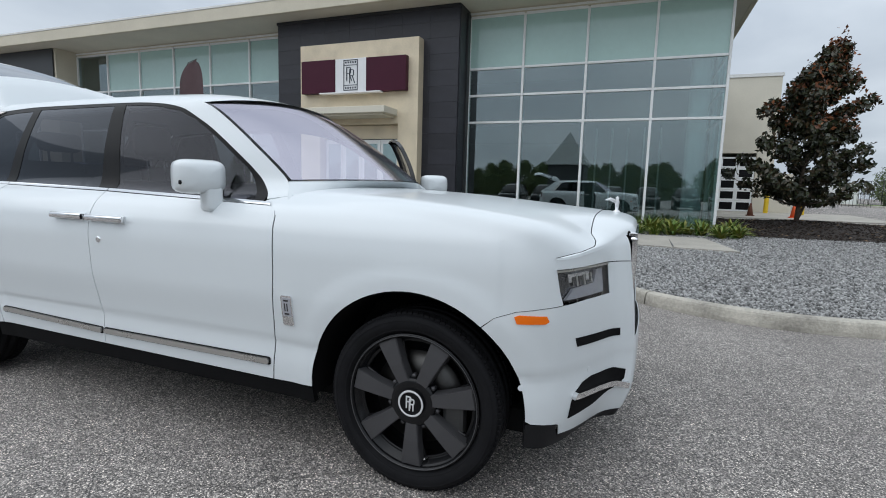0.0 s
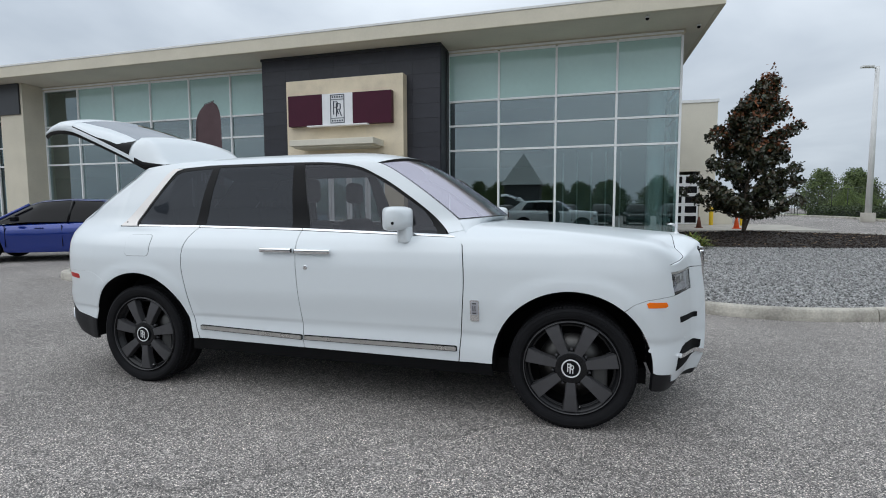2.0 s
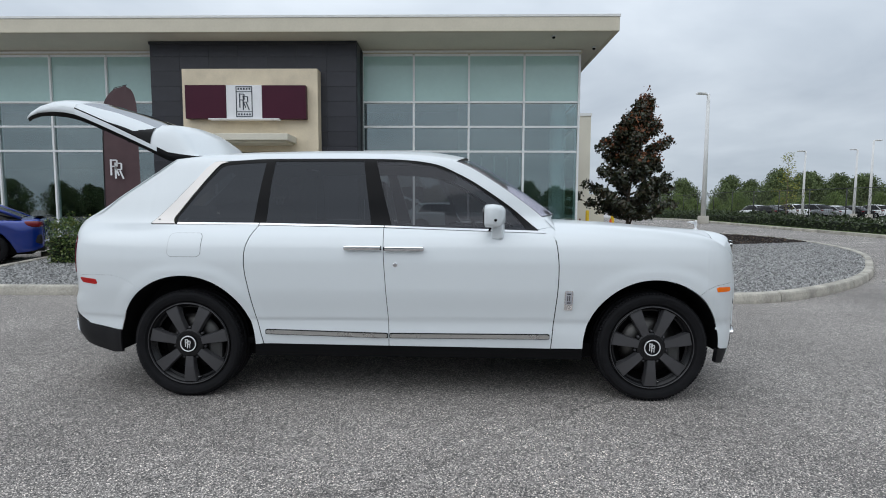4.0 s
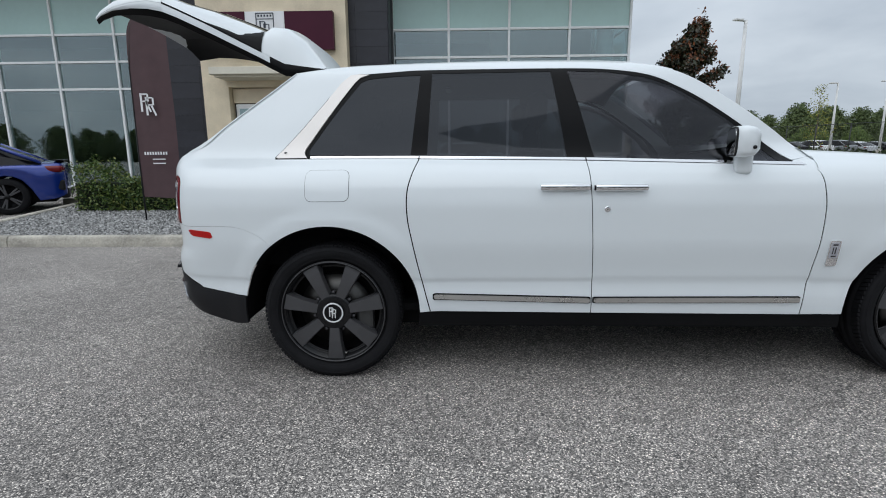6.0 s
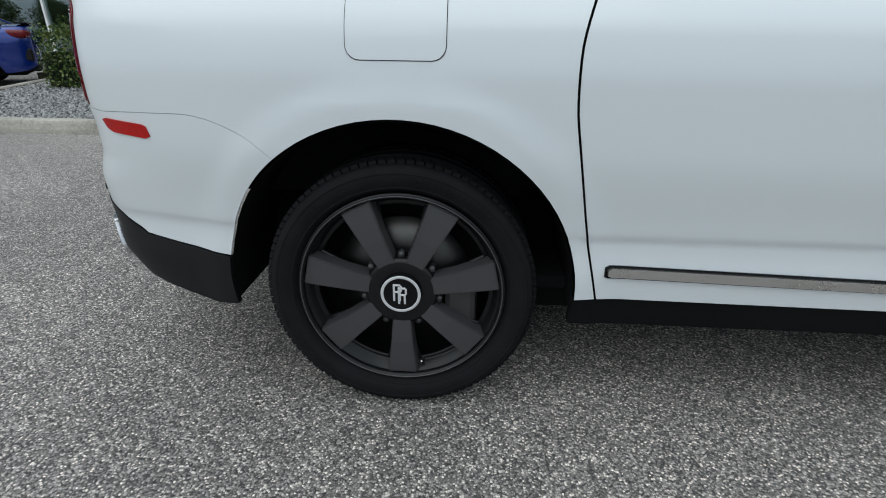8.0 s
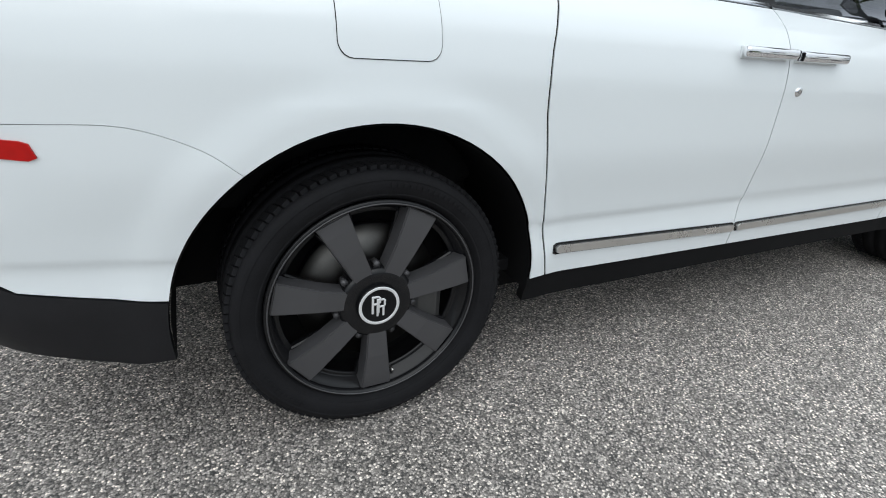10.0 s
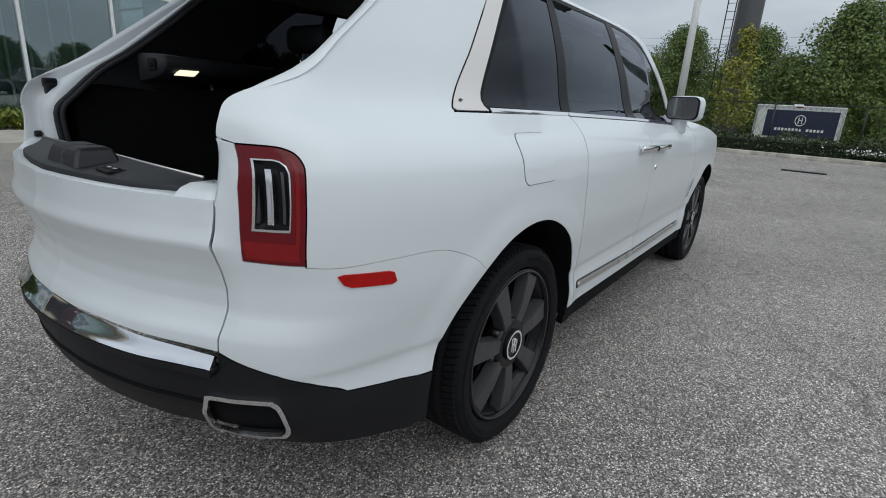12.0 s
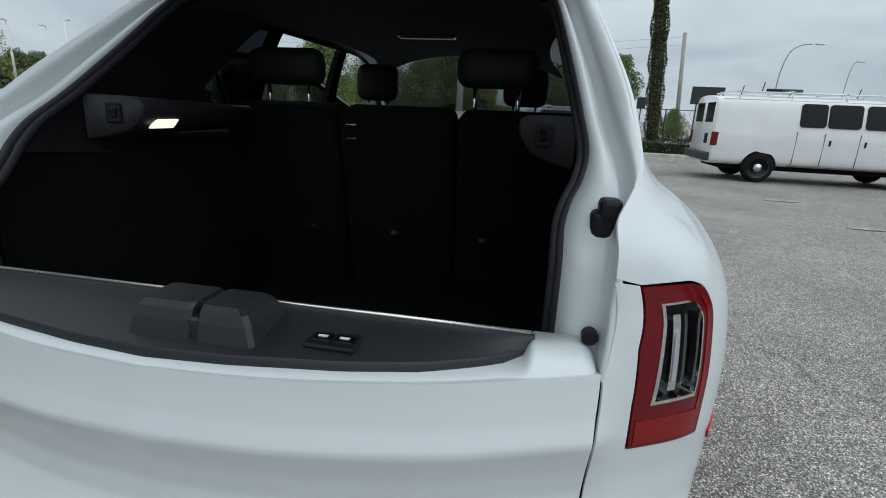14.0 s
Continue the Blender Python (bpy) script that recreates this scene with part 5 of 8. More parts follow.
# the folded edge of the flank above the gutter
FOLD = [(-2.505, -0.690, 1.271), (-2.40, -0.686, 1.325), (-2.295, -0.668, 1.392), (-2.15, -0.638, 1.500), (-1.98, -0.594, 1.632), (-1.88, -0.566, 1.706)]
for s in (1, -1):
    shell = [Vector((v[0], v[1] * s, v[2])) for v in (hull(np.array([u_]), np.array([z_]))[0] for u_, z_ in EDGE)]
    gutter, seal, fold = ([Vector((v.x, v.y * s, v.z)) for v in spline(q, 5)] for q in (GUTTER, SEAL, FOLD))
    rows = []
    for i, (a, g_, c) in enumerate(zip(shell, gutter, seal)):
        inn = (c - g_).normalized()
        out_ = Vector((0, math.copysign(1, a.y), 0))
        w_ = min(1.0, max(0.0, (i - 21) / 8))
        b_ = a.lerp(g_, 0.35).lerp(fold[max(0, i - 25)], w_)
        rows.append([a + out_ * 0.010 + Vector((0.006, 0, -0.006)), a + out_ * 0.001 + Vector((0.001, 0, -0.001)), a.lerp(b_, 0.5) + Vector((0, 0, 0.002 + 0.010 * w_)) + out_ * 0.004 * w_, b_, b_.lerp(g_, 0.5), g_, g_ + inn * 0.005 + Vector((0.006, 0, -0.003)), g_ + inn * 0.014 + Vector((0.004, 0, -0.002)), g_.lerp(c, 0.5) + Vector((-0.016, 0, 0.008)), c + Vector((-0.012, 0, 0.006)), c + Vector((0.02, 0, -0.01))])
    loft("boot_frame", rows, M_PAINT, suv, "white door frame of the boot")
    for off, r_ in ((0.0, 0.011), (0.016, 0.010)):
        rod("boot_seal", [p + Vector((off, s * off * 0.7, 0)) for p in seal], r_, M_SEAL, suv, "black rubber seal", 8)
    up_ = seal[22:]
    rows = [[p + Vector((0.02, s * 0.012, 0)), p + Vector((0.10, s * 0.005, -0.004)), p + Vector((0.25, -s * 0.01, -0.015)), p + Vector((0.45, -s * 0.03, -0.03))] for p in up_]
    loft("boot_pillar_trim", rows, M_LEATHER, suv, "black pillar trim")
    hb = bmesh.new()
    add_box(hb, (-2.520, -s * 0.645, 1.207), (0.045, 0.042, 0.055), 0.010, seg=2)
    add_box(hb, (-2.522, -s * 0.652, 1.236), (0.045, 0.034, 0.036), 0.008, seg=2)
    part("buffer", hb, M_BLACKPL, suv, "black rubber buffer")
    span("boot_side", (-2.46, -s * 0.62, 0.60), (-1.30, -s * 0.70, 1.24), M_CARPET, suv, "black carpeted boot side")
    rr = bmesh.new()
    sec = [(0.60, 1.376), (0.50, 1.374), (0.486, 1.366), (0.482, 1.349), (0.486, 1.329), (0.50, 1.306), (0.525, 1.284), (0.56, 1.272), (0.60, 1.264)]
    loft("boot_shelf", [[(-2.165 + k_ - (0.45 * (y - 0.482) if k_ < 0.1 else 0), -s * (y + i_), z + i_ * (0.6 if z < 1.3 else -0.6)) for y, z in sec] for k_, i_ in ((0.0, 0.006), (0.010, 0.0), (0.54, 0.02))], M_BOOTTRIM, suv, "dark grey side ledge", caps=True)
    pn = box("switch_plate", (0, 0, 0), (0.008, 0.036, 0.05), M_BLACKPL, suv, "black switch plate", 0.003, Matrix.Translation((-2.196, -s * 0.540, 1.332)) @ Matrix.Rotation(radians(-s * 24), 4, "Z"))
    box("switch", (0, 0, 0), (0.006, 0.018, 0.026), M_GLOSSBLK, pn, "", 0.002, Matrix.Translation((-2.200, -s * 0.539, 1.332)) @ Matrix.Rotation(radians(-s * 24), 4, "Z"))
    cyl = bmesh.new()
    lathe(cyl, [(0.0, 0.0), (0.010, 0.0), (0.0125, 0.003), (0.0125, 0.02)], 20, Matrix.Translation((-2.598, -s * 0.638, 1.049)) @ Matrix.Rotation(radians(90), 4, "Y"))
    part("gate_stop", cyl, M_BLACKPL, suv, "black round gate stop")
bm = bmesh.new()
add_box(bm, (-2.075, 0.497, 1.305), (0.085, 0.014, 0.024), 0.003)
for v in bm.verts:
    v.co.x += 1.1 * (v.co.z - 1.305)
part("boot_lamp", bm, M_LAMP, suv, "small lit boot lamp")
span("boot_floor", (-2.50, -0.66, 0.60), (-1.25, 0.66, 0.625), M_CARPET, suv, "black boot carpet")
span("gate_lining", (-2.56, -0.60, 0.60), (-2.52, 0.60, 1.0), M_CARPET, suv, "black tailgate lining")
for y, w in ((-0.46, 0.44), (0, 0.42), (0.46, 0.44)):
    bm = bmesh.new()
    add_box(bm, (-1.30, y, 1.0), (0.16, w + 0.02, 0.79), 0.04, Matrix.Translation((-1.3, 0, 0.6)) @ Matrix.Rotation(radians(-12), 4, "Y") @ Matrix.Translation((1.3, 0, -0.6)), 3)
    part("rear_seat_back", bm, M_CARPET, suv, "black leather seat back", smooth=True)
for hy, hz, hw_ in ((-0.36, 1.525, 0.29), (0.445, 1.512, 0.30)):
    box("rear_headrest", (-1.46, hy, hz), (0.10, hw_, 0.135), M_LEATHER, suv, "black leather headrest", 0.045, seg=3, smooth=True)
    for k in (-0.06, 0.06):
        rod("headrest_post", [(-1.45, hy + k * hw_ * 4.5, 1.33), (-1.455, hy + k * hw_ * 4.5, hz - 0.05)], 0.008, M_CHROME, suv, "", 6)
for k in (0.351, 0.004, -0.344):
    box("seat_hook", (-1.475, k, 0.903), (0.02, 0.026, 0.014), M_SATIN, suv, "small steel hook", 0.004)
    box("hook_plate", (-1.470, k, 0.893), (0.02, 0.062, 0.008), M_BLACKPL, suv, "black hook plate", 0.003)
for z in (1.312, 1.262):
    box("seat_release", (-1.545, 0.155, z), (0.01, 0.045, 0.008), M_CHROME, suv, "chrome release", 0.003)
box("roof_lamp", (-1.0, 0.01, 1.690), (0.05, 0.26, 0.018), M_CHROME, suv, "chrome-edged roof console", 0.007)
for y in (-0.42, 0.42):
    bm = bmesh.new()
    add_box(bm, (-0.28, y, 0.95), (0.16, 0.50, 0.66), 0.06, Matrix.Translation((-0.3, 0, 0.6)) @ Matrix.Rotation(radians(-14), 4, "Y") @ Matrix.Translation((0.3, 0, -0.6)), 3)
    add_box(bm, (0.08, y, 0.68), (0.55, 0.50, 0.18), 0.06, None, 3)
    part("front_seat", bm, M_LEATHER, suv, "black leather front seat", smooth=True)
    box("front_headrest", (-0.45, y, 1.515), (0.11, 0.24, 0.20), M_LEATHER, suv, "black leather headrest", 0.05, seg=3, smooth=True)
    for k in (-0.06, 0.06):
        rod("headrest_post", [(-0.42, y + k, 1.27), (-0.44, y + k, 1.44)], 0.007, M_CHROME, suv, "", 6)
bm = bmesh.new()
add_box(bm, (0.90, 0, 1.02), (0.42, 1.50, 0.26), 0.06, None, 3)
part("dashboard", bm, M_LEATHER, suv, "black leather dashboard", smooth=True)
turned("steering_wheel", [(0.185 + 0.016 * math.cos(a * math.tau / 8), 0.016 * math.sin(a * math.tau / 8)) for a in range(8)], M_LEATHER, suv, "", 32, Matrix.Translation((0.52, 0.42, 1.06)) @ Matrix.Rotation(radians(62), 4, "Y"), True)
box("dash_paper", (0.93, -0.25, 1.158), (0.16, 0.34, 0.004), mat("pale_blue_paper", (0.62, 0.80, 0.88), 0.7, var=0.05), suv, "pale blue card on the dashboard", 0.001)
span("cabin_floor", (-1.3, -0.85, 0.36), (1.0, 0.85, 0.40), M_CARPET, suv, "black cabin floor")
span("underbody", (-1.95, -0.78, 0.26), (2.10, 0.80, 0.36), M_DARK, suv, "black underbody")
span("firewall", (0.98, -0.80, 0.36), (1.04, 0.80, 1.15), M_DARK, suv, "black firewall")
for s in (1, -1):
    span("door_lining", (-1.15, -s * 0.78, 0.42), (0.92, -s * 0.84, 1.20), M_LEATHER, suv, "black door lining") if s == 1 else span("door_lining", (-1.15, 0.84, 0.42), (-0.25, 0.78, 1.20), M_LEATHER, suv, "black door lining")

# wheels
TYRE = [(0.300, -0.105), (0.318, -0.125), (0.350, -0.133), (0.372, -0.125), (0.376, -0.110), (0.379, -0.09), (0.3815, -0.064), (0.378, -0.060), (0.378, -0.052), (0.3865, -0.050), (0.387, -0.008), (0.379, -0.006), (0.379, 0.006), (0.387, 0.008),
        (0.3865, 0.050), (0.378, 0.052), (0.378, 0.060), (0.3815, 0.064), (0.379, 0.09), (0.376, 0.110), (0.372, 0.125), (0.350, 0.133), (0.318, 0.125), (0.300, 0.105)]


def make_wheel(x):
    """A wheel about its own middle, outer face towards -y, turned so that one spoke points down."""
    w = turned("wheel", [(0.300, -0.112), (0.297, -0.118), (0.291, -0.118), (0.288, -0.108), (0.280, -0.085), (0.272, -0.04), (0.262, 0.10), (0.25, 0.10)], M_RIMBLK, suv, "gloss black rim", 72)
    turned("tyre", TYRE, M_RUBBER, w, "black rubber tyre", 72)
    bm = bmesh.new()
    for k in range(96):
        a = k * math.tau / 96
        m = Matrix.Rotation(a, 4, "Z") @ Matrix.Translation((0.3815, 0, -0.088)) @ Matrix.Rotation(radians(18), 4, "X")
        add_box(bm, (0, 0, 0), (0.011, 0.0195, 0.048), 0, m)
        m = Matrix.Rotation(a + 0.02, 4, "Z") @ Matrix.Translation((0.3815, 0, 0.088)) @ Matrix.Rotation(radians(-18), 4, "X")
        add_box(bm, (0, 0, 0), (0.011, 0.0195, 0.048), 0, m)
    tagged(part("tread", bm, M_RUBBER, w), kind="stuff")
    # raised sidewall lettering stands as plain bars
    bm = bmesh.new()
    for a0, n in ((-86, 16), (-230, 11)):
        for k in range(n):
            a = radians(a0 + 2.9 * k)
            add_box(bm, (0, 0, 0), (0.011, 0.008, 0.002), 0, Matrix.Rotation(a, 4, "Z") @ Matrix.Translation((0.343, 0, -0.1325)))
    tagged(part("sidewall_lettering", bm, M_RUBBER, w), kind="stuff")
    turned("rim_ring", [(0.2885, -0.1205), (0.2895, -0.1222), (0.2915, -0.1222), (0.2925, -0.1205)], M_SPOKE, w, "thin machined rim line", 72)
    rod("valve_stem", [(0.262 * math.cos(1.35), 0.262 * math.sin(1.35), -0.06), (0.255 * math.cos(1.35), 0.255 * math.sin(1.35), -0.098)], 0.005, M_SATIN, w, "", 6)
    turned("rim_lip", [(0.296, -0.119), (0.291, -0.1215), (0.286, -0.119), (0.283, -0.108)], M_RIMBLK, w, "gloss black lip", 72)
    for k in range(7):
        a = radians(90 + k * 360 / 7)
        prof = [(0.085, 0.026), (0.10, 0.027), (0.17, 0.0325), (0.24, 0.0405), (0.280, 0.045)]
        bm = bmesh.new()
        top = [[], []]
        low = [[], []]
        for r, h in prof:
            d = -0.110 - 0.006 * math.sin((r - 0.08) / 0.2 * 3.14)
            for q, sg in ((0, -1), (1, 1)):
                top[q].append(bm.verts.new((r, sg * h, d)))
                low[q].append(bm.verts.new((r, sg * (h + 0.004), d + 0.045)))
        for i in range(len(prof) - 1):
            bm.faces.new((top[0][i], top[0][i + 1], top[1][i + 1], top[1][i]))
            for q in (0, 1):
                bm.faces.new((top[q][i], low[q][i], low[q][i + 1], top[q][i + 1]))
        bm.faces.new((top[0][-1], low[0][-1], low[1][-1], top[1][-1]))
        bmesh.ops.recalc_face_normals(bm, faces=bm.faces)
        es = [e for e in bm.edges if len(e.link_faces) == 2 and e.calc_face_angle(0) > 0.6]
        bmesh.ops.bevel(bm, geom=es, offset=0.003, segments=2, affect="EDGES")
        bmesh.ops.rotate(bm, cent=(0, 0, 0), matrix=Matrix.Rotation(a, 3, "Z"), verts=bm.verts)
        part("spoke", bm, M_SPOKE, w, "satin graphite spoke")
        rod("wheel_bolt", [(0.112 * math.cos(a + 0.449), 0.112 * math.sin(a + 0.449), -0.098), (0.112 * math.cos(a + 0.449), 0.112 * math.sin(a + 0.449), -0.07)], 0.010, M_SPOKE, w, "", 6)
    turned("barrel_step", [(0.286, -0.100), (0.276, -0.094), (0.268, -0.070), (0.262, -0.066), (0.256, -0.070), (0.254, -0.060)], M_RIMBLK, w, "gloss black step in the rim", 72)
    turned("sidewall_rib", [(0.353, -0.1325), (0.356, -0.1345), (0.359, -0.1325)], M_RUBBER, w, "", 72)
    turned("sidewall_rib", [(0.312, -0.1225), (0.315, -0.1255), (0.318, -0.1250)], M_RUBBER, w, "", 72)
    for k in range(7):
        a = radians(90 + (k + 0.5) * 360 / 7)
        bm = bmesh.new()
        for dy in (-0.020, 0.020):
            add_box(bm, (0.175, dy, -0.062), (0.17, 0.010, 0.022), 0.004, Matrix.Rotation(a, 4, "Z") @ Matrix.Rotation(dy * 9, 4, "Z"))
        part("inner_strut", bm, M_RIMBLK, w, "black strut behind the spokes")
    turned("hub", [(0.0, -0.108), (0.068, -0.1115), (0.082, -0.1125), (0.094, -0.1115), (0.102, -0.107), (0.107, -0.098), (0.109, -0.05)], M_RIMBLK, w, "gloss black hub", 48)
    turned("hub_cap", [(0.0, -0.122), (0.047, -0.122), (0.048, -0.1225), (0.059, -0.1225), (0.0605, -0.119), (0.062, -0.10)], M_GLOSSBLK, w, "black hub cap", 48)
    turned("cap_ring", [(0.0495, -0.1235), (0.051, -0.1245), (0.0565, -0.1245), (0.058, -0.1235)], M_WHITEENAM, w, "silver ring", 48)
    bm = bmesh.new()
    for dx, dz in ((-0.006, -0.004), (0.006, 0.004)):
        add_box(bm, (dx - 0.010, dz, -0.1235), (0.0055, 0.046, 0.003), 0.001)
        add_box(bm, (dx + 0.004, dz + 0.010, -0.1235), (0.005, 0.026, 0.003), 0.001, None)
        add_box(bm, (dx - 0.002, dz - 0.020, -0.1235), (0.016, 0.005, 0.003), 0.001)
        add_box(bm, (dx - 0.002, dz - 0.002, -0.1235), (0.014, 0.005, 0.003), 0.001)
        add_box(bm, (dx + 0.007, dz - 0.011, -0.1235), (0.005, 0.016, 0.003), 0.001)
    bmesh.ops.scale(bm, vec=(1.18, 1.18, 1.0), verts=bm.verts)
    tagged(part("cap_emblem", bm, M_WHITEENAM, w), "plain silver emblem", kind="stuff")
    turned("brake_disc", [(0.09, -0.035), (0.205, -0.035), (0.205, -0.005), (0.09, -0.005)], M_DISC, w, "steel brake disc", 48)
    bm = bmesh.new()
    add_box(bm, (0.17, 0.06, -0.04), (0.10, 0.15, 0.06), 0.02, None, 2)
    part("brake_caliper", bm, M_CALIPER, w, "grey brake caliper")
    # added disc, black in place of the shade seen between the spokes
    turned("wheel_back", [(0.0, 0.02), (0.27, 0.02)], M_DARK, w, "dark disc for the shade behind the spokes", 32)
    return w


w0 = make_wheel(0)
HUBY = -(0.962 - 0.1245)
w0.matrix_local = Matrix.Translation((-HX, HUBY, HZ)) @ pose(0, 0, 0, -90, 0, 0) @ Matrix.Rotation(0, 4, "Z")
for x, sgn in ((HX, 1), (-HX, -1), (HX, -1)):
    base = Matrix.Translation((x, HUBY * sgn, HZ)) @ pose(0, 0, 0, -90 * sgn, 0, 0)
    if sgn == -1:
        base = Matrix.Translation((x, -HUBY, HZ)) @ pose(0, 0, 0, 90, 0, 0)
    copy_thing(w0, base)
for x, r in ((RX, AR), (HX - 0.005, AF)):
    for s in (1, -1):
        a0, a1 = (-4, 186)
        rows = [[(px, -s * y, pz) for y in (abs(on(px, max(pz, 0.36)).y) - 0.004, 0.90, 0.75, 0.58)] for px, pz in arc(x, HZ, r - 0.006, a0, a1, 36)]
        loft("wheel_arch_liner", rows, M_DARK, suv, "black wheel arch liner")
        prism("arch_back", arc(x, HZ, r - 0.006, a0, a1, 24), -s * 0.575, -s * 0.585, M_DARK, suv, "black arch back", axis="y")

# door handles, lock and mirrors
for s in (1, -1):
    for x0, x1 in ((-0.515, -0.249), (-0.236, 0.046)):
        z = 1.076 if x0 < -0.3 else 1.072
        P = [on(x0 + (x1 - x0) * k / 6, z) for k in range(7)]
        bm = bmesh.new()
        a, b = P[0], P[-1]
        y = min(a.y, b.y) - 0.028
        add_box(bm, ((x0 + x1) / 2, y * s, z), (x1 - x0, 0.024, 0.033), 0.011, None, 4)
        for xx in (x0 + 0.05, x1 - 0.05):
            add_box(bm, (xx, (y + 0.018) * s, z - 0.002), (0.045, 0.03, 0.018), 0.005, None, 2)
        dh = part("door_handle", bm, M_CHROME, suv, "chrome door handle", smooth=True)
        box("handle_recess", ((x0 + x1) / 2, (y + 0.026) * s, z - 0.003), (x1 - x0 - 0.03, 0.012, 0.040), M_PAINT, dh, "white recess", 0.005, seg=2)
        box("handle_end", (x1 - 0.006 if x0 < -0.3 else x0 + 0.006, (y - 0.001) * s, z), (0.010, 0.021, 0.027), M_GLOSSBLK, dh, "black end piece", 0.003)
p = on(-0.157, 0.960)
turned("door_lock", [(0.0, -0.004), (0.010, -0.005), (0.015, -0.004), (0.017, 0.002)], M_CHROME, suv, "chrome key lock", 24, Matrix.Translation((-0.157, p.y - 0.001, 0.960)) @ pose(0, 0, 0, -90, 0, 0))


def make_mirror(s):
    """A door mirror on its foot, glass towards the rear."""
    bm = bmesh.new()
    prof = [(0.478, 0.070, 0.110), (0.486, 0.116, 0.142), (0.528, 0.120, 0.147), (0.570, 0.104, 0.131), (0.594, 0.064, 0.088), (0.601, 0.01, 0.02)]
    rings = []
    cy, cz = -0.970, 1.300
    for x, hy, hz in prof:
        ring = []
        for k in range(24):
            a = k * math.tau / 24
            ca, sa = math.cos(a), math.sin(a)
            e = 0.42
            ring.append(bm.verts.new((x, s * (cy + hy * math.copysign(abs(ca) ** e, ca)), cz + 0.55 * hz * math.copysign(abs(sa) ** e, sa))))
        rings.append(ring)
    for q, w in zip(rings, rings[1:]):
        for k in range(24):
            bm.faces.new((q[k], q[(k + 1) % 24], w[(k + 1) % 24], w[k]))
    bm.faces.new(rings[0])
    bm.faces.new(rings[-1])
    bmesh.ops.recalc_face_normals(bm, faces=bm.faces)
    mir = part("door_mirror", bm, M_PAINT, suv, "white door mirror", smooth=True)
    bm = bmesh.new()
    add_box(bm, (0.545, s * -0.925, 1.195), (0.085, 0.085, 0.12), 0.02, None, 3)
    part("mirror_foot", bm, M_PAINT, mir, "white mirror foot", smooth=True)
    prism("mirror_rim", rrect(s * cy - 0.112, cz - 0.073, s * cy + 0.112, cz + 0.073, 0.040), 0.4765, 0.486, M_BLACKPL, mir, "black rim", axis="x")
    prism("mirror_glass", rrect(s * cy - 0.104, cz - 0.066, s * cy + 0.104, cz + 0.066, 0.036), 0.473, 0.4775, M_MIRROR, mir, "silver mirror glass", axis="x")
    turned("camera_eye", [(0.0, -0.005), (0.009, -0.004), (0.010, 0.004)], M_GLOSSBLK, mir, "", 12, Matrix.Translation((0.562, s * (cy - 0.108), 1.272)) @ pose(0, 0, 0, -90 * s, 0, 0))
    mir.matrix_basis = Matrix.Translation((0.54, s * cy, 0)) @ Matrix.Rotation(radians(-18 * s), 4, "Z") @ Matrix.Translation((-0.54, -s * cy, 0))
    return mir


make_mirror(1)
lm = make_mirror(-1)
# the far front door stands open on its front hinges
hinge = Matrix.Translation((0.95, 0.86, 0)) @ Matrix.Rotation(radians(-58), 4, "Z") @ Matrix.Translation((-0.95, -0.86, 0))
for ob in [o for o in suv.children if o.name.startswith("front_door")][1:] + [lm]:
    ob.matrix_basis = hinge @ ob.matrix_basis
fd2 = [o for o in suv.children if o.name.startswith("front_door")][1]
skin("door_frame", [(-0.24, 1.21), (-0.225, 1.218), (-0.354, 1.706), (-0.1, 1.695), (0.10, 1.662), (0.25, 1.607), (0.401, 1.52), (0.652, 1.347), (0.775, 1.199), (0.86, 1.18), (0.69, 1.365), (0.43, 1.545), (0.27, 1.635), (0.11, 1.69), (-0.1, 1.725), (-0.38, 1.735)], body, M_GLOSSBLK, fd2, "gloss black door frame", side=-1, off=-0.001, flange=0.03)


# ---- ground, islands and kerbs ----
def zg(y):
    """Height of the ground: level where the car stands, then rising gently towards the building."""
    return 0.018 * min(max(y - 7.0, 0.0), 33.0)


xs = [-600, -150, -60, -30, -15, -5, 5, 15, 30, 60, 150, 600]
ys = [-600, -150, -60, -20, 0, 7, 10, 15, 20, 30, 40, 60, 120, 600]
pydata("ground", [(x, y, zg(y) - 0.008) for y in ys for x in xs], [(j * 12 + i, j * 12 + i + 1, j * 12 + 13 + i, j * 12 + 12 + i) for j in range(13) for i in range(11)], M_ASPHALT)
tagged(bpy.data.objects["ground"], "grey weathered asphalt of fine stones", "asphalt", kind="structure")


def bed(name, poly, lift, material, label, category, mound=None, step=0.5):
    def surf(u, v):
        z = np.vectorize(zg)(v) + lift + (mound(u, v) if mound else 0)
        return np.stack([u, v, z], -1), np.tile((0.0, 0.0, 1.0), (len(u), 1))
    ob = skin(name, poly, surf, material, None, label, step=step, flange=0.2)
    return tagged(ob, label, category, kind="structure")


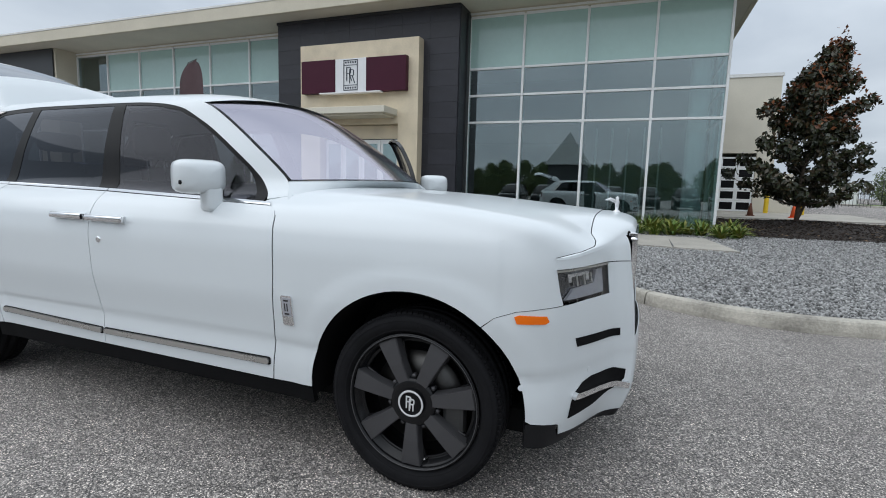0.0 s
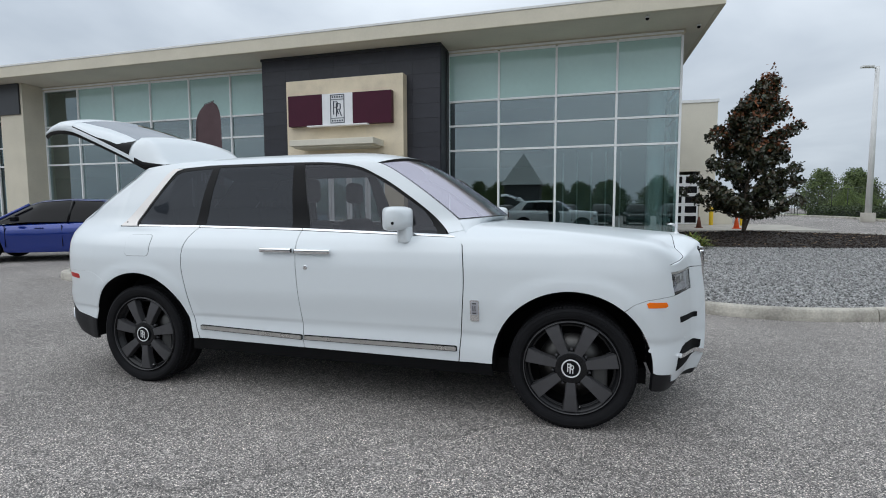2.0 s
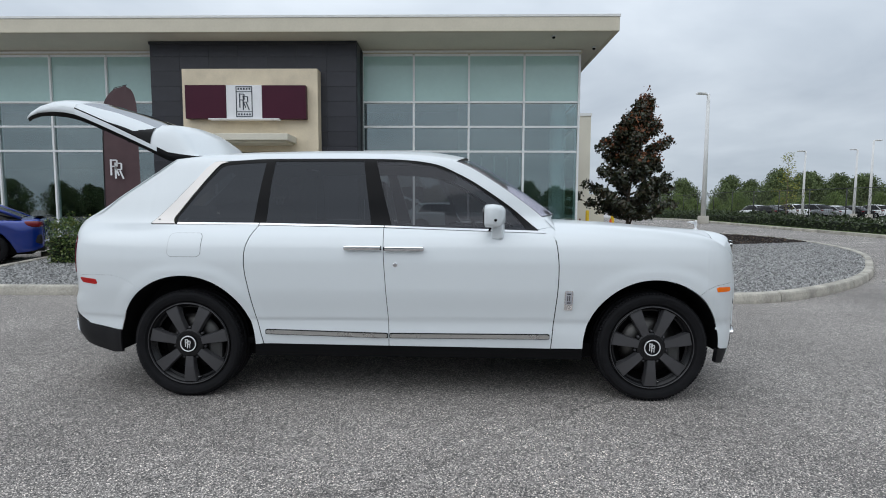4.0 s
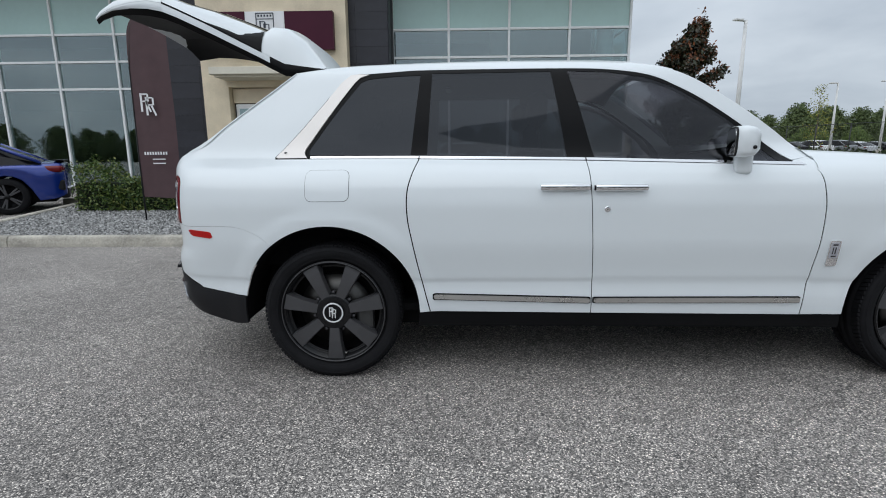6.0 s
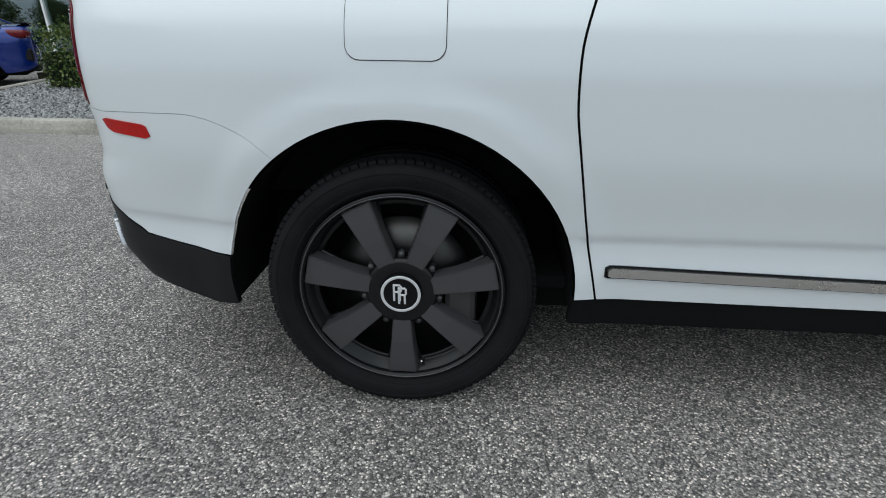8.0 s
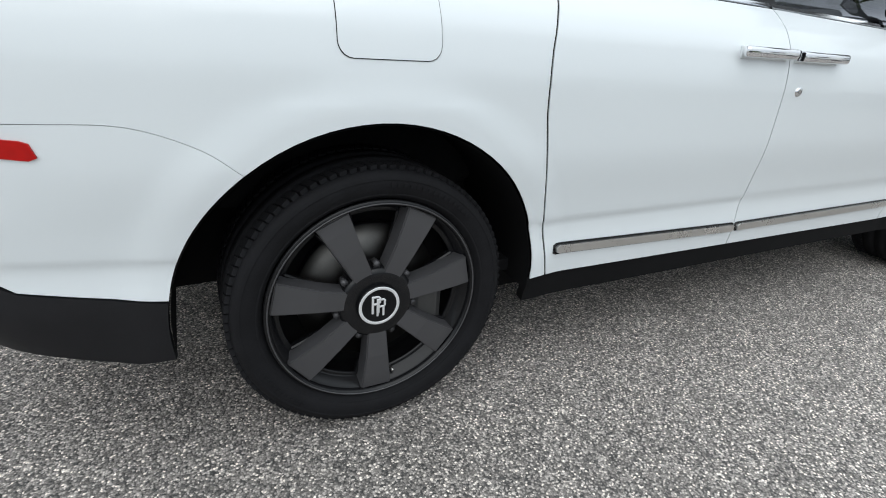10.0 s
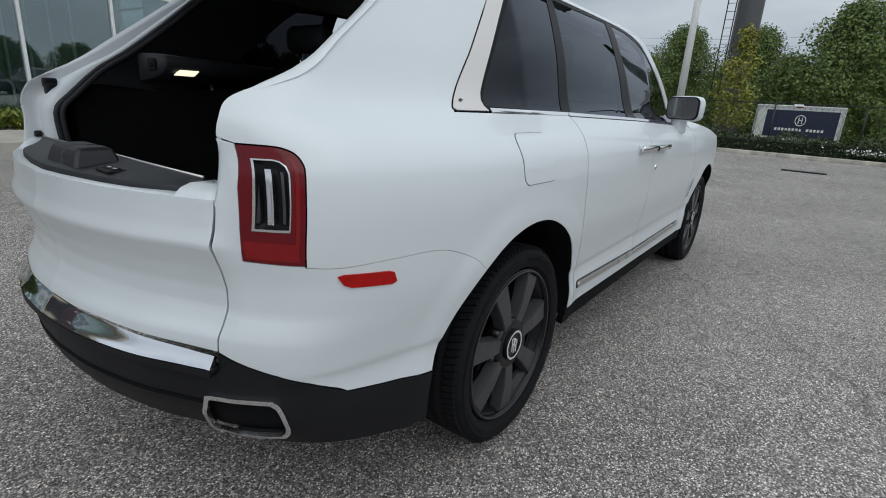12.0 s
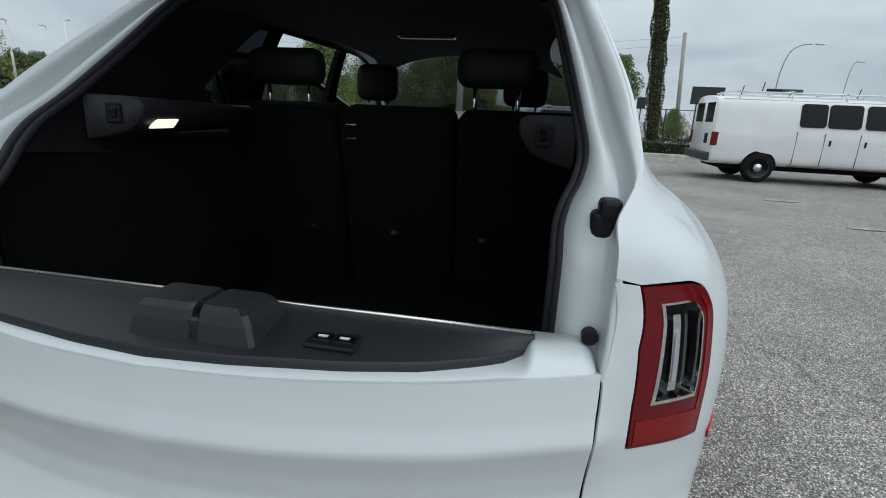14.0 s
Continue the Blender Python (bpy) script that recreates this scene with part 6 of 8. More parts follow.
def kerb(pts, label, closed=False, seg=2.6, height=0.14, width=0.16):
    """A kerb along a line in lengths with open joints."""
    line = [p for p in spline([(x, y, 0) for x, y in pts], 10)]
    top = tagged(empty("kerb"), label, "kerb", kind="structure")
    runs, cur, acc = [], [line[0]], 0.0
    for a, b in zip(line, line[1:]):
        acc += (b - a).length
        cur.append(b)
        if acc > seg:
            runs.append(cur)
            cur, acc = [b], 0.0
    if len(cur) > 1:
        runs.append(cur)
    prof = [(0.0, -0.05), (0.0, height * 0.25), (0.012, height - 0.035), (0.022, height - 0.012), (0.045, height), (width - 0.02, height), (width, height - 0.015), (width, -0.05)]
    for run in runs:
        rows = []
        for i, p in enumerate(run):
            d = (run[min(i + 1, len(run) - 1)] - run[max(i - 1, 0)]).normalized()
            n = Vector((-d.y, d.x, 0))
            q = p + d * (0.008 if i == 0 else -0.008 if i == len(run) - 1 else 0)
            rows.append([(q.x + n.x * w, q.y + n.y * w, zg(q.y) + h) for w, h in prof])
        loft("kerb_stone", rows, M_KERB, top, caps=True, smooth=False)
    return top


KERB_R = [(-1.3, 11.3), (-1.25, 9.5), (-1.0, 8.0), (-0.45, 6.75), (0.2, 6.10), (1.1, 5.74), (2.0, 5.78), (2.9, 6.12), (4.3, 7.05), (5.6, 8.15), (6.9, 9.6), (8.7, 12.0), (9.8, 14.4), (10.4, 17.0), (10.3, 19.4), (8.8, 21.2), (6.0, 21.9), (2.2, 21.6)]
KERB_L = [(-12.9, 13.0), (-12.6, 11.6), (-12.1, 9.5), (-11.75, 8.0), (-11.5, 7.0), (-11.0, 6.3), (-10.1, 6.09), (-8.3, 6.08), (-7.0, 6.12), (-6.2, 6.6), (-5.75, 7.3), (-5.6, 8.4), (-5.6, 11.3)]
kerb(KERB_R, "worn beige concrete kerb round the gravel island")
kerb(KERB_L, "worn beige concrete kerb beside the parked blue car")


def inset(pts, d):
    line = [p for p in spline([(x, y, 0) for x, y in pts], 4)]
    out = []
    for i, p in enumerate(line):
        t = (line[min(i + 1, len(line) - 1)] - line[max(i - 1, 0)]).normalized()
        out.append((p.x - t.y * d, p.y + t.x * d))
    return out


IN_R = inset(KERB_R, 0.14)
IN_L = inset(KERB_L, 0.14)
ISLE_R = IN_R + [(2.0, 21.6), (2.0, 15.9), (-1.3, 15.9)]
ISLE_L = IN_L + [(-5.6, 14.4), (-12.9, 14.4)]
MULCH = [(1.2, 15.25), (2.6, 14.6), (4.2, 14.7), (6.0, 14.9), (8.0, 15.5), (10.1, 16.3)] + [p for p in IN_R if p[1] > 16.5] + [(2.0, 21.5), (2.0, 15.8)]


def mound(u, v):
    return 0.26 * np.exp(-((u - 4.6) / 2.6) ** 2 - ((v - 17.7) / 1.6) ** 2)


bed("gravel_island", ISLE_R, 0.085, M_GRAVELBED, "bed of grey crushed stone inside the kerb", "gravel bed")
bed("gravel_strip", ISLE_L, 0.085, M_GRAVELBED, "narrow bed of grey crushed stone with a hedge", "gravel bed")
bed("mulch_bed", MULCH, 0.115, M_MULCH, "dark bark mulch heaped round a tree", "mulch bed", mound, 0.3)


def scatter(name, poly, n, size, lift, material, label, flat=0.6, density=None, hole=None, bump=None, seed=1):
    """Many small loose pieces in one mesh."""
    rng = np.random.default_rng(seed)
    a = np.array(poly)
    lo, hi = a.min(0), a.max(0)
    p = rng.uniform(lo, hi, (n * 4, 2))
    ok = inside(p[:, 0], p[:, 1], poly)
    if hole is not None:
        ok &= ~inside(p[:, 0], p[:, 1], hole)
    if density is not None:
        ok &= rng.random(len(p)) < density(p[:, 0], p[:, 1])
    p = p[ok][:n]
    k = len(p)
    base = np.array([(1, 0, 0), (-1, 0, 0), (0, 1, 0), (0, -1, 0), (0, 0, 1), (0, 0, -1)], float)
    tri = np.array([(0, 2, 4), (2, 1, 4), (1, 3, 4), (3, 0, 4), (2, 0, 5), (1, 2, 5), (3, 1, 5), (0, 3, 5)])
    sc = rng.uniform(0.55, 1.35, (k, 1, 3)) * (size, size * 0.7, size * flat)
    v = base[None] * sc + rng.normal(0, size * 0.14, (k, 6, 3))
    t = rng.uniform(0, math.tau, k)
    c, s = np.cos(t)[:, None], np.sin(t)[:, None]
    x, y = v[:, :, 0] * c - v[:, :, 1] * s, v[:, :, 0] * s + v[:, :, 1] * c
    tilt = rng.normal(0, 0.4, (k, 1))
    z = v[:, :, 2] + x * tilt
    g = np.vectorize(zg)(p[:, 1]) + lift + rng.uniform(-0.3, 0.8, k) * size * 0.5 + (bump(p[:, 0], p[:, 1]) if bump else 0)
    V = np.stack([x + p[:, :1], y + p[:, 1:], z + g[:, None]], -1).reshape(-1, 3)
    F = (tri[None] + 6 * np.arange(k)[:, None, None]).reshape(-1, 3)
    me = bpy.data.meshes.new(name)
    me.vertices.add(len(V))
    me.vertices.foreach_set("co", V.ravel())
    me.loops.add(F.size)
    me.loops.foreach_set("vertex_index", F.ravel().astype(np.int32))
    me.polygons.add(len(F))
    me.polygons.foreach_set("loop_start", np.arange(0, F.size, 3, dtype=np.int32))
    me.update(calc_edges=True)
    return tagged(link_mesh(name, me, material), label, name.replace("_", " "), kind="stuff")


scatter("gravel", ISLE_R, 72000, 0.030, 0.095, M_GRAVEL, "loose grey and white crushed stones", hole=MULCH, density=lambda x, y: np.clip(1.25 - (y - 6) / 14, 0.3, 1), seed=3)
scatter("gravel", ISLE_L, 24000, 0.030, 0.095, M_GRAVEL, "loose grey and white crushed stones", density=lambda x, y: np.clip(1.3 - (y - 6) / 6, 0.12, 1), seed=4)
scatter("mulch_chips", MULCH, 7000, 0.045, 0.115, M_CHIP, "dark bark chips", 0.35, bump=mound, seed=5)
scatter("fallen_leaves", MULCH, 260, 0.05, 0.14, mat("dry_leaf", (0.22, 0.15, 0.09), 0.8, var=0.1, isl=0.5), "dry fallen leaves on the mulch", 0.15, bump=mound, seed=6)

sw_ = bed("sidewalk", [(-13.3, 11.4), (-5.5, 11.4), (-1.2, 11.4), (-0.05, 11.15), (1.72, 11.0), (1.35, 13.3), (-13.3, 13.5)], 0.135, M_CONC, "pale concrete walkway before the building", "sidewalk", step=0.6)
for x in (-11.0, -9.0, -7.0, -5.0, -3.0, -1.1, 0.55):
    prism("paving_joint", [(x, 11.1), (x + 0.012, 11.1), (x + 0.012, 13.35), (x, 13.35)], zg(12.2) + 0.10, zg(12.2) + 0.142, M_GRAVELBED, sw_, "dark joint")
bed("apron", [(2.4, 24.5), (9.5, 24.5), (9.5, 30), (2.4, 30)], 0.03, M_CONC, "pale concrete apron before the garage", "concrete apron", step=1.5)

# ---- the showroom ----
bd_ = tagged(empty("wall_south"), "long low showroom front in beige stucco, stone and glass", "building", kind="structure")
GY = 15.93


def glazing(name, label, xs_, zs_, at_y, gl, parent_label="", bars=0.07, along="x", deep=0.14, opaque=0):
    """A curtain wall: bars at the given places and a pane in each field."""
    top = tagged(empty(name), label, "window", kind="structure")

    def sp(nm, a0, a1, z0, z1, d0, d1, m, b=0.0):
        if along == "x":
            return span(nm, (a0, at_y + d0, z0), (a1, at_y + d1, z1), m, top, bev=b)
        return span(nm, (at_y + d0, a0, z0), (at_y + d1, a1, z1), m, top, bev=b)
    for x in xs_:
        sp("mullion", x - bars / 2, x + bars / 2, zs_[0], zs_[-1], -0.05, deep, M_ALU, 0.006)
    for x0, x1 in zip(xs_, xs_[1:]):
        for z in zs_:
            sp("transom", x0 + bars / 2, x1 - bars / 2, z - bars / 2, z + bars / 2, -0.035, deep - 0.02, M_ALU, 0.006)
        for z0, z1 in zip(zs_, zs_[1:]):
            sp("pane", x0 + bars / 2, x1 - bars / 2, z0 + bars / 2, z1 - bars / 2, 0.02, 0.03, M_SPANDREL if opaque and z1 == zs_[-1] and x0 >= xs_[opaque - 1] else gl)
    return top


ZS = [0.26, 3.37, 4.21, 5.04, 6.62]
XR = [-5.53, -3.77, -1.88, 0.0, 1.87]
XL = [-24.25, -22.28, -20.32, -18.36, -16.4, -14.43, -12.4]
glazing("window_1", "tall green-tinted showroom glazing in white bars", XR, ZS, GY, M_BLGLASS, opaque=1)
glazing("window_2", "tall green-tinted showroom glazing behind the banner", XL, ZS, GY, M_BLGLASS, opaque=2)
glazing("window_3", "green-tinted glass returning round the corner", [GY + 0.1, 18.0, 20.0, 22.0], ZS, 1.83, M_BLGLASS, along="y", deep=0.04)
glazing("window_4", "dark showroom glazing under the charcoal band", [-41.0, -39.0, -37.0, -35.0, -33.0, -31.0, -29.0, -27.3, -25.7], [0.2, 3.37, 4.21, 5.46], GY, M_DKGLASS)
span("wall_base", (-5.6, GY - 0.03, 0.0), (1.9, GY + 0.2, 0.225), M_CONC, bd_)
span("wall_base", (-24.3, GY - 0.03, 0.0), (-12.35, GY + 0.2, 0.225), M_CONC, bd_)
# beige wall over the glass, soffit and roof edge
for x0, x1 in ((-24.25, -12.36), (-5.52, 1.90)):
    span("head_frame", (x0, GY - 0.06, 6.70), (x1, GY - 0.021, 6.76), M_ALU, bd_, "white head frame", 0.004)
span("head_frame", (-5.555, GY - 0.30, 0.2), (-5.50, GY - 0.06, 6.70), M_DARKMETAL, bd_, "dark jamb beside the tiles")
span("block_cap", (-12.36, 14.97, 6.70), (-5.54, 15.03, 6.79), M_DARKPANEL, bd_, "black cap over the tiles", 0.004)
span("wall_head", (-24.3, GY - 0.02, 6.66), (-12.35, GY + 0.3, 7.05), M_STUCCO, bd_)
span("wall_head", (-5.55, GY - 0.02, 6.66), (1.95, GY + 0.3, 7.05), M_STUCCO, bd_)
FY, FX = 14.15, 2.62
span("soffit", (-45, FY + 0.02, 6.80), (FX - 0.02, GY + 0.35, 6.92), M_STUCCO2, bd_, "pale soffit")
span("soffit", (1.9, GY + 0.35, 6.80), (FX - 0.02, 26, 6.92), M_STUCCO2, bd_, "pale soffit")
span("roof_edge", (-45, FY, 6.79), (FX, FY + 0.14, 7.21), M_STUCCO, bd_, "beige roof edge", 0.01)
span("roof_edge", (FX - 0.14, FY + 0.14, 6.79), (FX, 26, 7.21), M_STUCCO, bd_, "beige roof edge", 0.01)
span("roof_cap", (-45.02, FY - 0.02, 7.21), (FX + 0.02, FY + 0.3, 7.29), M_CAPMETAL, bd_, "white metal cap", 0.008)
span("roof_cap", (FX - 0.3, FY + 0.3, 7.21), (FX + 0.02, 26, 7.29), M_CAPMETAL, bd_, "white metal cap", 0.008)
span("roof_deck", (-45, FY + 0.14, 6.95), (FX - 0.14, 34, 7.1), M_CAPMETAL, bd_, "pale roof deck")
# dark tiled block
span("tile_backing", (-12.33, 15.03, 0.05), (-5.57, 16.3, 6.79), M_DARKPANEL, bd_, "charcoal block")
PX0, PX1, PZ = -11.10, -6.73, 5.82
tile_me = None
cols, rws = 7, 14
tw, th = (12.33 - 5.57) / cols, 6.75 / rws
for i in range(cols):
    for j in range(rws):
        x0, z0 = -12.33 + i * tw, 0.05 + j * th
        if x0 + tw / 2 > PX0 + 0.3 and x0 + tw / 2 < PX1 - 0.3 and z0 + th < PZ - 0.1:
            continue
        if tile_me is None:
            o = box("tile", (0, 0, 0), (tw - 0.004, 0.025, th - 0.004), M_SLATE, bd_, bev=0.001)
            tile_me = o.data
        else:
            o = link_mesh("tile", tile_me, None, bd_)
        o.location = (x0 + tw / 2, 15.015, z0 + th / 2)
for j in range(rws):
    o = link_mesh("tile", tile_me, None, bd_)
    o.matrix_local = Matrix.Translation((-5.555, 15.5, 0.05 + (j + 0.5) * th)) @ pose(0, 0, 0, 0, 0, 90)
    o.scale = (0.95, 1, 1)
# stone portal with its canopy, doors and sign
PO = [-10.32, -7.42, 3.22]
prism("portal", [(PX0, 0.1), (PX0, PZ), (PX1, PZ), (PX1, 0.1), (PO[1], 0.1), (PO[1], PO[2]), (PO[0], PO[2]), (PO[0], 0.1)], 14.62, 15.0, M_TRAV, bd_, "cream stone portal", axis="y", bev=0.012)
span("portal_canopy", (PO[0] - 0.15, 13.75, 3.46), (PO[1] - 0.02, 14.62, 3.66), M_STUCCO2, bd_, "pale canopy", 0.01)
span("canopy_soffit", (PO[0] - 0.05, 13.85, 3.40), (PO[1] - 0.12, 14.62, 3.46), M_STUCCO, bd_, "beige canopy underside")
# dark sheet painted as the shade behind the doors
span("door_recess", (PO[0], 14.98, 0.1), (PO[1], 15.02, PO[2]), M_DIMSHADE, bd_, "dark sheet for the shade in the doorway")
dd = tagged(empty("door_1"), "glazed double door under the canopy", "door", kind="structure")
for x0 in (PO[0] + 0.08, PO[0] + 0.78, PO[0] + 1.48, PO[0] + 2.18):
    prism("door_leaf", [(x0, 0.15), (x0 + 0.68, 0.15), (x0 + 0.68, 2.75), (x0, 2.75)], 14.86, 14.92, M_ALU, dd, "white door leaf", axis="y")
    span("door_glass", (x0 + 0.10, 14.845, 0.35), (x0 + 0.58, 14.858, 2.62), M_BLGLASS, dd, "door glass")
    rod("door_handle", [(x0 + 0.62, 14.80, 0.9), (x0 + 0.62, 14.80, 1.5)], 0.015, M_CHROME, dd, "steel pull")
span("door_head", (PO[0] + 0.02, 14.84, 2.78), (PO[1] - 0.02, 14.95, 3.2), M_TRAV, dd, "cream stone door head")
sg = tagged(empty("showroom_sign"), "maroon and white sign panels on the stone portal", "sign")
span("sign_panel", (-10.90, 14.40, 4.22), (-9.60, 14.60, 5.26), M_MAROON, sg, "maroon sign panel", 0.006)
span("sign_panel", (-8.45, 14.40, 4.21), (-7.06, 14.60, 5.25), M_MAROON, sg, "maroon sign panel", 0.006)
span("sign_plate", (-9.595, 14.42, 4.22), (-8.455, 14.60, 5.26), M_SIGNWHITE, sg, "white sign plate", 0.004)
span("light_ledge", (-10.12, 14.28, 4.165), (-7.88, 14.50, 4.205), M_SIGNWHITE, sg, "white light ledge", 0.004)


def outline_rect(bm, x0, z0, x1, z1, w, y0, y1):
    for a, b, c, d in ((x0, z0, x1, z0 + w), (x0, z1 - w, x1, z1), (x0, z0 + w, x0 + w, z1 - w), (x1 - w, z0 + w, x1, z1 - w)):
        add_box(bm, ((a + c) / 2, (y0 + y1) / 2, (b + d) / 2), (c - a, y1 - y0, d - b))


bm = bmesh.new()
outline_rect(bm, -9.28, 4.27, -8.76, 5.22, 0.022, 14.405, 14.42)
add_box(bm, (-9.02, 14.4125, 5.055), (0.48, 0.015, 0.016))
add_box(bm, (-9.02, 14.4125, 4.435), (0.48, 0.015, 0.016))
part("sign_border", bm, M_SIGNBLACK, sg, "navy border lines")
bm = bmesh.new()
for dx, dz in ((-0.055, 0.035), (0.055, -0.035)):
    add_box(bm, (-9.02 + dx - 0.085, 14.4125, 4.745 + dz), (0.030, 0.015, 0.44))
    add_box(bm, (-9.02 + dx - 0.02, 14.4125, 4.945 + dz), (0.13, 0.015, 0.018))
    add_box(bm, (-9.02 + dx - 0.02, 14.4125, 4.765 + dz), (0.12, 0.015, 0.018))
    add_box(bm, (-9.02 + dx + 0.055, 14.4125, 4.855 + dz), (0.028, 0.015, 0.17))
    add_box(bm, (0, 0, 0), (0.028, 0.015, 0.24), 0, Matrix.Translation((-9.02 + dx + 0.055, 14.4125, 4.64 + dz)) @ Matrix.Rotation(radians(-22), 4, "Y"))
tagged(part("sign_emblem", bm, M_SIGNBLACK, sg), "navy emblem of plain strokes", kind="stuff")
for zc in (5.14, 4.352):
    for k in range(5):
        box("sign_bar", (-9.02 + (k - 2) * 0.088, 14.4125, zc), (0.045, 0.012, 0.052), M_SIGNBLACK, sg)
# left wing
span("pillar", (-25.6, 15.0, 0.0), (-24.25, 16.2, 6.80), M_STUCCO, bd_, "beige pillar", 0.01)
span("charcoal_band", (-45, 15.0, 5.50), (-25.6, 16.0, 6.80), M_DARKPANEL, bd_, "charcoal band", 0.01)
span("charcoal_sign", (-30, 14.93, 5.48), (-24.36, 14.996, 6.78), M_DARKPANEL, bd_, "charcoal panel over the pillar", 0.01)
# inside the showroom; back wall and mezzanine carry the dimness in their colour
ins = tagged(empty("showroom_interior"), "dim showroom inside behind the glass", "interior", kind="structure")
span("inner_floor", (-41, 16.1, 0.16), (1.75, 25.9, 0.21), M_INTFLOOR, ins, "grey tile floor")
span("back_wall", (-41, 25.7, 0.2), (1.75, 25.9, 6.8), M_DIMSHADE, ins, "back wall darkened for the dim inside")
span("inner_ceiling", (-41, 16.4, 6.60), (1.75, 25.9, 6.66), M_INTWALL, ins, "pale ceiling")
turned("column", [(0.26, 0.2), (0.26, 6.6)], M_SIGNWHITE, ins, "white round column", 24, Matrix.Translation((1.25, 16.4, 0)))
span("inner_wall", (-2.2, 20.0, 0.2), (1.75, 20.12, 6.6), M_INTWALL, ins, "pale inner wall")
for k in range(5):
    span("inner_frame", (0.4 - 0.55 * k, 19.85, 0.2), (0.46 - 0.55 * k, 19.99, 3.6), M_ALU, ins, "white inner frame")
span("inner_mezzanine", (-41, 18.5, 3.55), (-2.3, 25.7, 3.85), M_DIMSHADE, ins, "mezzanine darkened for the dim inside")
# small cameras under the soffit
for p in ((0.7, 14.5, 6.79), (2.25, 15.6, 6.79)):
    c = tagged(box("security_camera", (p[0], p[1], p[2] - 0.03), (0.10, 0.10, 0.06), M_SIGNWHITE, bev=0.01), "small white security camera under the soffit", "camera")
    turned("camera_dome", [(0.0, -0.12), (0.04, -0.105), (0.055, -0.06)], M_GLOSSBLK, c, "dark dome", 16, Matrix.Translation((p[0], p[1], p[2])))

# ---- service wing behind ----
wing = tagged(empty("wall_east"), "pale stucco service wing with a glazed garage door", "building", kind="structure")
z0 = zg(30)
span("wing_wall", (-10, 30, z0 - 0.5), (3.72, 44, 7.2), M_STUCCO2, wing, "pale stucco wall")
span("wing_wall", (5.32, 30, z0 - 0.5), (6.1, 44, 7.2), M_STUCCO2, wing, "pale stucco wall")
span("wing_wall", (3.72, 30, 3.42), (5.32, 44, 7.2), M_STUCCO2, wing, "pale stucco wall")
span("wing_cap", (-10, 29.95, 7.2), (6.15, 44, 7.36), M_CAPMETAL, wing, "white cap")
span("wing_fin", (6.1, 30.0, z0 - 0.2), (7.05, 30.3, 2.4), M_STUCCO2, wing, "low pale wall")
gd = tagged(empty("door_2"), "white sectional garage door with five rows of glass", "garage door", kind="structure")
for j in range(5):
    zz = z0 + 0.02 + j * 0.56
    for x0, x1 in ((3.74, 4.52), (4.52, 5.30)):
        bm = bmesh.new()
        outline_rect(bm, x0 + 0.004, zz, x1 - 0.004, zz + 0.552, 0.085, 30.05, 30.12)
        part("door_frame", bm, M_ALU, gd, "white frame")
        span("pane", (x0 + 0.085, 30.08, zz + 0.085), (x1 - 0.085, 30.09, zz + 0.47), M_GLOSSBLK, gd, "dark pane")
for x, y in ((5.75, 29.0), (7.15, 28.6)):
    tagged(turned("bollard", [(0.0, 0.98 + z0), (0.09, 0.96 + z0), (0.105, 0.9 + z0), (0.105, z0 - 0.1)], M_YELLOW, None, "", 20, Matrix.Translation((x, y, 0))), "yellow steel bollard by the garage", "bollard", "bollards by the garage")


def cone(x, y, m, label):
    z = zg(y) + 0.03
    c = tagged(turned("traffic_cone", [(0.03, 0.56), (0.04, 0.55), (0.13, 0.04), (0.0, 0.04)], m, None, "", 20, Matrix.Translation((x, y, z))), label, "traffic cone")
    box("cone_foot", (x, y, z + 0.02), (0.32, 0.32, 0.04), m, c, "", 0.01)


cone(4.55, 26.0, mat("dirty_cone", (0.16, 0.06, 0.035), 0.7, var=0.3), "dirty brown traffic cone by the garage")
cone(6.1, 25.6, M_ORANGE, "bright orange traffic cone by the garage")


# ---- plants ----
def leaf_mesh(name, pts, size, material, parent, rng, droop=0.3, longish=1.8, label="", out=None):
    """Many single leaves, each folded along its rib, in one mesh."""
    k = len(pts)
    n = rng.normal(0, 1, (k, 3))
    if out is not None:
        n = n * 0.7 + out
    n[:, 2] = abs(n[:, 2]) * (1 - droop) + 0.1
    n /= np.linalg.norm(n, axis=1, keepdims=True)
    a = np.cross(n, rng.normal(0, 1, (k, 3)))
    a /= np.linalg.norm(a, axis=1, keepdims=True) + 1e-9
    b = np.cross(n, a)
    s = size * rng.uniform(0.6, 1.3, (k, 1))
    w = s / longish
    v = np.stack([pts - a * s * 0.5, pts + b * w * 0.5 + n * w * 0.12, pts + a * s * 0.5 - n * s * 0.1, pts - b * w * 0.5 + n * w * 0.12], 1).reshape(-1, 3)
    f = (np.array([(0, 1, 2), (0, 2, 3)])[None] + 4 * np.arange(k)[:, None, None]).reshape(-1, 3)
    me = bpy.data.meshes.new(name)
    me.vertices.add(len(v))
    me.vertices.foreach_set("co", v.ravel())
    me.loops.add(f.size)
    me.loops.foreach_set("vertex_index", f.ravel().astype(np.int32))
    me.polygons.add(len(f))
    me.polygons.foreach_set("loop_start", np.arange(0, f.size, 3, dtype=np.int32))
    me.update(calc_edges=True)
    return link_mesh(name, me, material, parent, label)


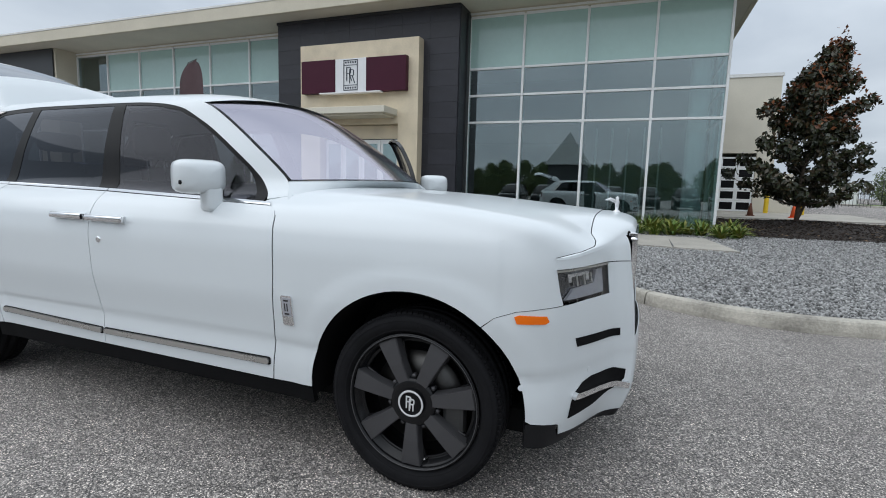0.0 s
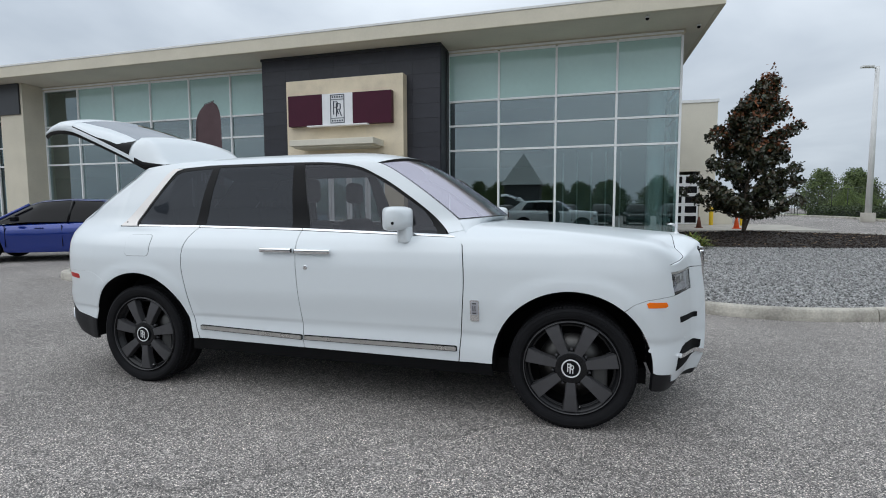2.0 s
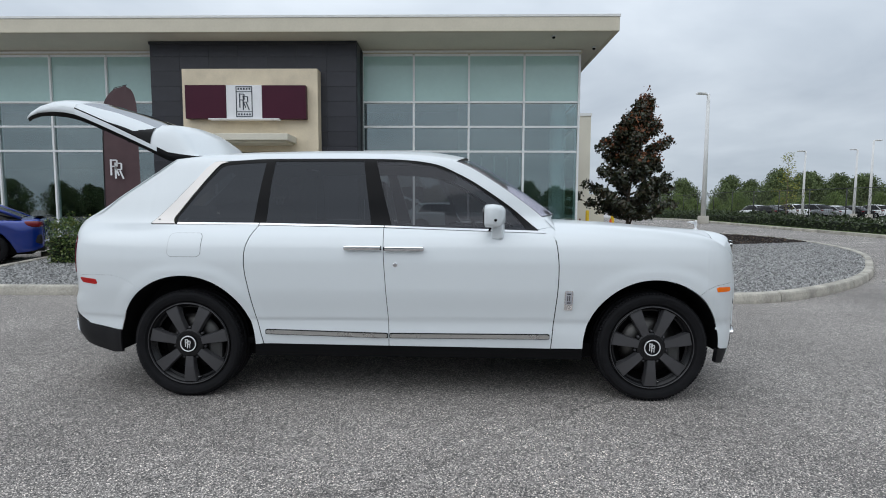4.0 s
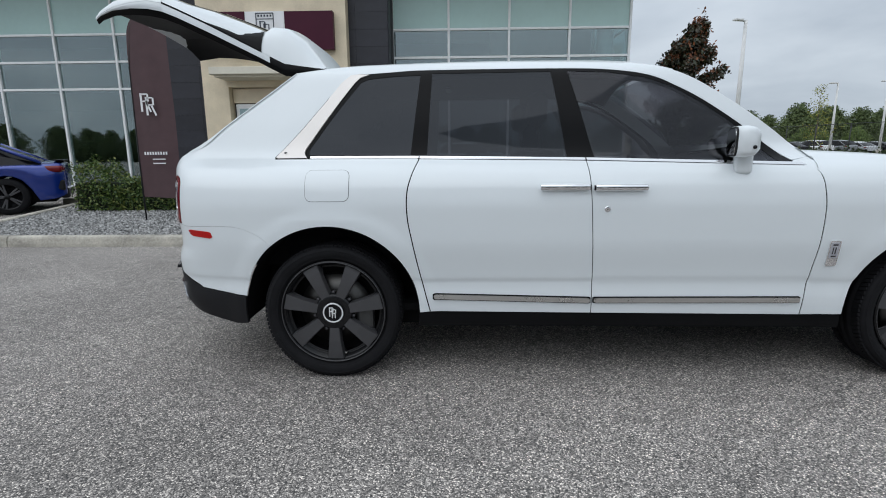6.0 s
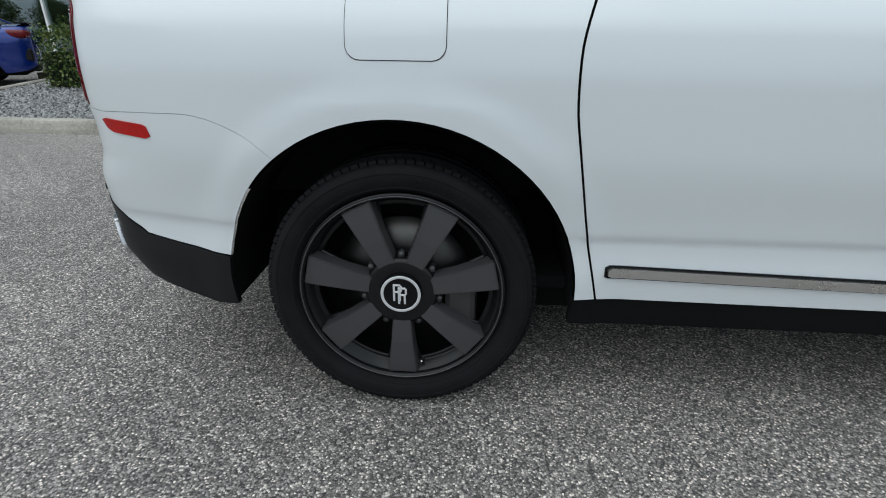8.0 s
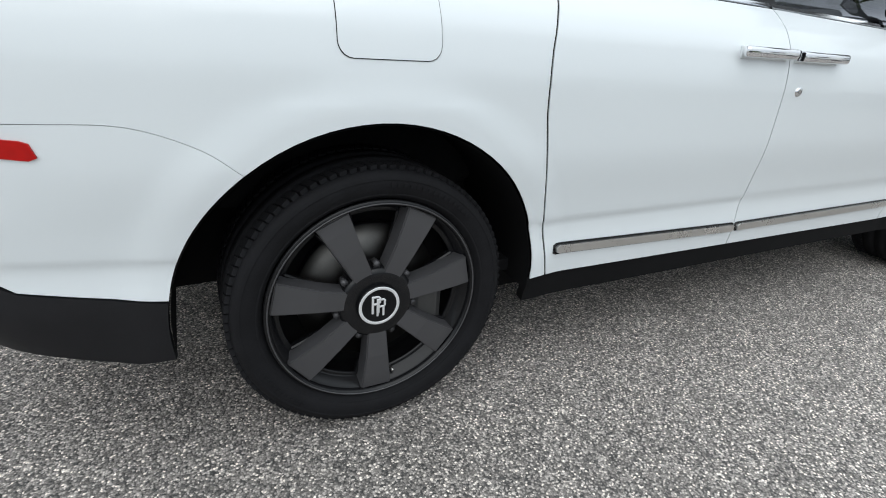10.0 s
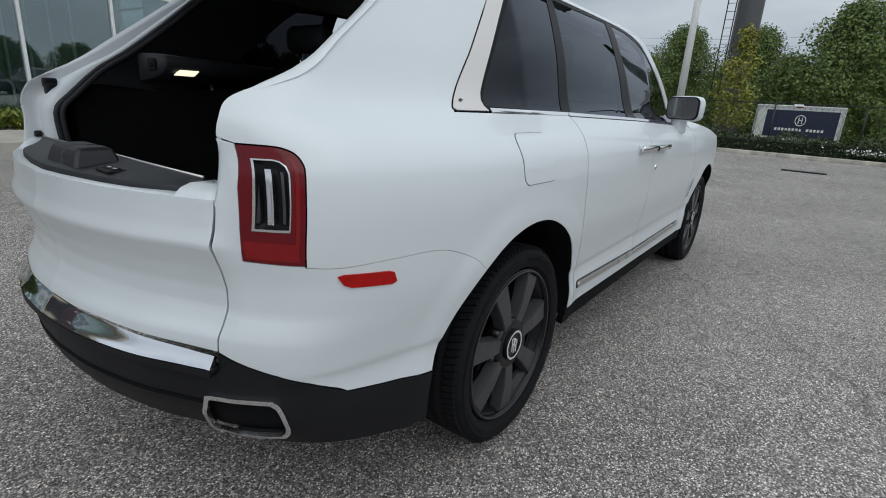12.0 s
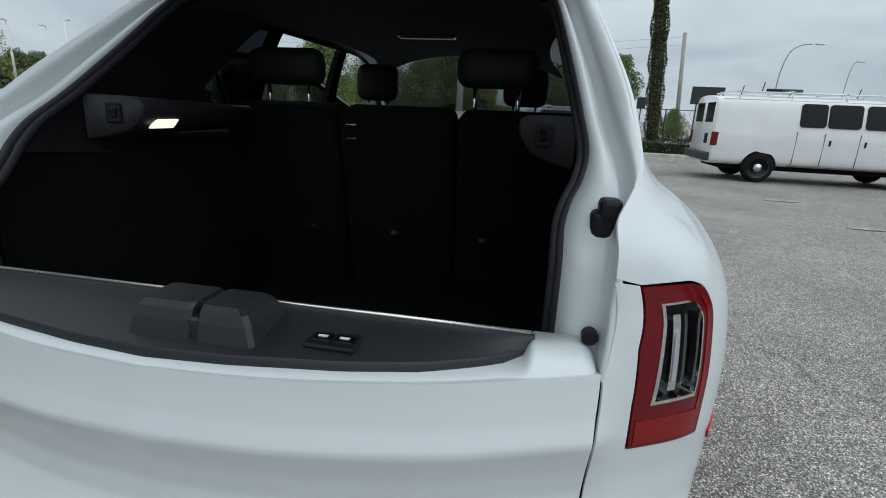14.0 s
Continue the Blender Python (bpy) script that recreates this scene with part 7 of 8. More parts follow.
def tree(h, crown0, rx, n_limb, n_leaf, leaf, m_leaf, label, seed, trunk=0.09, shape=1.0, category="tree", lean=0.0, clump=0.33, prof=None):
    """A tapered trunk, limbs that reach into the crown, and leaves in clumps about their ends."""
    rng = np.random.default_rng(seed)
    top = tagged(empty("tree"), label, category)
    bm = bmesh.new()
    mid_x = (lambda z: float(np.interp(z, [p_[0] for p_ in prof], [p_[1] for p_ in prof]))) if prof else (lambda z: lean * z / h)
    stem = [Vector((mid_x(h * 0.93 * k / 6) * (0.75 if prof else 1) + rng.normal(0, 0.02), rng.normal(0, 0.02), h * 0.93 * k / 6)) for k in range(7)]
    tube(bm, stem, [trunk * (1 - 0.85 * k / 6) for k in range(7)], 9)
    part("trunk", bm, M_BARK, top, "", smooth=True)
    bm = bmesh.new()
    ends = []
    for i in range(n_limb):
        t = (i + rng.random()) / n_limb
        z = crown0 + (h - crown0) * t * 0.98
        r = rx * (max(0.0, 1 - t ** shape) * 0.9 + 0.10) * rng.uniform(0.55, 1.08) * min(1.0, 0.55 + t * 3.5)
        if prof:
            r = float(np.interp(z, [p_[0] for p_ in prof], [p_[2] for p_ in prof])) * rng.uniform(0.45, 1.0)
        ang = i * 2.4 + rng.normal(0, 0.3)
        zb = max(crown0 * 0.6, z - r * 0.55)
        base = Vector((mid_x(zb) * (0.75 if prof else 1), 0, zb))
        tip = Vector((math.cos(ang) * r + (mid_x(z) if prof else 0.0), math.sin(ang) * r, z))
        md = base.lerp(tip, 0.5) + Vector((0, 0, -0.08 * r))
        tube(bm, [base, md, tip], [trunk * 0.35 * (1 - t * 0.5), trunk * 0.22 * (1 - t * 0.5), 0.006], 5)
        for q in (1.0, 0.75, 0.5):
            ends.append((base.lerp(tip, q) + Vector(rng.normal(0, 0.05, 3)), q))
    part("limb_frame", bm, M_BARK, top, "", smooth=True)
    c = np.array([tuple(e[0]) for e in ends])
    which = rng.integers(0, len(c), n_leaf)
    dv = rng.normal(0, 1, (n_leaf, 3))
    dv /= np.linalg.norm(dv, axis=1, keepdims=True)
    rad = clump * rx * rng.uniform(0.2, 1.0, (n_leaf, 1)) ** 0.6
    pts = c[which] + dv * rad * (1, 1, 0.8)
    leaf_mesh("crown", pts, leaf, m_leaf, top, rng, out=dv * 0.8)
    return top, c


def set_at(ob, x, y, turn=0.0, s=1.0, z=None):
    ob.matrix_world = Matrix.Translation((x, y, zg(y) if z is None else z)) @ Matrix.Rotation(turn, 4, "Z") @ Matrix.Diagonal((s, s, s, 1))


# the magnolia on the mulch
MAG = [(0.0, 0.0, 0.5), (0.9, 0.0, 1.25), (1.3, -0.02, 1.95), (2.2, 0.18, 1.85), (2.6, 0.22, 1.65), (3.0, 0.04, 1.4), (3.6, 0.16, 1.2), (4.2, 0.26, 0.72), (4.6, 0.42, 0.34), (5.0, 0.58, 0.06)]
mg, mc = tree(5.0, 0.9, 1.75, 66, 14500, 0.16, M_MAGNOLIA, "young magnolia with dark glossy leaves and rusty shoots", 11, 0.07, 2.0, clump=0.15, prof=MAG)
rng = np.random.default_rng(5)
hi_ = mc[mc[:, 2] > 2.6]
pp = hi_[rng.integers(0, len(hi_), 1700)] + rng.normal(0, 0.11, (1700, 3)) + (0.05, -0.05, 0.10)
leaf_mesh("young_foliage", pp, 0.14, M_RUST, mg, rng, label="rusty young leaves")
pp = np.array([(0.56, 0, 4.75)]) + rng.normal(0, 1, (420, 3)) * (0.11, 0.11, 0.24)
leaf_mesh("young_foliage", pp, 0.15, M_RUST, mg, rng, label="rusty young leaves")
bm = bmesh.new()
tube(bm, [(0.03, 0, 0.2), (0.2, 0.02, 0.7), (0.42, 0.03, 1.3)], [0.045, 0.035, 0.02], 7)
part("side_stem", bm, M_BARK, mg, smooth=True)
set_at(mg, 4.22, 17.6, 0, 1.0, 0.45)


def hedge(name, pts, w, h, n, leaf, m_leaf, label, seed, category="hedge"):
    """A clipped hedge along a line: an added dark core for its inner shade and a skin of leaves with an uneven top."""
    rng_ = np.random.default_rng(seed)
    P = [Vector((*p, 0)) for p in pts]
    L = [0.0]
    for a, b in zip(P, P[1:]):
        L.append(L[-1] + (b - a).length)
    top = tagged(empty(name), label, category)
    s = rng_.uniform(0, L[-1], n)
    px = np.interp(s, L, [p.x for p in P])
    py = np.interp(s, L, [p.y for p in P])
    d = P[-1] - P[0]
    d.normalize()
    nx, ny = -d.y, d.x
    face = rng_.random(n)
    off = np.where(face < 0.38, -w / 2, np.where(face < 0.55, w / 2, rng_.uniform(-w / 2, w / 2, n))) + rng_.normal(0, 0.05, n)
    wob = 0.16 * np.sin(s * 2.3 + seed) + 0.13 * np.sin(s * 5.1) + 0.08 * np.sin(s * 11.0 + off * 9)
    zz = np.where(face < 0.55, rng_.uniform(0.05, 1, n) * h, h + rng_.normal(0, 0.06, n)) * (1 + wob)
    pts_ = np.stack([px + nx * off * (1 + wob * 0.3), py + ny * off, np.vectorize(zg)(py) + zz + 0.05], -1)
    leaf_mesh("foliage", pts_, leaf, m_leaf, top, rng_, 0.2)
    # solid core, near black in place of the shade between the leaves
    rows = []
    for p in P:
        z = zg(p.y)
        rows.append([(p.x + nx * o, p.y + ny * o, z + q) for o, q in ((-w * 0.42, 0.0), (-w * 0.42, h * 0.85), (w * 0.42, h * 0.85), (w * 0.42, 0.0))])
    loft("heart", rows, mat("hedge_inner_shade", (0.012, 0.018, 0.008), 0.95, var=0.3), top, smooth=False, closed=True, caps=True)
    return top


hedge("hedge", [(-11.35, 9.75), (-10.6, 9.75), (-8.6, 9.8), (-6.4, 9.9)], 1.0, 0.78, 18000, 0.06, M_HEDGE, "bright green clipped hedge on the gravel strip", 21)
hedge("hedge", [(17.3, -5.5), (17.2, 0), (17.2, 6), (17.25, 14)], 1.0, 0.58, 12000, 0.11, M_HEDGE2, "low dull green hedge along the road", 22)
hedge("hedge", [(17.3, 14.5), (17.5, 24), (17.9, 34), (18.5, 50)], 1.1, 0.62, 10000, 0.16, M_HEDGE2, "low dull green hedge along the car park fence", 23)


def strap_plant(n, length, seed):
    """A tuft of long arching leaves."""
    rng_ = np.random.default_rng(seed)
    v, f = [], []
    for i in range(n):
        a = rng_.uniform(0, math.tau)
        el = rng_.uniform(0.5, 1.35)
        ln = length * rng_.uniform(0.6, 1.15)
        d = Vector((math.cos(a) * math.cos(el), math.sin(a) * math.cos(el), math.sin(el)))
        sd = Vector((-math.sin(a), math.cos(a), 0)) * length * 0.045
        p = Vector((rng_.normal(0, 0.05), rng_.normal(0, 0.05), 0.0))
        k0 = len(v)
        for k in range(5):
            t = k / 4
            q = p + d * ln * t + Vector((0, 0, -0.45 * ln * t * t))
            wd = 1 - t ** 2
            v += [q - sd * wd, q + Vector((0, 0, 0.004)), q + sd * wd]
        for k in range(4):
            b = k0 + 3 * k
            f += [(b, b + 1, b + 4, b + 3), (b + 1, b + 2, b + 5, b + 4)]
    return v, f


pv = [strap_plant(44, 0.74, s) for s in (1, 2, 3)]
pm = []
for v, f in pv:
    me = bpy.data.meshes.new("border_plant")
    me.from_pydata([tuple(q) for q in v], [], f)
    me.materials.append(M_SPIKY)
    pm.append(me)
rng = np.random.default_rng(9)
for i in range(64):
    x, y = -5.0 + 7.3 * rng.random(), 13.6 + 1.9 * rng.random()
    o = tagged(new("border_plant", pm[i % 3]), "yellow-green strap-leaved border plant by the glass", "plant", "border plants")
    o.matrix_world = Matrix.Translation((x, y, zg(y) + 0.10)) @ Matrix.Rotation(rng.random() * 6, 4, "Z") @ Matrix.Scale(rng.uniform(0.7, 1.1), 4)
for x, y, s in ((-9.4, 11.2, 1.5), (-9.35, 10.35, 1.45), (-8.75, 10.4, 1.35), (-7.9, 10.9, 1.3), (-5.9, 12.9, 1.2), (-6.4, 14.0, 1.6)):
    o = tagged(new("border_plant", pm[0]), "taller yellow-green strap-leaved plant", "plant", "border plants")
    o.matrix_world = Matrix.Translation((x, y, zg(y) + 0.10)) @ Matrix.Scale(s, 4)

# columnar cypress
rng = np.random.default_rng(31)


def cypress(x, y, h, r, seed, label):
    rng_ = np.random.default_rng(seed)
    top = tagged(empty("tree"), label, "cypress tree")
    bm = bmesh.new()
    tube(bm, [(0, 0, 0), (0.03, 0, h * 0.5), (0, 0, h * 0.97)], [0.13, 0.09, 0.02], 8)
    part("trunk", bm, M_BARK, top)
    # added core fills the crown, its darker colour stands for the inner shade
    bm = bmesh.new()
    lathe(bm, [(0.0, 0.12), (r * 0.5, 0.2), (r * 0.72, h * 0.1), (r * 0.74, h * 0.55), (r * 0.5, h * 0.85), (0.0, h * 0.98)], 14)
    part("heart", bm, mat("cypress_inner_shade", (0.03, 0.032, 0.016), 0.95, var=0.4, vscale=6, bump=0.8, bscale=30), top, smooth=True)
    n = 9000
    t = rng_.random(n) ** 0.8
    rr = r * np.clip(np.minimum(t * 6 + 0.45, (1 - t) * 2.2 + 0.22), 0, 1) * (1 + 0.12 * np.sin(t * 40 + seed)) * (0.7 + 0.3 * rng_.random(n) ** 0.3)
    a = rng_.uniform(0, math.tau, n)
    pts = np.stack([np.cos(a) * rr, np.sin(a) * rr, t * h + 0.1], -1)
    leaf_mesh("crown", pts, 0.11, M_CYPRESS, top, rng_, -0.5, 2.4)
    set_at(top, x, y)
    return top


cy = cypress(18.8, -2.55, 9.0, 0.36, 41, "tall narrow cypress by the hedge")
cy.matrix_world = cy.matrix_world @ Matrix.Rotation(radians(-4.5), 4, "X")
pav = tagged(empty("pavilion", pose(-8.7, -34.0, 0)), "small pavilion with a steep grey pyramid roof across the lot", "pavilion")
pydata("roof", [(-2.6, -2.6, 4.4), (2.6, -2.6, 4.4), (2.6, 2.6, 4.4), (-2.6, 2.6, 4.4), (0, 0, 8.6)], [(0, 1, 4), (1, 2, 4), (2, 3, 4), (3, 0, 4), (3, 2, 1, 0)], mat("grey_metal_roof", (0.34, 0.36, 0.35), 0.5, var=0.1), pav, "steep grey roof")
span("wall", (-2.2, -2.2, 0), (2.2, 2.2, 4.4), M_DIMSHADE, pav, "dark wall under the roof")

# broad trees: a few kinds, each set several times
t1, _ = tree(7.2, 0.6, 3.6, 60, 30000, 0.17, M_GREEN, "leafy green tree beyond the fence", 51, 0.16, 2.2, clump=0.25)
t2, _ = tree(6.2, 0.4, 3.4, 52, 24000, 0.165, M_GREEN, "bushy green tree beyond the fence", 52, 0.14, 2.6, clump=0.26)
t3, _ = tree(9.0, 0.6, 5.0, 34, 8000, 0.42, M_DKGREEN, "dark tree of the distant wood", 53, 0.2, 2.4, clump=0.30)
t4, _ = tree(5.0, 1.0, 1.15, 34, 3000, 0.15, M_YELLOWGREEN, "slender young tree with yellow-green leaves", 54, 0.05, 1.5, clump=0.30)
t5, _ = tree(5.5, 1.3, 1.5, 20, 700, 0.13, M_YELLOWGREEN, "thin sparse tree by the car park fence", 55, 0.05, 1.3, clump=0.30)
set_at(t4, 20.4, 4.6)
t6, _ = tree(5.4, 2.9, 1.5, 26, 7000, 0.15, M_GREEN, "small round-crowned tree beyond the fence", 56, 0.09, 2.4, clump=0.30)
set_at(t6, 30.7, -2.35)
set_at(t5, 27.5, 44.0, 0.4, 1.1)
set_at(t1, 31.5, 0.8, 0.3, 1.05)
set_at(t2, 30.5, 6.5, 1.0, 0.68)
rng = np.random.default_rng(61)
for x, y, s, k in ((30.0, -0.6, 0.7, t2), (36.0, -0.8, 0.8, t1), (33.0, 3.5, 0.8, t2), (34.0, 10.0, 0.95, t1), (31.0, 11.5, 0.75, t2), (35.0, 16.0, 1.0, t2), (38.0, 6.0, 1.0, t1), (37.0, -3.3, 0.42, t1), (33.0, 20.0, 0.9, t1), (36.5, 27.0, 0.85, t2), (27.5, 14.5, 0.55, t2), (44, -9, 0.4, t2)):
    set_at(copy_thing(k, Matrix()), x, y, rng.random() * 6, s)
set_at(t3, 62.0, 118.0, 0.2, 0.7)
for i in range(46):
    a = -10 + i * 2.35
    x, y = 38 + 5.2 * i * 0.62 + rng.normal(0, 2), 96 + rng.normal(0, 5) - 0.9 * max(0, i - 14)
    if i > 20:
        x, y = 55 + (i - 20) * 3.0, 92 - (i - 20) * 2.9 + rng.normal(0, 3)
    set_at(copy_thing(t3, Matrix()), x, y, rng.random() * 6, rng.uniform(0.85, 1.1) * (0.76 if i <= 20 else 0.8))
for i in range(16):
    set_at(copy_thing(t2, Matrix()), 33 + 3.4 * i + rng.normal(0, 1), 78 - 1.5 * max(0, i - 6) + rng.normal(0, 3), rng.random() * 6, rng.uniform(0.45, 0.72))
# the wood across the road behind the camera, mirrored in the showroom glass
for i in range(64):
    set_at(copy_thing(t3, Matrix()), -78 + i * 2.3 + rng.normal(0, 1), -62 + rng.normal(0, 4), rng.random() * 6, rng.uniform(0.5, 0.72))
# a low shrub in white flower before the hedge
rng = np.random.default_rng(91)
fs = tagged(empty("flowering_shrub"), "low shrub with small white flowers before the hedge", "shrub")
q = rng.normal(0, 1, (420, 3)) * (0.14, 0.42, 0.07) + (16.55, -0.35, 0.30)
leaf_mesh("foliage", q, 0.09, M_HEDGE2, fs, rng, 0.2)
q = rng.normal(0, 1, (150, 3)) * (0.14, 0.42, 0.06) + (16.47, -0.35, 0.36)
leaf_mesh("blossom", q, 0.07, M_SIGNWHITE, fs, rng, 0.2, 1.1, "small white flowers")


# ---- banner ----
fl = tagged(empty("feather_banner", pose(-9.08, 7.95, zg(7.95) + 0.1)), "dark maroon feather banner with a white emblem on a black pole", "banner")
rod("pole", [(0, 0, 0), (0, 0, 1.2), (0.02, 0, 2.6), (0.10, 0, 3.2), (0.28, 0, 3.5), (0.52, 0, 3.56)], [0.014, 0.013, 0.011, 0.009, 0.007, 0.005], M_FENCE, fl, "black pole")
rows = []
for j in range(49):
    t = j / 48
    z = 0.42 + t * 3.13
    x0 = 0.012 + (0.06 * max(0, (t - 0.72) / 0.28) ** 2 * 1.6)
    x1 = 0.70 + 0.05 * t
    if t > 0.86:
        q = 1 - math.sqrt(max(0.0, 1 - ((t - 0.86) / 0.14) ** 2))
        x0, x1 = x0 + 0.40 * q, x1 - 0.22 * q
    rows.append([(x0 + (x1 - x0) * k / 10, 0.035 * math.sin(3.2 * k / 10 * 2 + t * 5) * (k / 10) - 0.05 * (k / 10), z - 0.03 * (k / 10)) for k in range(11)])
loft("cloth", rows, M_FLAG, fl, "dark maroon cloth")
bm = bmesh.new()
for dx, dz in ((-0.035, 0.03), (0.05, -0.03)):
    add_box(bm, (0.32 + dx - 0.075, -0.09, 1.98 + dz), (0.034, 0.004, 0.30))
    add_box(bm, (0.32 + dx - 0.02, -0.09, 2.115 + dz), (0.11, 0.004, 0.022))
    add_box(bm, (0.32 + dx - 0.02, -0.09, 2.0 + dz), (0.10, 0.004, 0.022))
    add_box(bm, (0.32 + dx + 0.038, -0.09, 2.055 + dz), (0.03, 0.004, 0.12))
    add_box(bm, (0, 0, 0), (0.03, 0.004, 0.17), 0, Matrix.Translation((0.32 + dx + 0.04, -0.09, 1.905 + dz)) @ Matrix.Rotation(radians(-22), 4, "Y"))
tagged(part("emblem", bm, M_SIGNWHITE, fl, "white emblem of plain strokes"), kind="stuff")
for k in range(9):
    box("text_bar", (0.17 + 0.046 * k, -0.085, 1.17), (0.028, 0.004, 0.05), M_SIGNWHITE, fl)
for k in range(2):
    box("text_bar", (0.40, -0.085, 1.07 - 0.07 * k), (0.22, 0.004, 0.018), M_SIGNWHITE, fl)


# ---- other vehicles ----
def wheel_simple(r, w, rim, parent, x, y, z, spokes=5, label=""):
    m = Matrix.Translation((x, y, z)) @ pose(0, 0, 0, -90 if y < 0 else 90, 0, 0)
    t = turned("wheel", [(r * 0.70, -w / 2), (r * 0.88, -w / 2), (r * 0.97, -w * 0.42), (r, -w * 0.25), (r, w * 0.25), (r * 0.97, w * 0.42), (r * 0.88, w / 2), (r * 0.7, w / 2)], M_RUBBER, parent, "black tyre", 32, m)
    turned("rim", [(r * 0.71, -w * 0.47), (r * 0.66, -w * 0.45), (r * 0.62, -w * 0.15), (0.0, -w * 0.1)], M_RIMBLK if spokes else rim, t, "", 32, m)
    if spokes:
        for k in range(spokes * 2):
            bm = bmesh.new()
            a = (k // 2) * math.tau / spokes + (0.13 if k % 2 else -0.13)
            add_box(bm, (r * 0.36, 0, -w * 0.42), (r * 0.62, r * 0.09, w * 0.12), r * 0.015, m @ Matrix.Rotation(a, 4, "Z"))
            part("spoke", bm, rim, t)
        turned("cap", [(0.0, -w * 0.5), (r * 0.14, -w * 0.49), (r * 0.16, -w * 0.4)], M_GLOSSBLK, t, "", 16, m)
    else:
        turned("cap", [(0.0, -w * 0.55), (r * 0.26, -w * 0.52), (r * 0.30, -w * 0.3)], M_SATIN, t, "steel cap", 20, m)
    return t


def saloon(paint, label, at, suvish=False, simple=False):
    """A modern car facing +x: lofted body with arches, glasshouse, lamps, mirrors and wheels."""
    car = tagged(empty("car"), label, "car")
    hgt = 1.68 if suvish else 1.43
    belt = 1.02 if suvish else 0.90
    st = [(-2.33, 0.60, 0.42, belt - 0.12), (-2.28, 0.80, 0.34, belt + 0.03), (-2.05, 0.89, 0.26, belt + 0.05), (-1.4, 0.925, 0.22, belt + 0.02), (-0.5, 0.925, 0.20, belt), (0.5, 0.92, 0.20, belt - 0.03), (1.2, 0.91, 0.22, belt - 0.07), (1.8, 0.87, 0.24, belt - 0.14), (2.15, 0.76, 0.27, belt - 0.22), (2.32, 0.52, 0.34, belt - 0.32)]
    wx, wr = (-1.40, 1.41), 0.345
    line = [p for p in spline([(a, 0, 0) for a, *_ in st], 6)]
    q = [spline([(s_[0], s_[k], 0) for s_ in st], 6) for k in (1, 2, 3)]
    rows_ = []
    for i in range(len(q[0])):
        x, hw, lo, hi = q[0][i].x, q[0][i].y, q[1][i].y, q[2][i].y
        for w_ in wx:
            d = abs(x - w_)
            if d < wr + 0.045:
                lo = max(lo, 0.335 + math.sqrt((wr + 0.045) ** 2 - d * d))
        lo = min(lo, hi - 0.12)
        sec = [(0.96, 0.0), (0.985, 0.10), (0.97, 0.28), (1.0, 0.55), (1.0, 0.72), (0.965, 0.88), (0.90, 0.97), (0.6, 1.03), (0.0, 1.06)]
        rt = [(x, -hw * a, lo + (hi - lo) * b) for a, b in sec]
        rows_.append(rt + [(x, -y, z) for x, y, z in rt[:-1][::-1]])
    loft("body", rows_, paint, car, "painted body", caps=True)
    span("underside", (-2.1, -0.72, 0.2), (2.1, 0.72, 0.45), M_DARK, car, "dark underside")
    # glasshouse
    gst = [(-1.95, 0.62, belt + 0.03, belt + 0.07), (-1.2, 0.60, belt, hgt - 0.10), (-0.9, 0.59, belt, hgt - 0.02), (-0.2, 0.58, belt, hgt), (0.3, 0.57, belt, hgt - 0.04), (0.55, 0.56, belt, hgt - 0.12), (1.25, 0.60, belt - 0.06, belt - 0.02)]
    if suvish:
        gst[0] = (-2.1, 0.64, belt + 0.02, belt + 0.1)
        gst[1] = (-1.85, 0.62, belt, hgt - 0.12)
    rows_ = []
    for x, hw, lo, hi in gst:
        bw = 0.83
        rt = [(x, -bw, lo), (x, -(bw * 0.6 + hw * 0.4), lo + (hi - lo) * 0.5), (x, -hw - 0.03, lo + (hi - lo) * 0.9), (x, -hw * 0.9, hi), (x, 0, hi + 0.03)]
        rows_.append(rt + [(a, -b, c) for a, b, c in rt[:-1][::-1]])
    loft("glasshouse", rows_, M_GLOSSBLK, car, "dark glass", smooth=True)
    rows_ = []
    for x, hw, lo, hi in gst[1:-1]:
        rows_.append([(x, -hw * 0.99, hi - 0.015), (x, -hw * 0.88, hi + 0.012), (x, 0, hi + 0.042), (x, hw * 0.88, hi + 0.012), (x, hw * 0.99, hi - 0.015)])
    loft("roof_panel", rows_, paint, car, "painted roof")
    for s in (-1, 1):
        for pts in ([(-1.95, 0.80, belt + 0.06), (-1.2, 0.66, hgt - 0.11)], [(1.25, 0.80, belt - 0.02), (0.55, 0.62, hgt - 0.12)]):
            rod("pillar", [(x, s * y, z) for x, y, z in pts], 0.035, paint, car, "painted pillar", 6)
        rod("pillar", [(-0.25, s * 0.82, belt), (-0.32, s * 0.62, hgt - 0.03)], 0.03, M_GLOSSBLK, car, "black pillar", 6)
        box("tail_lamp", (-2.12, s * 0.765, belt - 0.065), (0.36, 0.24, 0.125), M_RED, car, "dark red tail lamp", 0.045, Matrix.Translation((-2.12, s * 0.765, belt)) @ Matrix.Rotation(radians(s * -14), 4, "Z") @ Matrix.Translation((2.12, -s * 0.765, -belt)), 3, True)
        box("bumper_vent", (-2.22, s * 0.76, 0.52), (0.14, 0.16, 0.20), M_BLACKPL, car, "black bumper vent", 0.03, seg=2)
        box("head_lamp", (2.12, s * 0.62, belt - 0.30), (0.16, 0.30, 0.10), M_SILVER, car, "head lamp", 0.02, seg=2)
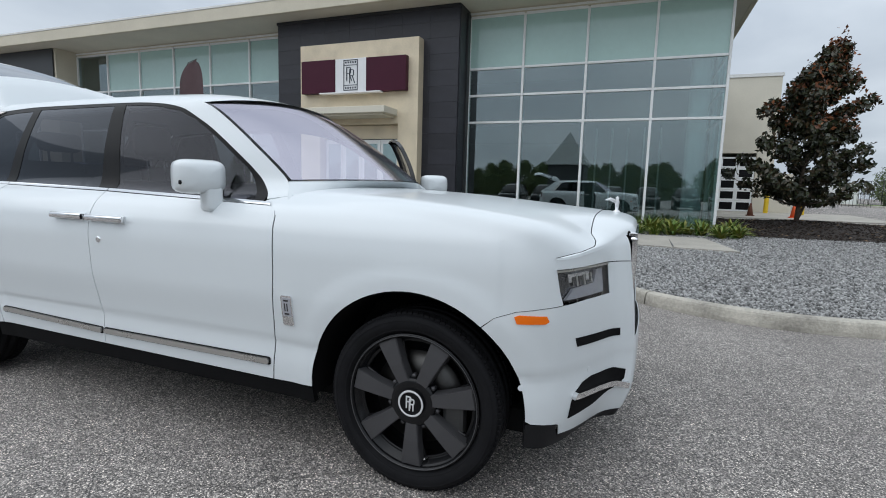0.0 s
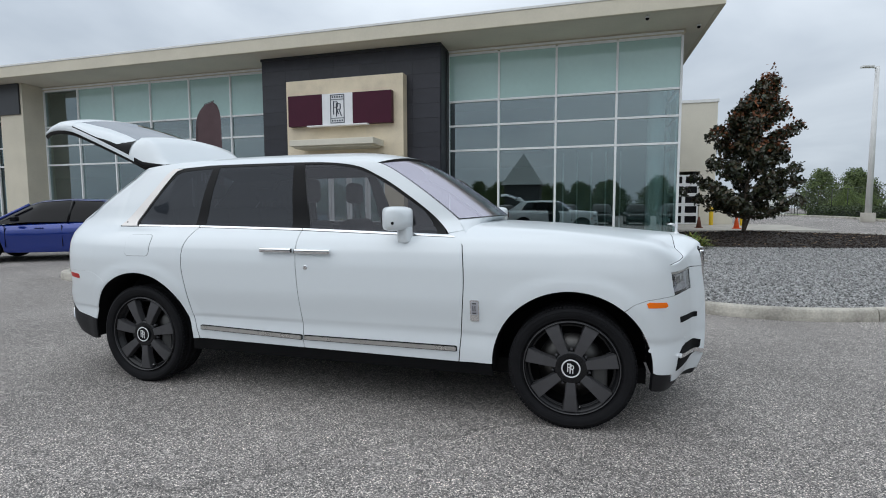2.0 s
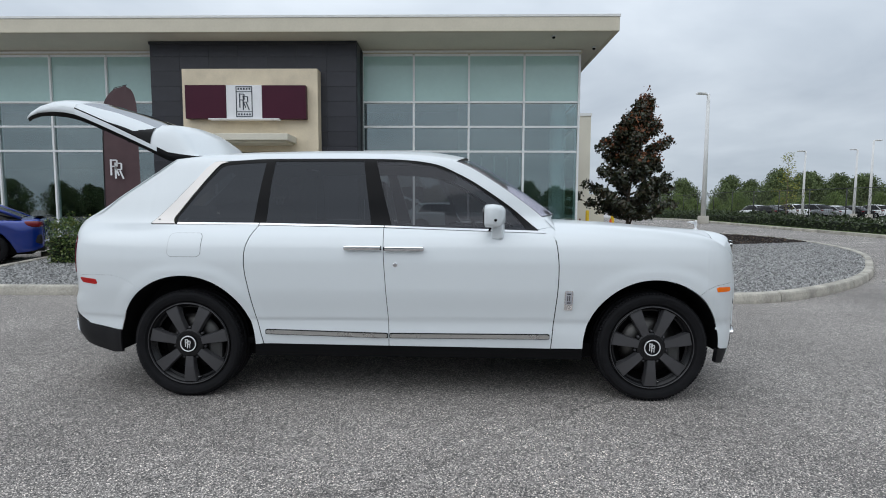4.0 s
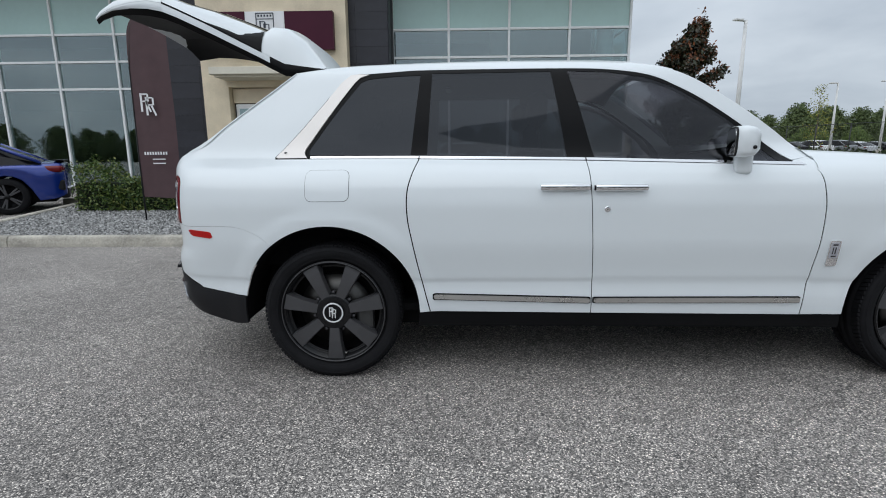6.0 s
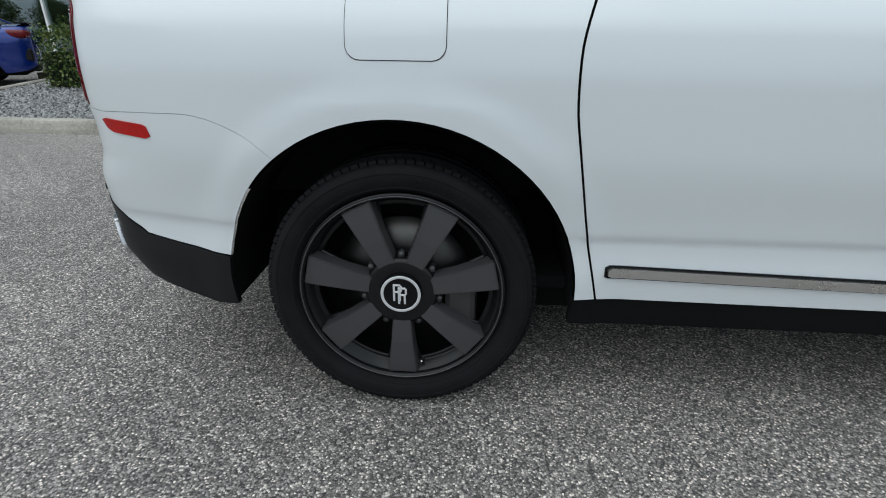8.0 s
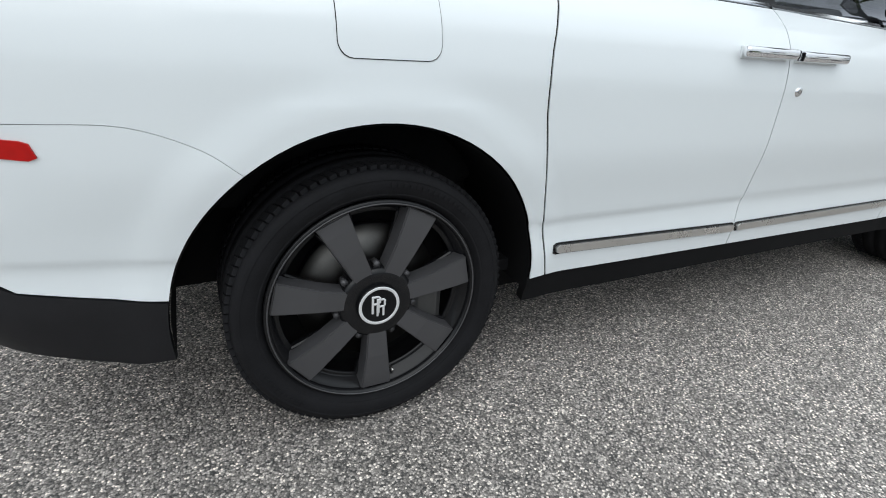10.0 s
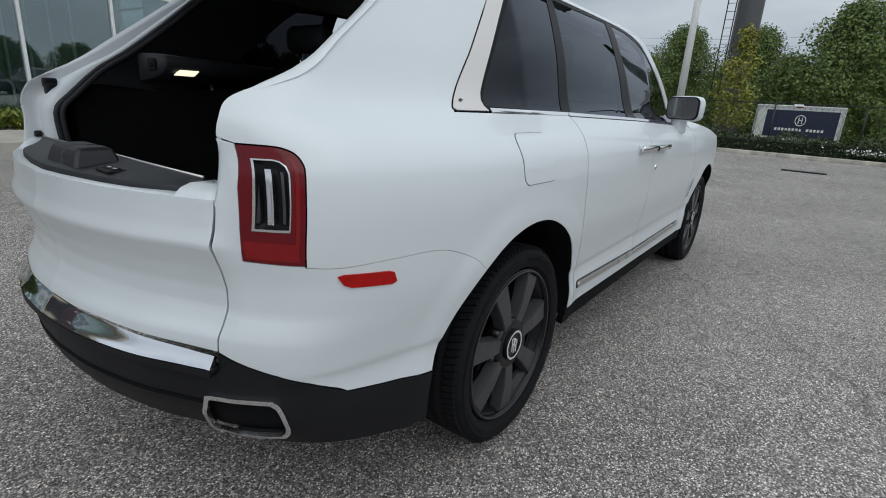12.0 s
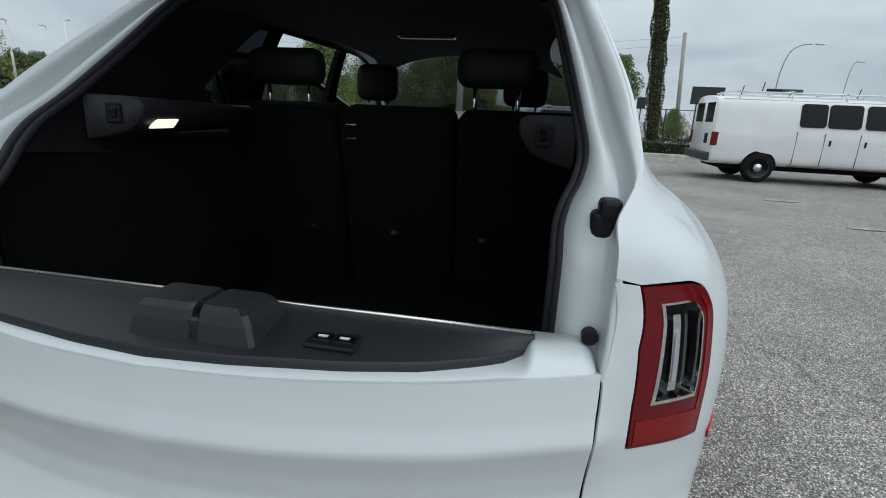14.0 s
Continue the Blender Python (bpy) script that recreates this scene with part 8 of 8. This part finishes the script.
        if not simple:
            box("door_mirror", (0.72, s * 0.98, belt + 0.08), (0.12, 0.20, 0.12), M_GLOSSBLK, car, "black mirror", 0.03, seg=2)
            for x in (-0.75, 0.30):
                box("door_handle", (x, s * 0.915, belt - 0.13), (0.18, 0.03, 0.025), paint, car, "", 0.008)
            for x in (-1.05, -0.15, 0.95):
                box("door_gap", (x, s * 0.912, 0.58), (0.008, 0.02, 0.50), M_DARK, car, "dark door gap")
            box("exhaust", (-2.30, s * 0.42, 0.30), (0.08, 0.12, 0.07), M_SATIN, car, "", 0.02)
    box("lower_grille", (2.24, 0, 0.42), (0.10, 1.0, 0.16), M_DARK, car, "dark grille", 0.02)
    if not simple:
        sp_ = bmesh.new()
        add_box(sp_, (-2.22, 0, belt + 0.10), (0.16, 1.30, 0.025), 0.008)
        part("boot_spoiler", sp_, M_GLOSSBLK, car, "black boot spoiler")
        box("rear_diffuser", (-2.26, 0, 0.36), (0.14, 1.45, 0.20), M_BLACKPL, car, "black diffuser", 0.02)
    for x in wx:
        for s in (-1, 1):
            wheel_simple(0.335, 0.24, M_SPOKE if not simple else M_SATIN, car, x, s * 0.80, 0.335, 5)
    car.matrix_world = at
    return car


saloon(M_BLUE, "bright metallic blue sports saloon parked tail to the kerb", pose(-14.826, 9.477, zg(9.477), 0, 0, 214) @ Matrix.Scale(1.12, 4))
cars = [(M_SILVER, False, "silver saloon in the far car park"), (M_GREY, True, "grey utility car in the far car park"), (M_VANWHITE, True, "white utility car in the far car park"), (M_GLOSSBLK, False, "dark saloon in the far car park")]
kinds = [saloon(m, lb, Matrix(), sv, True) for m, sv, lb in cars]
rng = np.random.default_rng(77)
spots = [(35.0 + 3.2 * k, 59.0 + 0.9 * k) for k in range(9)] + [(40 + 3.3 * k, 70 + 0.8 * k) for k in range(9)]
used = set()
for i, (x, y) in enumerate(spots):
    k = (i * 7 + 3) % 4
    m = pose(x, y, zg(y), 0, 0, 100 + rng.normal(0, 2))
    if k in used:
        c = copy_thing(kinds[k], m)
    else:
        kinds[k].matrix_world = m
        used.add(k)
        c = kinds[k]
    tagged(c, group="cars in the far car park")
# dark cars across the lot behind the camera, seen in the showroom glass
dark = saloon(M_GLOSSBLK, "black utility car parked across the lot", pose(-10.4, -11.5, 0, 0, 0, 90), True, True)
tagged(dark, group="cars across the lot")
for x in (-7.7, -4.9, -2.2, 0.5, 3.3, 6.0):
    tagged(copy_thing(dark, pose(x, -11.5 + 0.3 * math.sin(x), 0, 0, 0, 90)), group="cars across the lot")

# white work van
van = tagged(empty("van"), "white work van with a ladder rack and dirty sills", "van")
sec = [(0.86, 0.42), (0.97, 0.50), (1.0, 0.75), (1.0, 1.10), (0.975, 1.30), (0.93, 1.62), (0.86, 1.93), (0.74, 2.05), (0.4, 2.10), (0.0, 2.115)]
sec = [(v.x, v.y) for v in spline([(a, b, 0) for a, b in sec], 3)]
rows = []
for x, w, zt, zb in [(-2.92, 0.955, 1.0, 0.0), (-2.90, 0.975, 1.0, 0.0), (-2.84, 0.99, 1.0, 0.0), (-1.5, 1.0, 1.0, 0.0), (0.0, 1.0, 1.0, 0.0), (1.2, 1.0, 1.0, 0.0), (1.45, 0.99, 0.985, 0.0), (1.75, 0.97, 0.86, 0.0), (2.15, 0.95, 0.62, 0.0), (2.75, 0.90, 0.56, 0.0), (2.92, 0.80, 0.52, 0.0)]:
    rt = [(x, -w * a, min(z, 0.42 + (z - 0.42) * zt)) for a, z in sec]
    rows.append(rt + [(p[0], -p[1], p[2]) for p in rt[:-1][::-1]])
loft("body", rows, M_VANWHITE, van, "white van body", caps=True, smooth=True)
span("underbody", (-2.6, -0.8, 0.30), (2.7, 0.8, 0.50), M_DARK, van, "dark underbody")
for s in (-1, 1):
    for x in (-1.75, 1.75):
        wheel_simple(0.365, 0.24, M_DARKMETAL, van, x, s * 0.90, 0.365, 0)
        prism("wheel_arch", arc(x, 0.385, 0.405, -5, 185, 20), s * 0.80, s * 0.998, M_DARK, van, "dark wheel arch", axis="y")
    for x0, x1, nm in ((-0.98, -0.44, "side_window"), (-0.36, 0.32, "side_window"), (0.45, 1.11, "cab_window")):
        m = Matrix.Translation(((x0 + x1) / 2, s * 0.925, 1.68)) @ Matrix.Rotation(radians(s * 10.4), 4, "X")
        w_ = (x1 - x0) / 2
        for grow, d0, d1, mm, lb in ((0.0, 0.004, 0.014, M_GLOSSBLK, "dark window"), (0.022, -0.008, 0.010, M_BLACKPL, "black window seal")):
            ob = prism(nm if grow == 0 else "window_seal", rrect(-w_ - grow, -0.26 - grow, w_ + grow, 0.26 + grow, 0.06 + grow), d0 * s, d1 * s, mm, van, lb, axis="y")
            ob.data.transform(m)
    for x in (-1.02, -0.40, 0.37, 1.2):
        box("door_gap", (x, s * 0.999, 0.88), (0.010, 0.012, 0.80), M_DARK, van, "dark door gap")
    for x in (-0.27, 0.50):
        box("door_handle", (x, s * 1.008, 1.05), (0.045, 0.02, 0.14), M_BLACKPL, van, "black handle", 0.006)
    box("tail_lamp", (-2.87, s * 0.935, 1.03), (0.14, 0.12, 0.34), M_RED, van, "red tail lamp", 0.01)
    box("sill_dirt", (0.05, s * 0.968, 0.445), (2.3, 0.02, 0.035), M_BARK, van, "rusty dark sill", 0.008)
    bm = bmesh.new()
    add_box(bm, (0, 0, 0), (0.02, 0.62, 0.50), 0.01, Matrix.Translation((-2.922, s * 0.44, 1.68)))
    part("rear_window", bm, M_GLOSSBLK, van, "dark rear window")
    rod("drip_rail", [(-2.75, s * 0.80, 2.02), (1.2, s * 0.80, 2.02)], 0.012, M_VANWHITE, van, "white drip rail", 6)
    for x in (-1.9, 0.95):
        rod("rack_pin", [(x, s * 0.70, 2.20), (x + 0.04, s * 0.69, 2.44)], 0.012, M_BLACKPL, van, "thin upright pin", 5)
    rod("rack_rail", [(-2.5, s * 0.72, 2.20), (1.2, s * 0.72, 2.20)], 0.022, M_SIGNWHITE, van, "white rack rail")
    for x in (-2.4, -1.2, 0.0, 1.1):
        rod("rack_foot", [(x, s * 0.76, 2.02), (x, s * 0.72, 2.20)], 0.02, M_SIGNWHITE, van, "")
    box("door_mirror", (1.95, s * 1.12, 1.40), (0.10, 0.22, 0.28), M_BLACKPL, van, "black mirror", 0.03)
for x in (-2.4, -1.2, 0.0, 1.1):
    rod("rack_bar", [(x, -0.76, 2.23), (x, 0.76, 2.23)], 0.02, M_SIGNWHITE, van, "white rack bar")
box("rack_clamp", (-1.55, -0.5, 2.27), (0.35, 0.10, 0.07), M_BLACKPL, van, "black clamp", 0.02)
box("rack_clamp", (0.95, -0.6, 2.30), (0.10, 0.10, 0.14), M_BLACKPL, van, "black clamp", 0.02)
box("rear_bumper", (-2.99, 0, 0.58), (0.16, 1.9, 0.20), M_DARKMETAL, van, "dark bumper", 0.03, seg=2)
box("plate_holder", (-2.925, -0.42, 1.02), (0.02, 0.25, 0.26), M_BLACKPL, van, "black panel", 0.01)
van.matrix_world = pose(9.06, -4.77, 0, 0, 0, -90)

# ---- east boundary: kerb, verge, fence, posts ----
eb = [(15.9, -60), (15.9, -20), (15.85, -6), (15.8, 0), (15.8, 6), (15.85, 14), (16.0, 24), (16.3, 34), (16.8, 46), (17.5, 60)]
kerb([(x, y) for x, y in eb[::-1]], "pale concrete kerb along the far side of the road", seg=4.0)
bed("verge", [(x + 0.14, y) for x, y in eb] + [(24.5, 60), (24.5, -60)], 0.10, M_GRASS, "strip of dry mown grass", "grass verge", step=2.5)
fence = tagged(empty("fence"), "black chain-link fence with thin posts", "fence")


def fx(y):
    return 18.7 + 0.00035 * max(0, y) ** 2


def ftop(y):
    """Height of the fence: taller along the car park."""
    return 1.92 + 0.36 * min(max((y - 10) / 8, 0.0), 1.0)


bm = bmesh.new()
ys_ = [-58 + 2.9 * k for k in range(42)]
for y in ys_:
    rod("post", [(fx(y), y, zg(y)), (fx(y), y, zg(y) + ftop(y) + 0.03)], 0.03, M_FENCE, fence, "", 6)
for a, b in zip(ys_, ys_[1:]):
    for ha, hb in ((ftop(a), ftop(b)), (0.15, 0.15)):
        rod("rail", [(fx(a), a, zg(a) + ha), (fx(b), b, zg(b) + hb)], 0.018, M_FENCE, fence, "", 5)
    n = 16
    for k in range(n):
        for sg_ in (1, -1):
            y0 = a + (b - a) * k / n
            y1 = y0 + sg_ * 0.9
            lo_, hi_z = (0.15, min(ftop(y0), ftop(y1)))
            if a <= y1 <= b:
                tube(bm, [(fx(y0), y0, zg(y0) + lo_), (fx(y1), y1, zg(y1) + hi_z)], 0.0045, 3, False)
part("mesh", bm, M_FENCE, fence, "thin wire mesh")

# trailer behind the fence
tr = tagged(empty("trailer"), "white cargo trailer with a dark navy side panel", "trailer")
span("box_body", (21.6, 0.30, 0.42), (24.0, 4.05, 1.92), M_VANWHITE, tr, "white trailer body", 0.03)
span("side_panel", (21.57, 0.52, 0.58), (21.60, 3.55, 1.72), M_NAVY, tr, "navy side panel")
for y in (0.36, 3.98):
    span("corner_post", (21.575, y - 0.05, 0.45), (21.62, y + 0.05, 1.9), M_SATIN, tr, "metal corner post")
span("top_rail", (21.58, 0.3, 1.80), (21.63, 4.05, 1.90), M_SATIN, tr, "metal top rail")
box("red_light", (21.57, 2.2, 1.86), (0.03, 0.30, 0.05), M_RED, tr, "red marker light")
box("roof_vent", (22.6, 2.3, 1.97), (0.4, 0.4, 0.12), M_SIGNWHITE, tr, "white roof vent", 0.04)
bm = bmesh.new()
lathe(bm, [(0.20, 0.0), (0.235, 0.0), (0.235, 0.006), (0.20, 0.006)], 32, Matrix.Translation((21.56, 2.05, 1.30)) @ pose(0, 0, 0, 0, 90, 0), True)
add_box(bm, (21.563, 2.12, 1.30), (0.006, 0.04, 0.26), 0, None)
add_box(bm, (21.563, 1.98, 1.30), (0.006, 0.04, 0.26), 0, None)
add_box(bm, (21.563, 2.05, 1.31), (0.006, 0.15, 0.04), 0, None)
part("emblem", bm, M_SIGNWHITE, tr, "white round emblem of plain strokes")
for k in range(14):
    if k != 8:
        box("text_bar", (21.563, 3.02 - 0.15 * k, 0.90), (0.006, 0.10, 0.11), M_SIGNWHITE, tr)
for y in (1.5, 2.6):
    wheel_simple(0.32, 0.2, M_SATIN, tr, y, 0, 0, 0)
for o in [c for c in tr.children if c.name.startswith("wheel")]:
    o.matrix_local = Matrix.Translation((22.0, 0, 0.32)) @ Matrix.Rotation(radians(90), 4, "Z")
span("trailer_leg", (21.8, 0.5, 0.0), (21.9, 0.6, 0.45), M_DARKMETAL, tr)
span("trailer_leg", (21.8, 3.7, 0.0), (21.9, 3.8, 0.45), M_DARKMETAL, tr)

tr.matrix_world = Matrix.Translation((0, 2.15, 0)) @ Matrix.Diagonal((1, 0.875, 1, 1)) @ Matrix.Translation((0, -2.15, 0))

# billboard column with its ladder
bb = tagged(empty("billboard_column"), "thick dark steel billboard column with a ladder", "billboard")
turned("column", [(0.62, 0.0), (0.62, 16.0), (0.0, 16.0)], M_DARKMETAL, bb, "", 32, Matrix.Translation((26.5, 5.6, 0)))
for y in (6.22, 6.62):
    rod("ladder_rail", [(26.1, y, 2.0), (26.1, y, 16)], 0.03, M_DARKMETAL, bb, "", 5)
for k in range(34):
    rod("rung", [(26.1, 6.22, 2.2 + 0.4 * k), (26.1, 6.62, 2.2 + 0.4 * k)], 0.015, M_DARKMETAL, bb, "", 4)
span("billboard_face", (25.7, -1.5, 16), (26.2, 12.5, 20.5), M_DARKMETAL, bb, "dark back of the hoarding")
for k in range(6):
    span("catwalk_brace", (24.8, -1.2 + 2.6 * k, 15.8), (27.0, -1.1 + 2.6 * k, 15.9), M_DARKMETAL, bb)


def lamp_post(x, y, h, r, arm, label, curve=False):
    z = zg(y)
    lp = tagged(empty("lamp_post", pose(x, y, z)), label, "lamp post")
    turned("foot", [(0.0, 0.55), (r * 2.1, 0.55), (r * 2.2, 0.0)], M_CONC, lp, "concrete foot", 20)
    if curve:
        rod("shaft", [tuple(v) for v in spline([(0, 0, 0), (0, 0, h * 0.55), (0.06 * arm[0], 0.06 * arm[1], h * 0.76), (0.25 * arm[0], 0.25 * arm[1], h * 0.92), (0.6 * arm[0], 0.6 * arm[1], h * 0.985), (arm[0], arm[1], h)], 5)], r * 0.42, mat("weathered_lamp_steel", (0.30, 0.30, 0.31), 0.5, var=0.1), lp, "curved shaft", 8)
    else:
        rod("shaft", [(0, 0, 0), (0, 0, h)], [r, r * 0.62], M_POLE, lp, "white tapered shaft", 12)
        rod("arm", [(0, 0, h - 0.06), (arm[0], arm[1], h - 0.02)], r * 0.35, M_POLE, lp, "short arm", 6)
    hd = bmesh.new()
    add_box(hd, (0, 0, 0), (0.62, 0.32, 0.12), 0.03, Matrix.Translation((arm[0] * 1.25, arm[1] * 1.25, h)) @ Matrix.Rotation(math.atan2(arm[1], arm[0]), 4, "Z"), 2)
    part("lantern", hd, M_POLE if not curve else M_SATIN, lp, "flat lantern")
    return lp


lamp_post(15.3, 34.2, 9.0, 0.17, (-0.45, -0.1), "tall white lamp post with a flat lantern by the hedge")
lamp_post(17.95, 6.35, 9.0, 0.17, (-0.45, 0.1), "tall white lamp post with a flat lantern by the fence")
lamp_post(31.0, 47.0, 6.5, 0.12, (-0.35, 0.0), "white lamp post in the far car park")
lamp_post(43.0, 54.0, 8.5, 0.15, (0.4, 0.0), "white lamp post in the far car park")
lamp_post(44.5, 58.0, 8.0, 0.15, (-0.4, 0.0), "white lamp post in the far car park")
lamp_post(40.0, -15.35, 7.7, 0.10, (0.1, -2.0), "curved grey street lamp along the main road", True)
lamp_post(48.0, -24.1, 7.4, 0.08, (0.1, -0.7), "curved grey street lamp along the main road", True)
up = tagged(rod("utility_pole", [(48, -10.36, 0), (48.0, -9.73, 9.55)], [0.22, 0.17], M_WOODPOLE), "leaning grey wooden utility pole", "utility pole")
for k in range(2):
    zt = 9.2 - 0.7 * k
    tagged(rod("overhead_wire", [tuple(v) for v in spline([(48.0, -9.75, zt), (49.0, 6.0, zt - 1.1), (50.0, 22.0, zt - 0.6), (51.0, 40.0, zt)], 6)], 0.009, M_FENCE, None, "", 4), "thin black overhead wire from the utility pole", "cable", "overhead wires")
sgn = tagged(empty("road_sign"), "dark road sign on two posts beyond the fence", "road sign")
span("board", (40, -11.7, 2.9), (40.1, -9.2, 4.3), M_DARKPANEL, sgn, "dark board", 0.02)
for y in (-11.2, -9.7):
    span("post", (40.02, y - 0.05, 0), (40.1, y + 0.05, 2.9), M_DARKMETAL, sgn)
sgn = tagged(empty("road_sign"), "small green road sign beyond the fence", "road sign")
span("board", (48, -20.8, 4.4), (48.1, -18.7, 4.85), mat("green_sign", (0.01, 0.12, 0.07), 0.5), sgn, "green board", 0.02)
span("post", (48.02, -19.8, 0), (48.1, -19.7, 4.4), M_DARKMETAL, sgn)
sgn = tagged(empty("road_sign"), "small dark road sign on a post by the cypress", "road sign")
span("board", (40, -5.75, 2.4), (40.1, -5.05, 3.3), M_DARKPANEL, sgn, "dark board", 0.02)
span("post", (40.02, -5.45, 0), (40.1, -5.37, 2.4), M_DARKMETAL, sgn)
# long low white shed by the far car park
sh = tagged(empty("shed"), "low white shed by the far fence", "building")
span("wall", (13.0, 58.0, 0.3), (19.0, 62.0, 2.5), M_SIGNWHITE, sh, "white wall")
span("roof", (12.8, 57.8, 2.5), (19.2, 62.2, 2.65), M_CAPMETAL, sh, "white roof")
rg = tagged(empty("railing"), "black low railing by the drive", "railing")
for k in range(14):
    rod("baluster", [(13.0 + 0.22 * k, 46.0, zg(46)), (13.0 + 0.22 * k, 46.0, zg(46) + 1.0)], 0.015, M_FENCE, rg, "", 5)
for h in (0.15, 1.0):
    rod("rail", [(12.9, 46.0, zg(46) + h), (16.0, 46.0, zg(46) + h)], 0.025, M_FENCE, rg, "", 5)
# drain grate and road paint
dg = tagged(empty("drain_grate"), "dark iron drain grate in the asphalt", "drain grate")
span("grate_bed", (10.2, 0.85, 0.002), (10.62, 1.85, 0.006), M_DARK, dg, "dark pit")
for k in range(12):
    span("bar", (10.22, 0.87 + 0.083 * k, 0.006), (10.60, 0.90 + 0.083 * k, 0.02), M_DARKMETAL, dg)
pt = mat("worn_white_road_paint", (0.31, 0.31, 0.30), 0.85, var=0.45, vscale=9)
for x0, y0, x1, y1 in ((2.13, -2.95, 2.25, -2.16), (4.66, -2.6, 4.80, -1.97), (11.5, 13.2, 12.4, 13.35), (-19.0, 12.3, -13.4, 12.4), (-19.0, 9.2, -13.2, 9.3)):
    tagged(span("road_marking", (x0, y0, zg(y0) + 0.002), (x1, y1, zg(y0) + 0.006), pt), "worn white painted line on the asphalt", "road marking", kind="structure")
